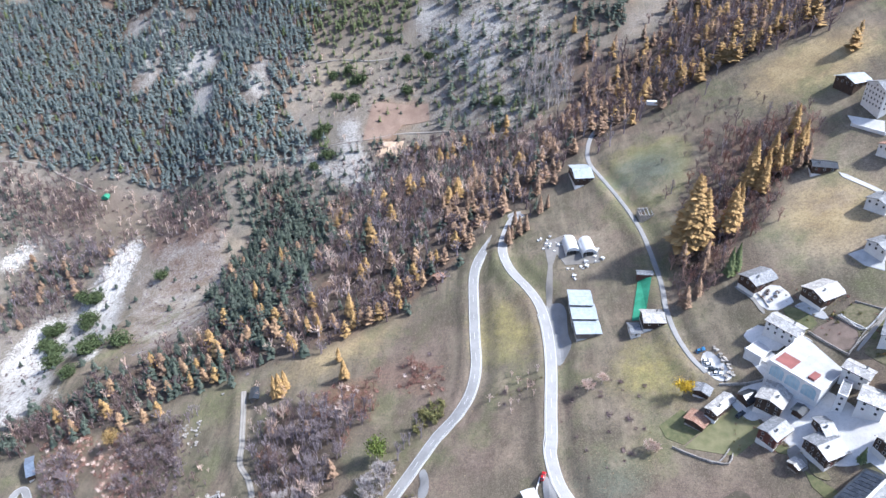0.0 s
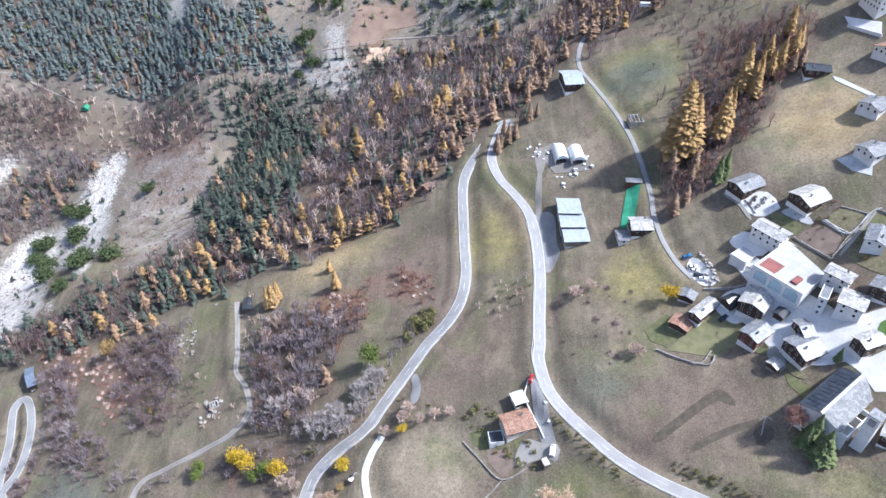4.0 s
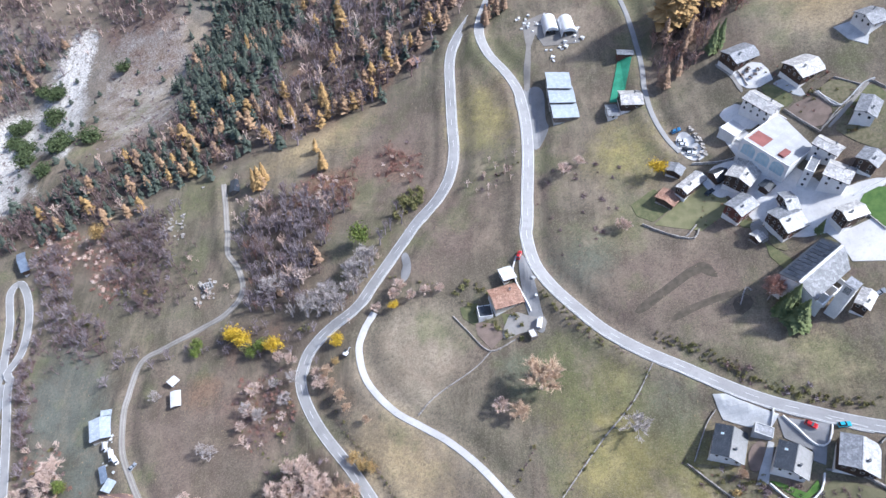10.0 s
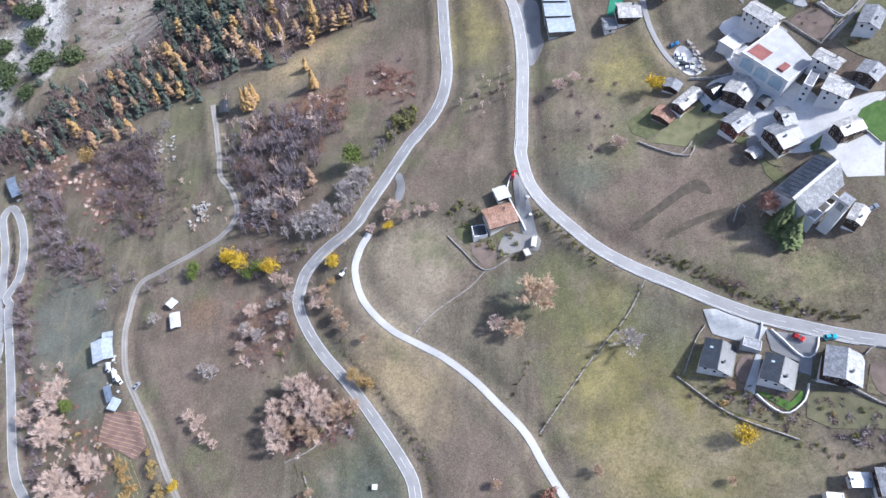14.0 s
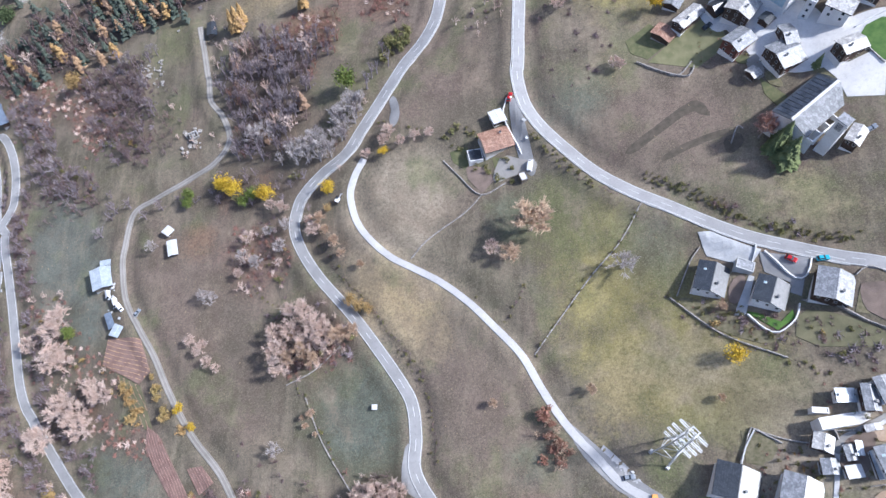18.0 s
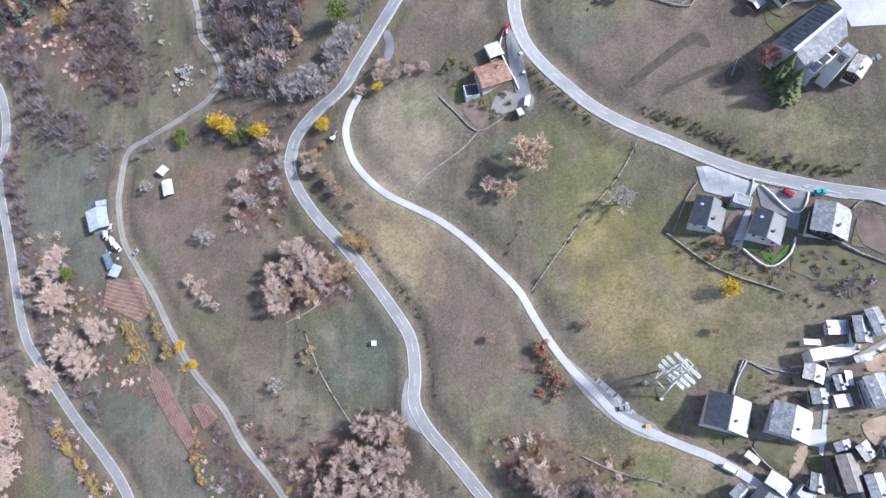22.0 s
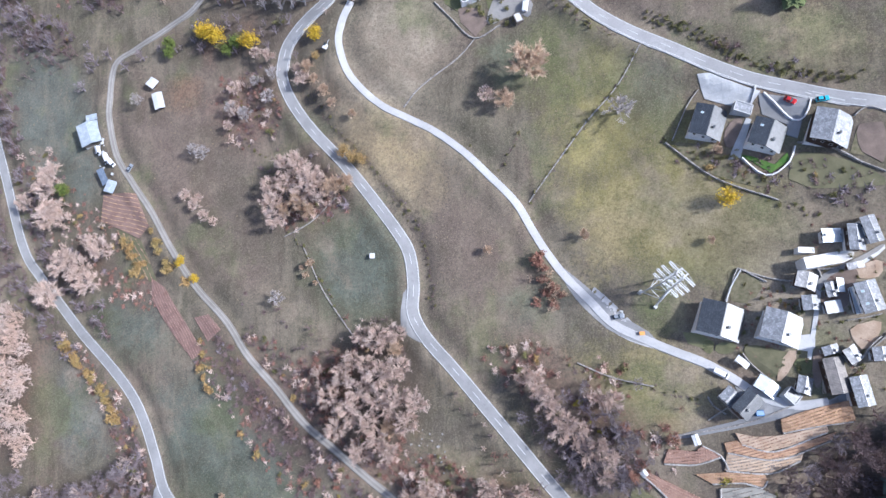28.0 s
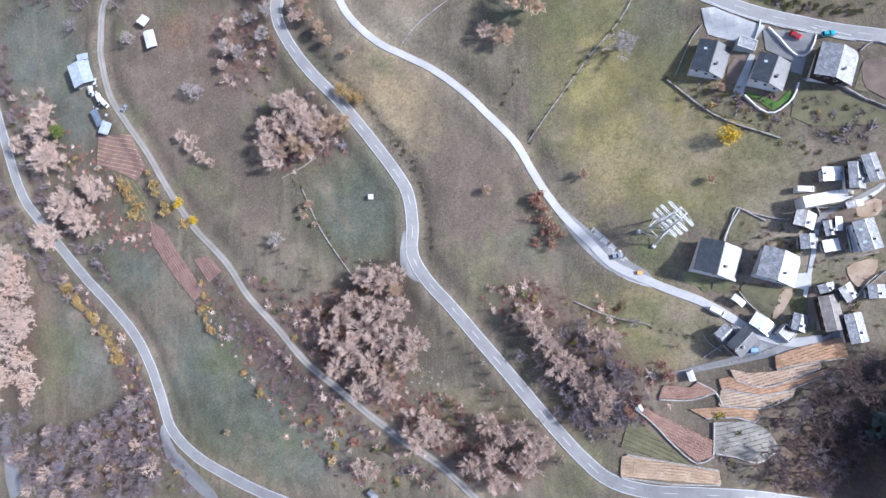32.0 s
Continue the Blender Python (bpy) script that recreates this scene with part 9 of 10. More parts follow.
for poly_, m_, lift_, lab in (
        ([(129.9, 268.3), (138.8, 269.2), (143.1, 260.1), (137.8, 254.2), (131.0, 257.0), (128.5, 266.8)], PAVING, 0.3, "grey gravel terrace before the chalet"),
        ([(122.8, 275.3), (126.1, 272.4), (129.0, 267.1), (131.5, 255.5), (130.0, 255.2), (127.3, 266.3), (123.8, 272.0)], RUT, 0.26, "worn path above the school"),
        ([(137.1, 254.3), (140.9, 255.9), (149.2, 244.0), (144.0, 240.7), (140.7, 246.1)], TURF, 0.24, "green garden below the chalets"),
        ([(142.3, 255.1), (148.0, 255.9), (152.9, 244.3), (149.9, 244.1), (143.0, 253.5)], CONCRETE, 0.3, "stone-paved terrace of the chalet"),
        ([(155.8, 243.8), (162.8, 248.4), (171.1, 239.4), (162.2, 233.5)], BED, 0.22, "walled vegetable garden with grey beds"),
        ([(145.3, 241.3), (155.0, 243.0), (160.8, 233.3), (153.2, 224.5), (146.0, 236.8)], SOIL_BROWN, 0.22, "bare brown plot behind the school"),
        ([(155.9, 225.8), (173.1, 241.4), (173.9, 240.0), (157.0, 224.5)], RUT, 0.28, "pale path between the gardens"),
        ([(162.9, 234.4), (173.3, 240.5), (177.6, 234.2), (176.2, 228.7), (170.6, 235.0), (166.1, 231.8), (163.0, 226.5)], TURF, 0.2, "grassy bank round the white house"),
        ([(157.5, 224.3), (163.0, 226.5), (168.1, 217.1), (172.3, 213.3), (170.7, 206.8), (165.1, 212.0), (160.9, 217.7)], BED, 0.22, "rough garden below the white house"),
        ([(120.4, 249.1), (129.3, 251.2), (135.4, 238.1), (129.8, 235.1), (122.1, 243.2)], PAVING_BRIGHT, 0.34, "pale entrance terrace of the school"),
        ([(119.6, 238.5), (122.5, 243.0), (133.9, 228.7), (141.1, 211.2), (139.4, 207.2), (130.8, 219.3)], PAVING, 0.36, "pale ramp before the school hall"),
        ([(157.6, 190.6), (167.3, 193.1), (167.9, 185.1), (165.9, 177.8), (163.2, 174.9), (159.7, 182.3)], LAWN, 0.45, "bright green lawn beside the village street"),
        ([(123.7, 193.6), (126.9, 193.3), (128.2, 183.2), (124.6, 181.7), (122.2, 189.6)], RUT, 0.3, "trodden yard with a small shed"),
        ([(118.2, 196.5), (122.4, 194.0), (125.7, 190.2), (121.1, 190.4), (118.4, 193.6)], TURF, 0.3, "small green garden below the red chalet"),
        ([(128.1, 185.9), (132.6, 180.1), (133.0, 175.7), (127.5, 179.9)], BED, 0.3, "garden plot below the broad chalet"),
        ([(100.1, 43.4), (104.3, 53.1), (111.9, 47.9), (107.8, 41.6)], BED, 0.24, "dark garden plot above the hamlet"),
        ([(127.3, 55.3), (137.5, 55.3), (136.5, 51.7), (126.8, 50.6)], PAVING_BRIGHT, 0.34, "pale yard behind the hamlet terrace"),
        ([(125.6, 43.9), (127.3, 48.0), (131.8, 50.2), (139.8, 53.4), (145.2, 56.4), (145.2, 54.9), (139.5, 51.6), (132.1, 48.6), (128.9, 46.9), (128.0, 42.4)], RUT, 0.4, "trodden earth lane through the hamlet"),
        ([(128.6, 48.5), (134.7, 49.5), (138.1, 48.4), (136.1, 43.8), (133.1, 35.7), (127.2, 36.4), (126.9, 42.5)], SOIL_BROWN, 0.26, "brown trodden yard between the houses"),
        ([(136.2, 49.3), (144.6, 51.9), (143.9, 45.9), (139.2, 45.2), (136.4, 46.8)], SOIL_PALE, 0.24, "straw-coloured bank above the houses"),
        ([(141.2, 65.3), (146.5, 65.7), (146.3, 63.9), (141.9, 62.7)], SOIL_BROWN, 0.24, "brown yard above the houses"),
        ([(104.9, 28.0), (115.7, 24.6), (115.9, 22.2), (111.8, 14.8), (106.6, 20.5), (103.8, 25.0)], SOIL_GREEN, 0.3, "large olive-brown garden plot below the house"),
        ([(115.8, 24.6), (119.9, 24.3), (114.3, 14.5), (112.3, 15.3)], SOIL_PALE, 0.3, "straw-coloured edge of the garden plot"),
        ([(92.4, 30.6), (95.9, 29.5), (95.1, 25.3), (92.4, 26.7)], TURF, 0.26, "small lawn below the white house"),
        ([(96.5, 29.4), (102.7, 28.2), (100.5, 24.8), (95.8, 25.8)], GRASS_PALE, 0.26, "yellow-green grass below the white house"),
        ([(133.5, 30.7), (142.1, 32.4), (141.4, 27.7), (136.7, 22.0), (133.9, 26.5)], SOIL_PALE, 0.26, "dry tan garden behind the wall"),
        ([(118.3, 29.3), (124.5, 29.3), (123.8, 23.3), (117.9, 25.0)], PAVING, 0.28, "pinkish paved yard between the houses"),
        ([(123.3, 24.1), (125.8, 24.5), (125.9, 17.3), (123.7, 10.5), (122.3, 15.8)], SOIL_BROWN, 0.28, "dark trodden alley beside the barn"),
        ([(117.4, 21.6), (123.0, 21.7), (122.4, 17.0), (118.8, 16.1)], TURF, 0.28, "shrubby garden patch in the hamlet"),
        ([(142.3, 96.5), (144.9, 96.8), (150.4, 95.9), (148.6, 81.7), (145.0, 85.2), (142.1, 87.9)], SOIL_BROWN, 0.26, "dug garden with straw rows beside the end house"),
        ([(105.4, 104.8), (110.7, 108.1), (109.9, 100.0), (106.3, 96.2), (104.1, 98.2)], SOIL_BROWN, 0.28, "dark garden court between the houses"),
        ([(86.1, 101.8), (92.2, 102.2), (101.9, 96.3), (104.8, 88.8), (116.9, 83.5), (114.1, 80.0), (103.8, 85.3), (93.3, 92.8)], BED, 0.2, "overgrown stony bank below the houses"),
        ([(124.0, 91.8), (135.0, 88.0), (148.0, 78.4), (147.7, 74.1), (121.1, 78.8)], SOIL_GREEN, 0.2, "rough dry bank below the balcony house")):
    drape("garden" if m_ not in (PAVING, PAVING_BRIGHT, CONCRETE, RUT) else "pavement", poly_, m_, lift_, 1.8, label=lab, category="garden" if m_ not in (PAVING, PAVING_BRIGHT, CONCRETE, RUT) else "pavement", soft=1)
for line_, h_, m_, lab in (
        ([(155.5, 243.8), (162.3, 232.9)], 0.9, CONCRETE, "pale wall below the vegetable garden"),
        ([(162.3, 232.9), (167.9, 236.8), (173.7, 241.3), (177.9, 235.3)], 0.9, STONE, "stone wall beside the garden path"),
        ([(163.1, 248.3), (171.3, 239.9)], 0.7, STONE, "stone wall above the vegetable garden"),
        ([(106.9, 227.3), (118.8, 224.2), (125.9, 224.9), (128.7, 225.0), (131.0, 218.9)], 1.2, STONE_PALE, "curved pale stone wall beside the car park"),
        ([(119.6, 238.3), (126.8, 230.0), (130.7, 219.1), (134.5, 212.3)], 1.1, PLASTER, "white parapet of the school ramp"),
        ([(143.8, 240.5), (145.9, 236.9), (153.2, 224.3)], 0.9, STONE, "stone wall round the brown plot"),
        ([(153.2, 224.3), (160.4, 231.7), (162.7, 233.3)], 0.8, STONE, "stone wall between the gardens"),
        ([(156.9, 191.7), (162.0, 193.5), (167.6, 194.8)], 0.9, PLASTER, "pale wall along the green lawn"),
        ([(159.2, 182.6), (163.1, 174.9)], 0.8, STONE_PALE, "pale wall below the green lawn"),
        ([(99.7, 43.0), (102.0, 48.3), (104.2, 53.6), (108.1, 50.9), (112.2, 47.9)], 0.9, STONE_PALE, "pale wall round the garden plot"),
        ([(126.7, 50.2), (131.8, 49.9), (136.5, 51.6)], 1.0, STONE, "stone wall below the pale yard"),
        ([(123.3, 52.0), (126.8, 50.4), (127.5, 47.4)], 1.0, STONE, "stone wall beside the terrace"),
        ([(136.5, 21.7), (138.6, 24.5), (141.2, 26.7)], 1.1, STONE_PALE, "pale wall round the tan garden"),
        ([(103.5, 24.9), (106.5, 20.4), (112.0, 14.5)], 0.9, STONE, "stone wall below the garden plot"),
        ([(92.1, 11.1), (93.5, 8.0), (97.0, 5.0)], 0.8, STONE, "low stone wall beside the orchard"),
        ([(133.1, 32.7), (137.6, 33.1), (142.3, 33.8)], 0.8, STONE, "stone wall above the tan garden"),
        ([(97.9, 120.0), (94.0, 115.0), (88.3, 103.0)], 0.7, STONE, "low wall beside the white house"),
        ([(142.0, 99.9), (145.8, 102.3), (151.0, 99.0)], 0.8, STONE_PALE, "pale wall beside the road"),
        ([(137.2, 88.2), (142.7, 83.6), (148.3, 79.4)], 0.8, STONE, "grey wall below the dug garden")):
    wall_line(line_, h_, 0.4, m_, lab)
PLOTS = [[(161.0, 252.6), (163.6, 252.3), (163.2, 247.4), (160.6, 247.6)],
         [(153.5, 249.1), (156.2, 245.7), (154.8, 242.3), (152.6, 244.4)],
         [(160.5, 226.7), (164.2, 220.9), (169.0, 215.7), (167.5, 214.6), (161.5, 220.3)],
         [(109.4, 48.3), (119.9, 44.6), (119.4, 40.3), (109.7, 39.5)],
         [(118.4, 21.5), (122.7, 21.4), (122.2, 17.3), (118.9, 16.7)],
         [(132.3, 18.6), (137.8, 20.5), (139.2, 16.3), (133.9, 16.1)],
         [(86.9, 102.5), (96.7, 100.5), (101.8, 95.6), (96.7, 95.1), (87.9, 99.2)],
         [(107.4, 89.8), (116.3, 83.6), (114.2, 80.4), (106.3, 85.6)],
         [(117.3, 40.5), (123.8, 42.3), (124.3, 37.9), (119.0, 36.0)]]
wood("shrubs", np.vstack([scatter(z_, 2.2, 0.7, ragged=0.6) for z_ in PLOTS]), LEAFLOW, 0.6, 1.6, SHRUB_OLIVE, "olive garden shrubs beside the houses", "shrubs")
wood("shrubs", np.vstack([scatter(z_, 3.2, 0.6, ragged=0.6) for z_ in PLOTS]), TUFTS, 0.7, 1.6, TWIG_RED, "withered reddish garden shrubs beside the houses", "shrubs")
wood("shrubs", np.vstack([scatter(z_, 4.5, 0.6, ragged=0.6) for z_ in PLOTS]), LEAFLOW, 0.5, 1.3, LEAF_ORANGE, "orange garden shrubs beside the houses", "shrubs")


def garden_table(x, y, turn):
    """Dark slatted outdoor table with two benches."""
    root = tagged(new("garden_table"), "dark wooden garden table with benches on the gravel terrace", "table", group="tables on the chalet terrace")
    root.location, root.rotation_euler = (x, y, ground_z(x, y) + 0.32), (0, 0, turn)
    part("tabletop", bx(-0.9, 0.9, -0.4, 0.4, 0.7, 0.76, bevel=0.02), TIMBER, root)
    for sx in (-0.7, 0.7):
        part("leg", bx(sx - 0.04, sx + 0.04, -0.3, 0.3, 0, 0.7), TIMBER, root)
    for sy in (-0.75, 0.75):
        part("bench", bx(-0.9, 0.9, sy - 0.15, sy + 0.15, 0.4, 0.45), TIMBER, root)


for i, (x, y) in enumerate([(131.7, 263.6), (133.8, 264.8), (134.5, 260.8), (136.6, 262.0), (134.7, 266.0), (138.0, 263.9)]):
    garden_table(x, y, 0.4 + 0.9 * i)
MUD = mottled("wet_dark_soil", (0.082, 0.068, 0.048), (0.135, 0.11, 0.08), 0.95, 0.5, 3.0)
for poly_ in ([(75.1, 164.5), (86.6, 171.7), (100.5, 180.0), (105.5, 180.1), (108.6, 171.5), (104.8, 173.0), (101.8, 176.2), (88.1, 168.1), (78.9, 162.1)],
              [(88.6, 158.9), (99.5, 163.5), (113.2, 165.5), (114.0, 162.9), (101.0, 160.7), (89.1, 156.0)],
              [(110.5, 161.5), (116.8, 162.7), (118.0, 157.4), (111.5, 153.3)]):
    drape("track_marks", poly_, MUD, 0.05, 1.5, label="dark churned soil marks across the meadow", category="soil", edge=False, soft=1)
drape("field", [(-88.4, 574.8), (-41.1, 571.8), (-38.7, 556.3), (-61.5, 554.5), (-70.8, 541.4), (-93.2, 538.6)], SOIL_FAR, 0.4, 4.0, label="ploughed red-brown plot on the far slope", category="field")
drape("field", [(-79, 538), (-58.9, 539.3), (-62.2, 523.5), (-81.5, 525.2)], SOIL_PALE, 0.4, 4.0, label="pale plot on the far slope", category="field")
FAR_TRACK = road_material("far_track", (0.21, 0.185, 0.16), (0.28, 0.25, 0.215), 0.95)
for pts_ in ([(-213.1, 534.6), (-176.3, 534.5), (-143.1, 539.4), (-123.4, 540.6), (-94.2, 539.5), (-57.1, 547.1), (-19, 537.7), (17, 512.2), (50.1, 497.3), (65.5, 489.7)], [(-433.1, 567.7), (-400.7, 572), (-363.3, 556.2), (-335.7, 540.4)], [(-145, 622.1), (-124.2, 622.8), (-92.6, 615.9), (-72.4, 617.1)], [(-346.6, 460.2), (-318.8, 464.5), (-294.9, 475.5)]):
    ln = spline(pts_, 5.0)
    strip("far_track", ln, smooth(np.array([ground_z(*q) for q in ln]), 3), -0.9, 0.9, FAR_TRACK, 0.12, 0.8)
for o in list(scene.objects):
    if o.name.startswith("far_track"):
        tagged(o, "pale earth track across the far slope", "track", kind="structure")


# ---- pylon ----
def beam(parent, a, b, r, name="brace"):
    a, b = Vector(a), Vector(b)
    bm = bx(-r, r, -r, r, 0, (b - a).length)
    o = part(name, bm, STEEL, parent)
    o.location = a
    o.rotation_euler = (b - a).to_track_quat("Z", "Y").to_euler()
    return o


def pylon(x, y, turn, base, tall):
    root = tagged(new("pylon"), "pale galvanised lattice power pylon with cross-arms", "pylon")
    root.location, root.rotation_euler = (x, y, ground_z(x, y)), (0, 0, radians(turn))
    waist = 0.45 * tall
    w0, w1, w2 = base / 2, 1.7, 1.3

    def half(z):
        return w0 + (w1 - w0) * z / waist if z < waist else w1 + (w2 - w1) * (z - waist) / (tall - waist)
    corners = ((-1, -1), (1, -1), (1, 1), (-1, 1))
    for sx, sy in corners:
        beam(root, (sx * w0, sy * w0, -3.5), (sx * w1, sy * w1, waist), 0.2, "leg")
        beam(root, (sx * w1, sy * w1, waist), (sx * w2, sy * w2, tall), 0.16, "upper_leg")
        part("footing", bx(sx * w0 - 0.6, sx * w0 + 0.6, sy * w0 - 0.6, sy * w0 + 0.6, -4.0, 0.35, bevel=0.05), CONCRETE, root)
    zs = [0.3, waist * 0.5, waist, waist + 4.6, waist + 9.2, tall]
    for a, b in zip(zs, zs[1:]):
        for (ax, ay), (bx_, by_) in zip(corners, corners[1:] + corners[:1]):
            ha, hb = half(a), half(b)
            beam(root, (ax * ha, ay * ha, a), (bx_ * hb, by_ * hb, b), 0.085)
            beam(root, (ax * hb, ay * hb, b), (bx_ * hb, by_ * hb, b), 0.09, "girt")
    for z, ln in ((waist - 1.0, 5.6), (waist + 4.2, 6.0), (waist + 9.4, 6.0), (tall - 0.3, 5.4)):
        arm = new("cross_arm")
        arm.parent = root
        h = half(z)
        for sy in (-1, 1):
            beam(arm, (-ln, sy * 0.3, z), (ln, sy * 0.3, z), 0.11, "chord")
            for sx in (-1, 1):
                beam(arm, (sx * ln, sy * 0.3, z), (sx * h, sy * h, z + 0.5), 0.025, "tie")
        for i in range(3):
            xx = -ln + ln * i
            beam(arm, (xx, -0.25, z), (xx, 0.25, z), 0.04, "spacer")
        for sx in (-1, 1):
            bm = bmesh.new()
            bmesh.ops.create_cone(bm, segments=8, radius1=0.08, radius2=0.08, depth=1.4, cap_ends=True)
            bmesh.ops.translate(bm, verts=bm.verts, vec=(sx * ln, 0, z - 0.9))
            part("insulator", bm, SLATE_DARK, arm)


pylon(78.5, 48.5, -50, 7.4, 30)


# ---- vehicles ----
PAINTS = {k: Mat(k + "_car_paint", 0.25, 0.0, 0.6).color(c).m for k, c in (("red", (0.45, 0.02, 0.02)), ("white", (0.75, 0.75, 0.75)), ("blue", (0.06, 0.22, 0.42)), ("dark", (0.03, 0.035, 0.04)), ("teal", (0.05, 0.38, 0.48)), ("grey", (0.25, 0.27, 0.3)))}


def hull(L, W, prof, taper=0.0):
    """A body extruded across its width from a side profile (x, z)."""
    bm = bmesh.new()
    a = [bm.verts.new((x, -W / 2 + (taper if z > 0.95 else 0), z)) for x, z in prof]
    b = [bm.verts.new((x, W / 2 - (taper if z > 0.95 else 0), z)) for x, z in prof]
    bm.faces.new(a)
    bm.faces.new(b[::-1])
    for i in range(len(a)):
        bm.faces.new((a[i - 1], b[i - 1], b[i], a[i]))
    bmesh.ops.recalc_face_normals(bm, faces=bm.faces)
    bmesh.ops.bevel(bm, geom=bm.edges[:], offset=0.05, segments=1, affect="EDGES")
    return bm


def car(x, y, turn, paint, label, L=4.2, lift=0.22, van=False):
    root = tagged(new("van" if van else "car"), label, "van" if van else "car")
    root.location, root.rotation_euler = (x, y, 0), (0, 0, radians(turn))
    c, s = math.cos(radians(turn)), math.sin(radians(turn))
    zf, zb = ground_z(x + 1.3 * c, y + 1.3 * s) + lift, ground_z(x - 1.3 * c, y - 1.3 * s) + lift
    zl, zr = ground_z(x - 0.8 * s, y + 0.8 * c) + lift, ground_z(x + 0.8 * s, y - 0.8 * c) + lift
    root.location.z = (zf + zb) / 2 + 0.02
    root.rotation_euler = (math.atan2(zl - zr, 1.6), -math.atan2(zf - zb, 2.6), radians(turn))
    a, W = L / 2, 1.75
    m = PAINTS[paint]
    if van:
        prof = [(-a, 0.3), (a, 0.3), (a, 0.95), (a - 0.5, 1.1), (a - 1.0, 1.95), (-a, 2.0)]
        part("body", hull(L, 1.9, prof, 0.08), m, root)
        part("windscreen", hull(L, 1.6, [(a - 0.48, 1.16), (a - 0.93, 1.85), (a - 0.9, 1.88), (a - 0.44, 1.18)]), PANE, root)
    else:
        part("body", hull(L, W, [(-a, 0.28), (a, 0.28), (a, 0.7), (a - 0.3, 0.85), (a - 1.2, 0.95), (-a + 0.3, 0.98), (-a, 0.85)]), m, root)
        part("cabin_glass", hull(L, W - 0.1, [(a - 1.25, 0.93), (a - 1.9, 1.4), (-a + 0.75, 1.42), (-a + 0.2, 0.95)], 0.12), PANE, root)
        part("roof", bx(-a + 0.85, a - 1.95, -0.62, 0.62, 1.41, 1.46, bevel=0.02), m, root)
        part("bonnet", bx(a - 1.15, a - 0.35, -0.7, 0.7, 0.9, 0.96, bevel=0.02), m, root)
    for sx in (-1, 1):
        for sy in (-1, 1):
            bm = bmesh.new()
            bmesh.ops.create_cone(bm, segments=14, radius1=0.32, radius2=0.32, depth=0.2, cap_ends=True, matrix=Matrix.Translation((sx * L * 0.31, sy * W * 0.46, 0.32)) @ Matrix.Rotation(math.pi / 2, 4, "X"))
            w = part("wheel", bm, RUBBER, root)
            bm = bmesh.new()
            bmesh.ops.create_cone(bm, segments=10, radius1=0.19, radius2=0.19, depth=0.22, cap_ends=True, matrix=Matrix.Translation((sx * L * 0.31, sy * W * 0.46, 0.32)) @ Matrix.Rotation(math.pi / 2, 4, "X"))
            part("rim", bm, STEEL, w)
    for sy in (-1, 1):
        part("headlight", bx(a - 0.06, a + 0.02, sy * 0.62 - 0.16, sy * 0.62 + 0.16, 0.62, 0.76), PANE_BLUE, root)
        part("tail_light", bx(-a - 0.02, -a + 0.05, sy * 0.66 - 0.12, sy * 0.66 + 0.12, 0.68, 0.82), RED, root)


for args in ((103.7, 246.7, 0, "blue", "blue car parked beside the lane"), (105.1, 240.7, -12, "white", "white car in the parking row"), (105.5, 238.5, -14, "white", "second white car in the parking row"),
             (106.5, 235.6, -14, "dark", "dark car in the parking row"), (107.6, 233, -14, "white", "white estate car in the parking row"), (32.7, 200.1, 70, "red", "red car parked at the drive entrance"),
             (124.9, 109.3, -40, "red", "red car on the house driveway"), (134, 107.5, 0, "teal", "turquoise car beside the upper road"), (65.7, 41.1, 8, "grey", "grey car parked on the lane lay-by"),
             (111.5, 211.2, 30, "dark", "dark car in the village yard"), (156, 151.9, 20, "grey", "grey car beside the church square"), (-146.8, 133.2, 60, "grey", "grey car beside the farm track")):
    car(*args, lift=0.3)
car(96.6, 18.2, -35, "white", "white van in the hamlet lane", 5.0, 0.35, True)
car(40, 167.8, 80, "white", "white caravan-like van on the drive", 5.0, 0.35, True)
car(-158.8, 139.4, -65, "white", "white van body in the farm yard", 5.5, 0.3, True)
car(-156.2, 136.7, -50, "white", "white trailer van in the farm yard", 5.0, 0.3, True)
car(-164.1, 144.6, -70, "white", "white van beside the barn", 4.8, 0.3, True)


def digger(x, y, turn):
    root = tagged(new("excavator"), "small pale excavator beside the lane", "excavator")
    root.location, root.rotation_euler = (x, y, ground_z(x, y) + 0.1), (0, 0, radians(turn))
    for sy in (-1, 1):
        part("crawler", hull(3, 0.45, [(-1.4, 0.1), (1.4, 0.1), (1.6, 0.4), (1.4, 0.7), (-1.4, 0.7), (-1.6, 0.4)]), RUBBER, root).location = (0, sy * 0.8, 0)
    part("body", bx(-1.3, 0.9, -0.95, 0.95, 0.75, 1.5, bevel=0.08), PAINTS["white"], root)
    part("cab", bx(-0.2, 0.9, 0.0, 0.9, 1.5, 2.6, bevel=0.08), PANE, root)
    beam(root, (0.9, -0.3, 1.3), (2.6, -0.3, 2.6), 0.14, "boom")
    beam(root, (2.6, -0.3, 2.6), (3.7, -0.3, 0.9), 0.11, "dipper")
    part("bucket", hull(1, 0.7, [(3.5, 0.2), (4.1, 0.3), (4.0, 0.9), (3.6, 1.0)]), STEEL, root).location = (0, -0.3, 0)


digger(-45.2, 168.9, 60)


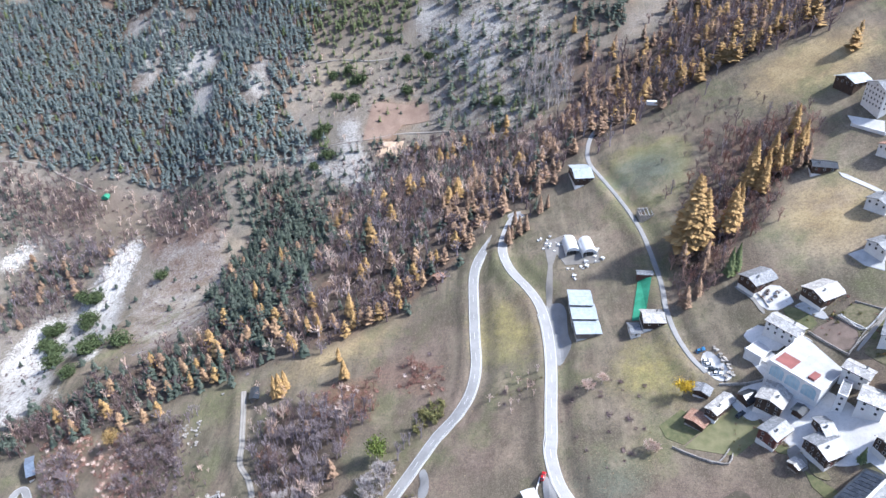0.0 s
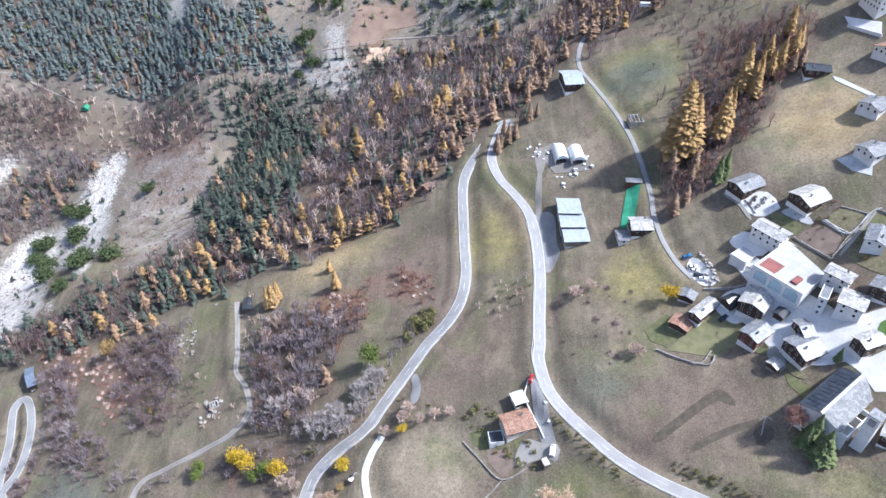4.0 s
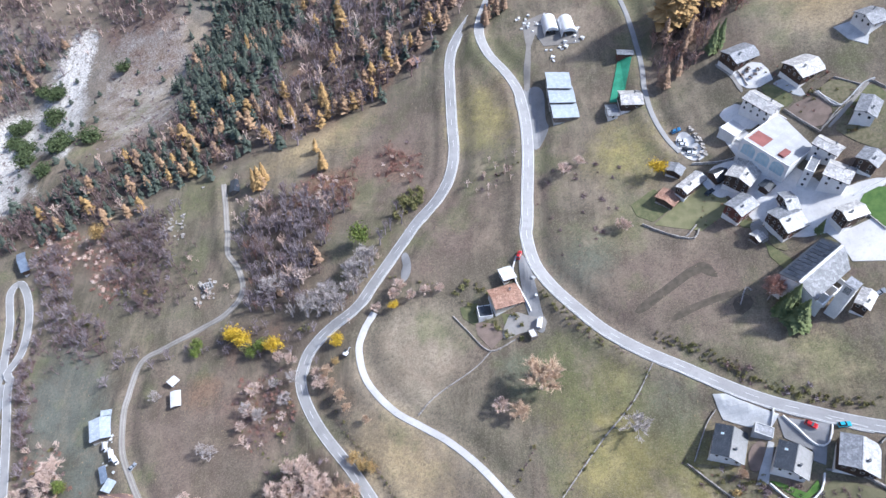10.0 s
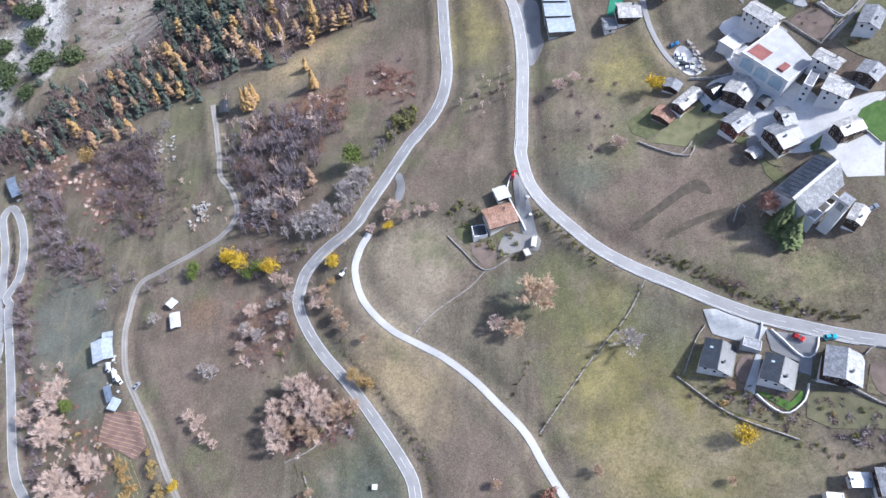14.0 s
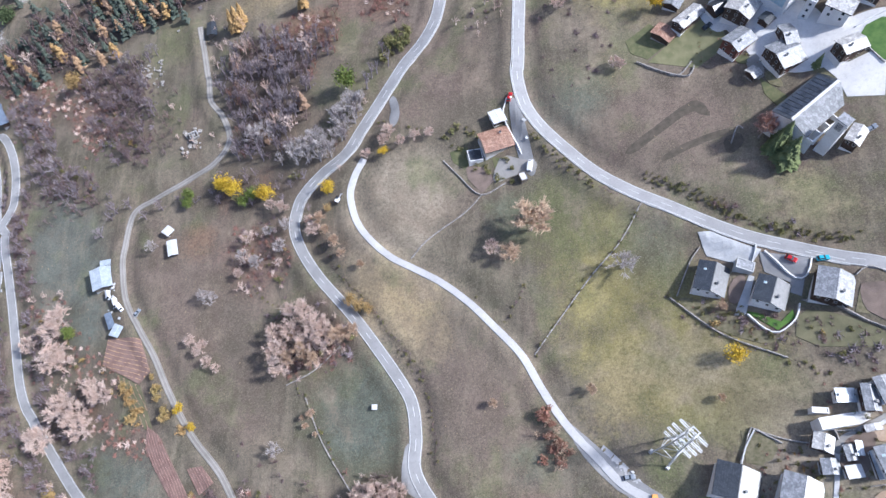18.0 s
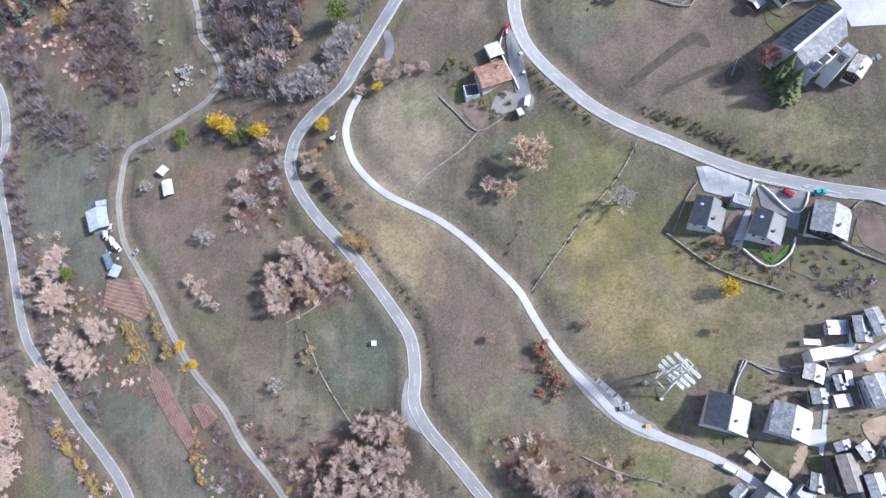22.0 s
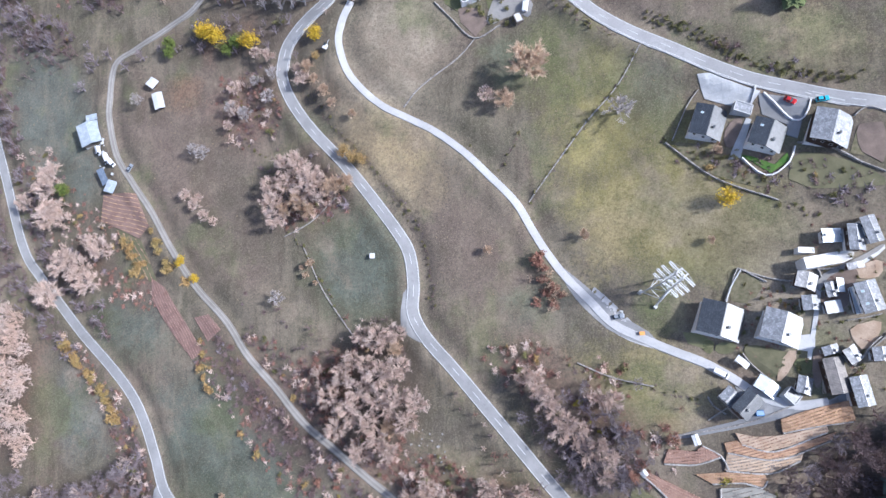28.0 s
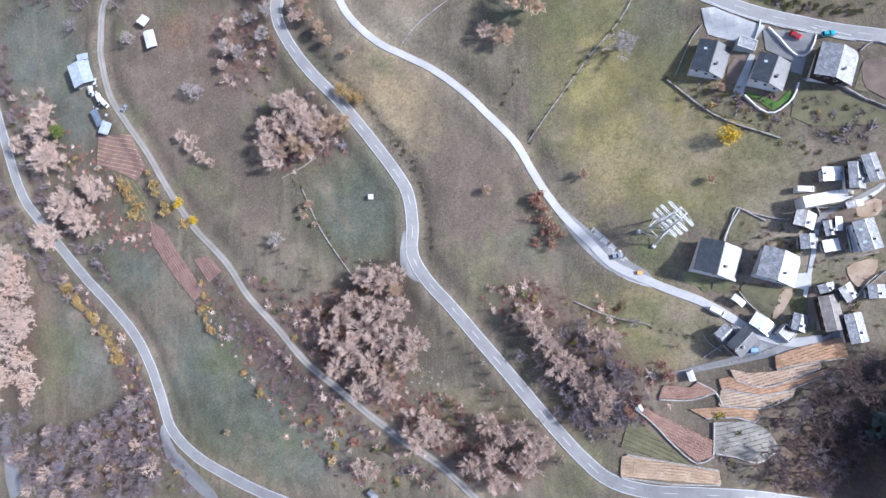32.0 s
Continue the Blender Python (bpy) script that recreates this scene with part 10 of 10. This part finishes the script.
# ---- small constructions ----
def tunnel(x, y, turn, W, L, group):
    root = tagged(new("polytunnel"), "white plastic polytunnel with an open end", "polytunnel", group)
    root.location, root.rotation_euler = (x, y, ground_z(x, y)), (0, 0, radians(turn))
    r, bm = W / 2, bmesh.new()
    rows = []
    for x_ in np.linspace(-L / 2, L / 2, 5):
        for off in (0.0, 0.12):
            rows.append([bm.verts.new((x_, (r - off) * math.cos(a), -1.5 if a in (0.0, math.pi) else 0.4 + (r - off) * 0.95 * math.sin(a))) for a in [0.0, *np.linspace(0.05, math.pi - 0.05, 12), math.pi]])
    for i in range(4):
        for j in range(13):
            o, n_, o2, n2 = rows[2 * i], rows[2 * i + 1], rows[2 * i + 2], rows[2 * i + 3]
            bm.faces.new((o[j], o[j + 1], o2[j + 1], o2[j]))
            bm.faces.new((n2[j], n2[j + 1], n_[j + 1], n_[j]))
    for e in (0, 4):
        for j in range(13):
            bm.faces.new((rows[2 * e][j], rows[2 * e + 1][j], rows[2 * e + 1][j + 1], rows[2 * e][j + 1]))
    bmesh.ops.recalc_face_normals(bm, faces=bm.faces)
    part("cover", bm, PLASTIC_WHITE, root)
    bm = bmesh.new()
    vs = [bm.verts.new((-L / 2 + 0.3, (r - 0.15) * math.cos(a), 0.4 + (r - 0.15) * 0.94 * math.sin(a))) for a in np.linspace(0.35, math.pi - 0.35, 12)]
    wv = [bm.verts.new((v.co.x + 0.1, v.co.y, v.co.z)) for v in vs]
    bm.faces.new(vs)
    bm.faces.new(wv[::-1])
    for i in range(len(vs)):
        bm.faces.new((vs[i - 1], wv[i - 1], wv[i], vs[i]))
    bmesh.ops.recalc_face_normals(bm, faces=bm.faces)
    part("end_wall", bm, PLASTIC_WHITE, root)
    # solid dark panel stands in for the shade inside the opening
    part("doorway", bx(-L / 2 + 0.22, -L / 2 + 0.3, -r * 0.45, r * 0.45, -0.6, r * 0.5), RUBBER, root, "dark panel in place of the shaded doorway opening")


for at in ((54.2, 330.7), (62.5, 326.9)):
    tunnel(*at, 96, 7.6, 13, "two polytunnels on the yard")


def stones(name, spots, lo, hi, material, label, category="stones"):
    V, F = [], []
    cube = np.array([(x, y, z) for x in (-1, 1) for y in (-1, 1) for z in (-1, 1)], float)
    cf = np.array([(0, 1, 3), (0, 3, 2), (4, 6, 7), (4, 7, 5), (0, 4, 5), (0, 5, 1), (2, 3, 7), (2, 7, 6), (0, 2, 6), (0, 6, 4), (1, 5, 7), (1, 7, 3)])
    for i, (x, y) in enumerate(spots):
        s = rng.uniform(lo, hi) * np.array([1, rng.uniform(0.6, 1), rng.uniform(0.4, 0.8)])
        k = cube * s + rng.normal(0, 0.22, (8, 3)) * s.mean()
        t = rng.uniform(0, 3)
        V.append(np.stack([k[:, 0] * math.cos(t) - k[:, 1] * math.sin(t) + x, k[:, 0] * math.sin(t) + k[:, 1] * math.cos(t) + y, k[:, 2] + ground_z(x, y) + s[2] * 0.4], 1))
        F.append(cf + 8 * i)
    tagged(new(name, np_mesh(name, np.vstack(V), np.vstack(F), [material])), label, category, kind="stuff")


stones("boulders", np.vstack([scatter([(-165.8, 273.9), (-148.3, 273.6), (-146.3, 257.1), (-157.3, 259.7)], 2.0, 0.6), scatter([(-153.9, 291.4), (-115.3, 291.6), (-121.2, 274.8), (-141.3, 273.5)], 9, 0.5), scatter([(-131.2, 227.7), (-121.2, 226.9), (-121.4, 216.1), (-129.2, 214.5)], 1.6, 0.6)]), 0.3, 1.0, STONE, "pale boulders scattered on the meadow", "boulders")
stones("rubble", np.vstack([scatter([(38.3, 344.9), (49, 343), (51.2, 330.8), (42.2, 331.6)], 1.8, 0.6), scatter([(66, 329.8), (69, 324.4), (67.2, 313), (61.7, 314.3)], 1.8, 0.6), scatter([(46, 320), (64.7, 315.9), (58.2, 308.2), (48.5, 313)], 2.4, 0.4)]), 0.4, 1.1, MEMBRANE, "pale piles of stored material in the yard", "rubble")
stones("rubble", np.vstack([scatter([(112.6, 237.6), (113.2, 228.2), (111, 228.3), (110.3, 244.1)], 1.3, 0.7), along([(108.4, 246.1), (112, 237.8), (113, 229.3)], 1.2, 0.4)]), 0.4, 0.9, STONE, "grey rubble bank beside the parked cars", "rubble")
stones("rubble", np.vstack([scatter([(-169.4, 150.7), (-160.8, 150.2), (-159.4, 143.1), (-167.9, 143.4)], 1.5, 0.6), scatter([(-161.2, 137.9), (-151.3, 130.6), (-156.2, 129.5), (-164.5, 135.8)], 1.8, 0.5), scatter([(37.1, 193.9), (40.3, 185.2), (41, 177.1), (38.8, 180.3)], 1.3, 0.6), scatter([(68.7, 37.5), (65.7, 44), (67.6, 44.8), (70.7, 38.9)], 1.2, 0.6)]), 0.3, 0.8, CONCRETE, "grey odds and ends stored in the yards", "rubble")
stones("scree", scatter([(-9.6, 4.7), (3.7, 1.8), (1, -11.2), (-12.5, -8.6)], 2.4, 0.6), 0.2, 0.6, STONE, "pale stones on the bare bank", "scree")
box_root = tagged(new("grit_bin"), "orange plastic grit bin beside the lane", "grit bin")
gx0, gy0 = 73, 34.4
box_root.location = (gx0, gy0, ground_z(gx0, gy0) + 0.15)
part("tub", bx(-0.9, 0.9, -0.6, 0.6, 0, 0.9, bevel=0.06), ORANGE, box_root)
part("lid", bx(-0.95, 0.95, -0.65, 0.65, 0.9, 1.05, bevel=0.04), ORANGE, box_root)
tarp = tagged(new("covered_stack"), "stack covered with a bright blue tarpaulin", "stack")
gx0, gy0 = 106.2, 4.7
tarp.location = (gx0, gy0, ground_z(gx0, gy0))
part("tarpaulin", bx(-1.5, 1.5, -1.0, 1.0, -0.8, 1.0, bevel=0.25), BLUE_TARP, tarp)
tarp2 = tagged(new("covered_stack"), "stack covered with a teal tarpaulin", "stack")
gx0, gy0 = -185.2, -33.8
tarp2.location = (gx0, gy0, ground_z(gx0, gy0))
part("tarpaulin", bx(-1.4, 1.4, -1.8, 1.8, -0.8, 1.3, bevel=0.25), BLUE_TARP, tarp2)


def ruin(x, y, turn, W, L):
    root = tagged(new("ruin"), "roofless ruined hut with broken walls", "ruin")
    root.location, root.rotation_euler = (x, y, ground_z(x, y)), (0, 0, radians(turn))
    for a, h in (((-L / 2, L / 2, -W / 2, -W / 2 + 0.5), 2.0), ((-L / 2, L / 2, W / 2 - 0.5, W / 2), 2.6), ((-L / 2, -L / 2 + 0.5, -W / 2 + 0.5, W / 2 - 0.5), 1.6), ((L / 2 - 0.5, L / 2, -W / 2 + 0.5, W / 2 - 0.5), 2.2)):
        part("wall", bx(*a, -2.5, h, bevel=0.05), STONE, root)
    part("floor", bx(-L / 2 + 0.5, L / 2 - 0.5, -W / 2 + 0.5, W / 2 - 0.5, -1.0, 0.1), TIMBER, root)
    for i in range(4):
        beam(root, (-L / 2 + L * (i + 0.5) / 4, -W / 2, 2.0), (-L / 2 + L * (i + 0.5) / 4, W / 2, 2.6), 0.09, "rafter")


ruin(94.1, 339.6, 5, 7, 8)
ruin(-124.9, 222.2, 30, 4, 5)
box2 = tagged(new("storage_hut"), "small white box hut on the meadow", "hut")
gx0, gy0 = -26.5, 75
box2.location = (gx0, gy0, ground_z(gx0, gy0))
part("wall", bx(-0.9, 0.9, -0.9, 0.9, -0.6, 1.3), TIMBER_GREY, box2)
part("roof", bx(-1.1, 1.1, -1.1, 1.1, 1.3, 1.42), MEMBRANE, box2)
bus = tagged(new("trailer"), "long white trailer at the wood's edge", "trailer")
gx0, gy0 = 115.2, 438.4
bus.location = (gx0, gy0, ground_z(gx0, gy0))
part("body", bx(-6, 6, -1.3, 1.3, 0.5, 3.0, bevel=0.1), PAINTS["white"], bus)
for sx in (-4, 4):
    part("wheel", bx(sx - 0.4, sx + 0.4, -1.35, 1.35, -0.2, 0.6, bevel=0.1), RUBBER, bus)
tent = tagged(new("shelter_tent"), "small green tarpaulin shelter on the far slope", "shelter")
gx0, gy0 = -324.6, 535.1
tent.location = (gx0, gy0, ground_z(gx0, gy0))
part("canopy", hull(6, 6, [(-3, -0.5), (3, -0.5), (3, 1.5), (0, 3.5), (-3, 1.5)]), GREEN_MAT, tent)
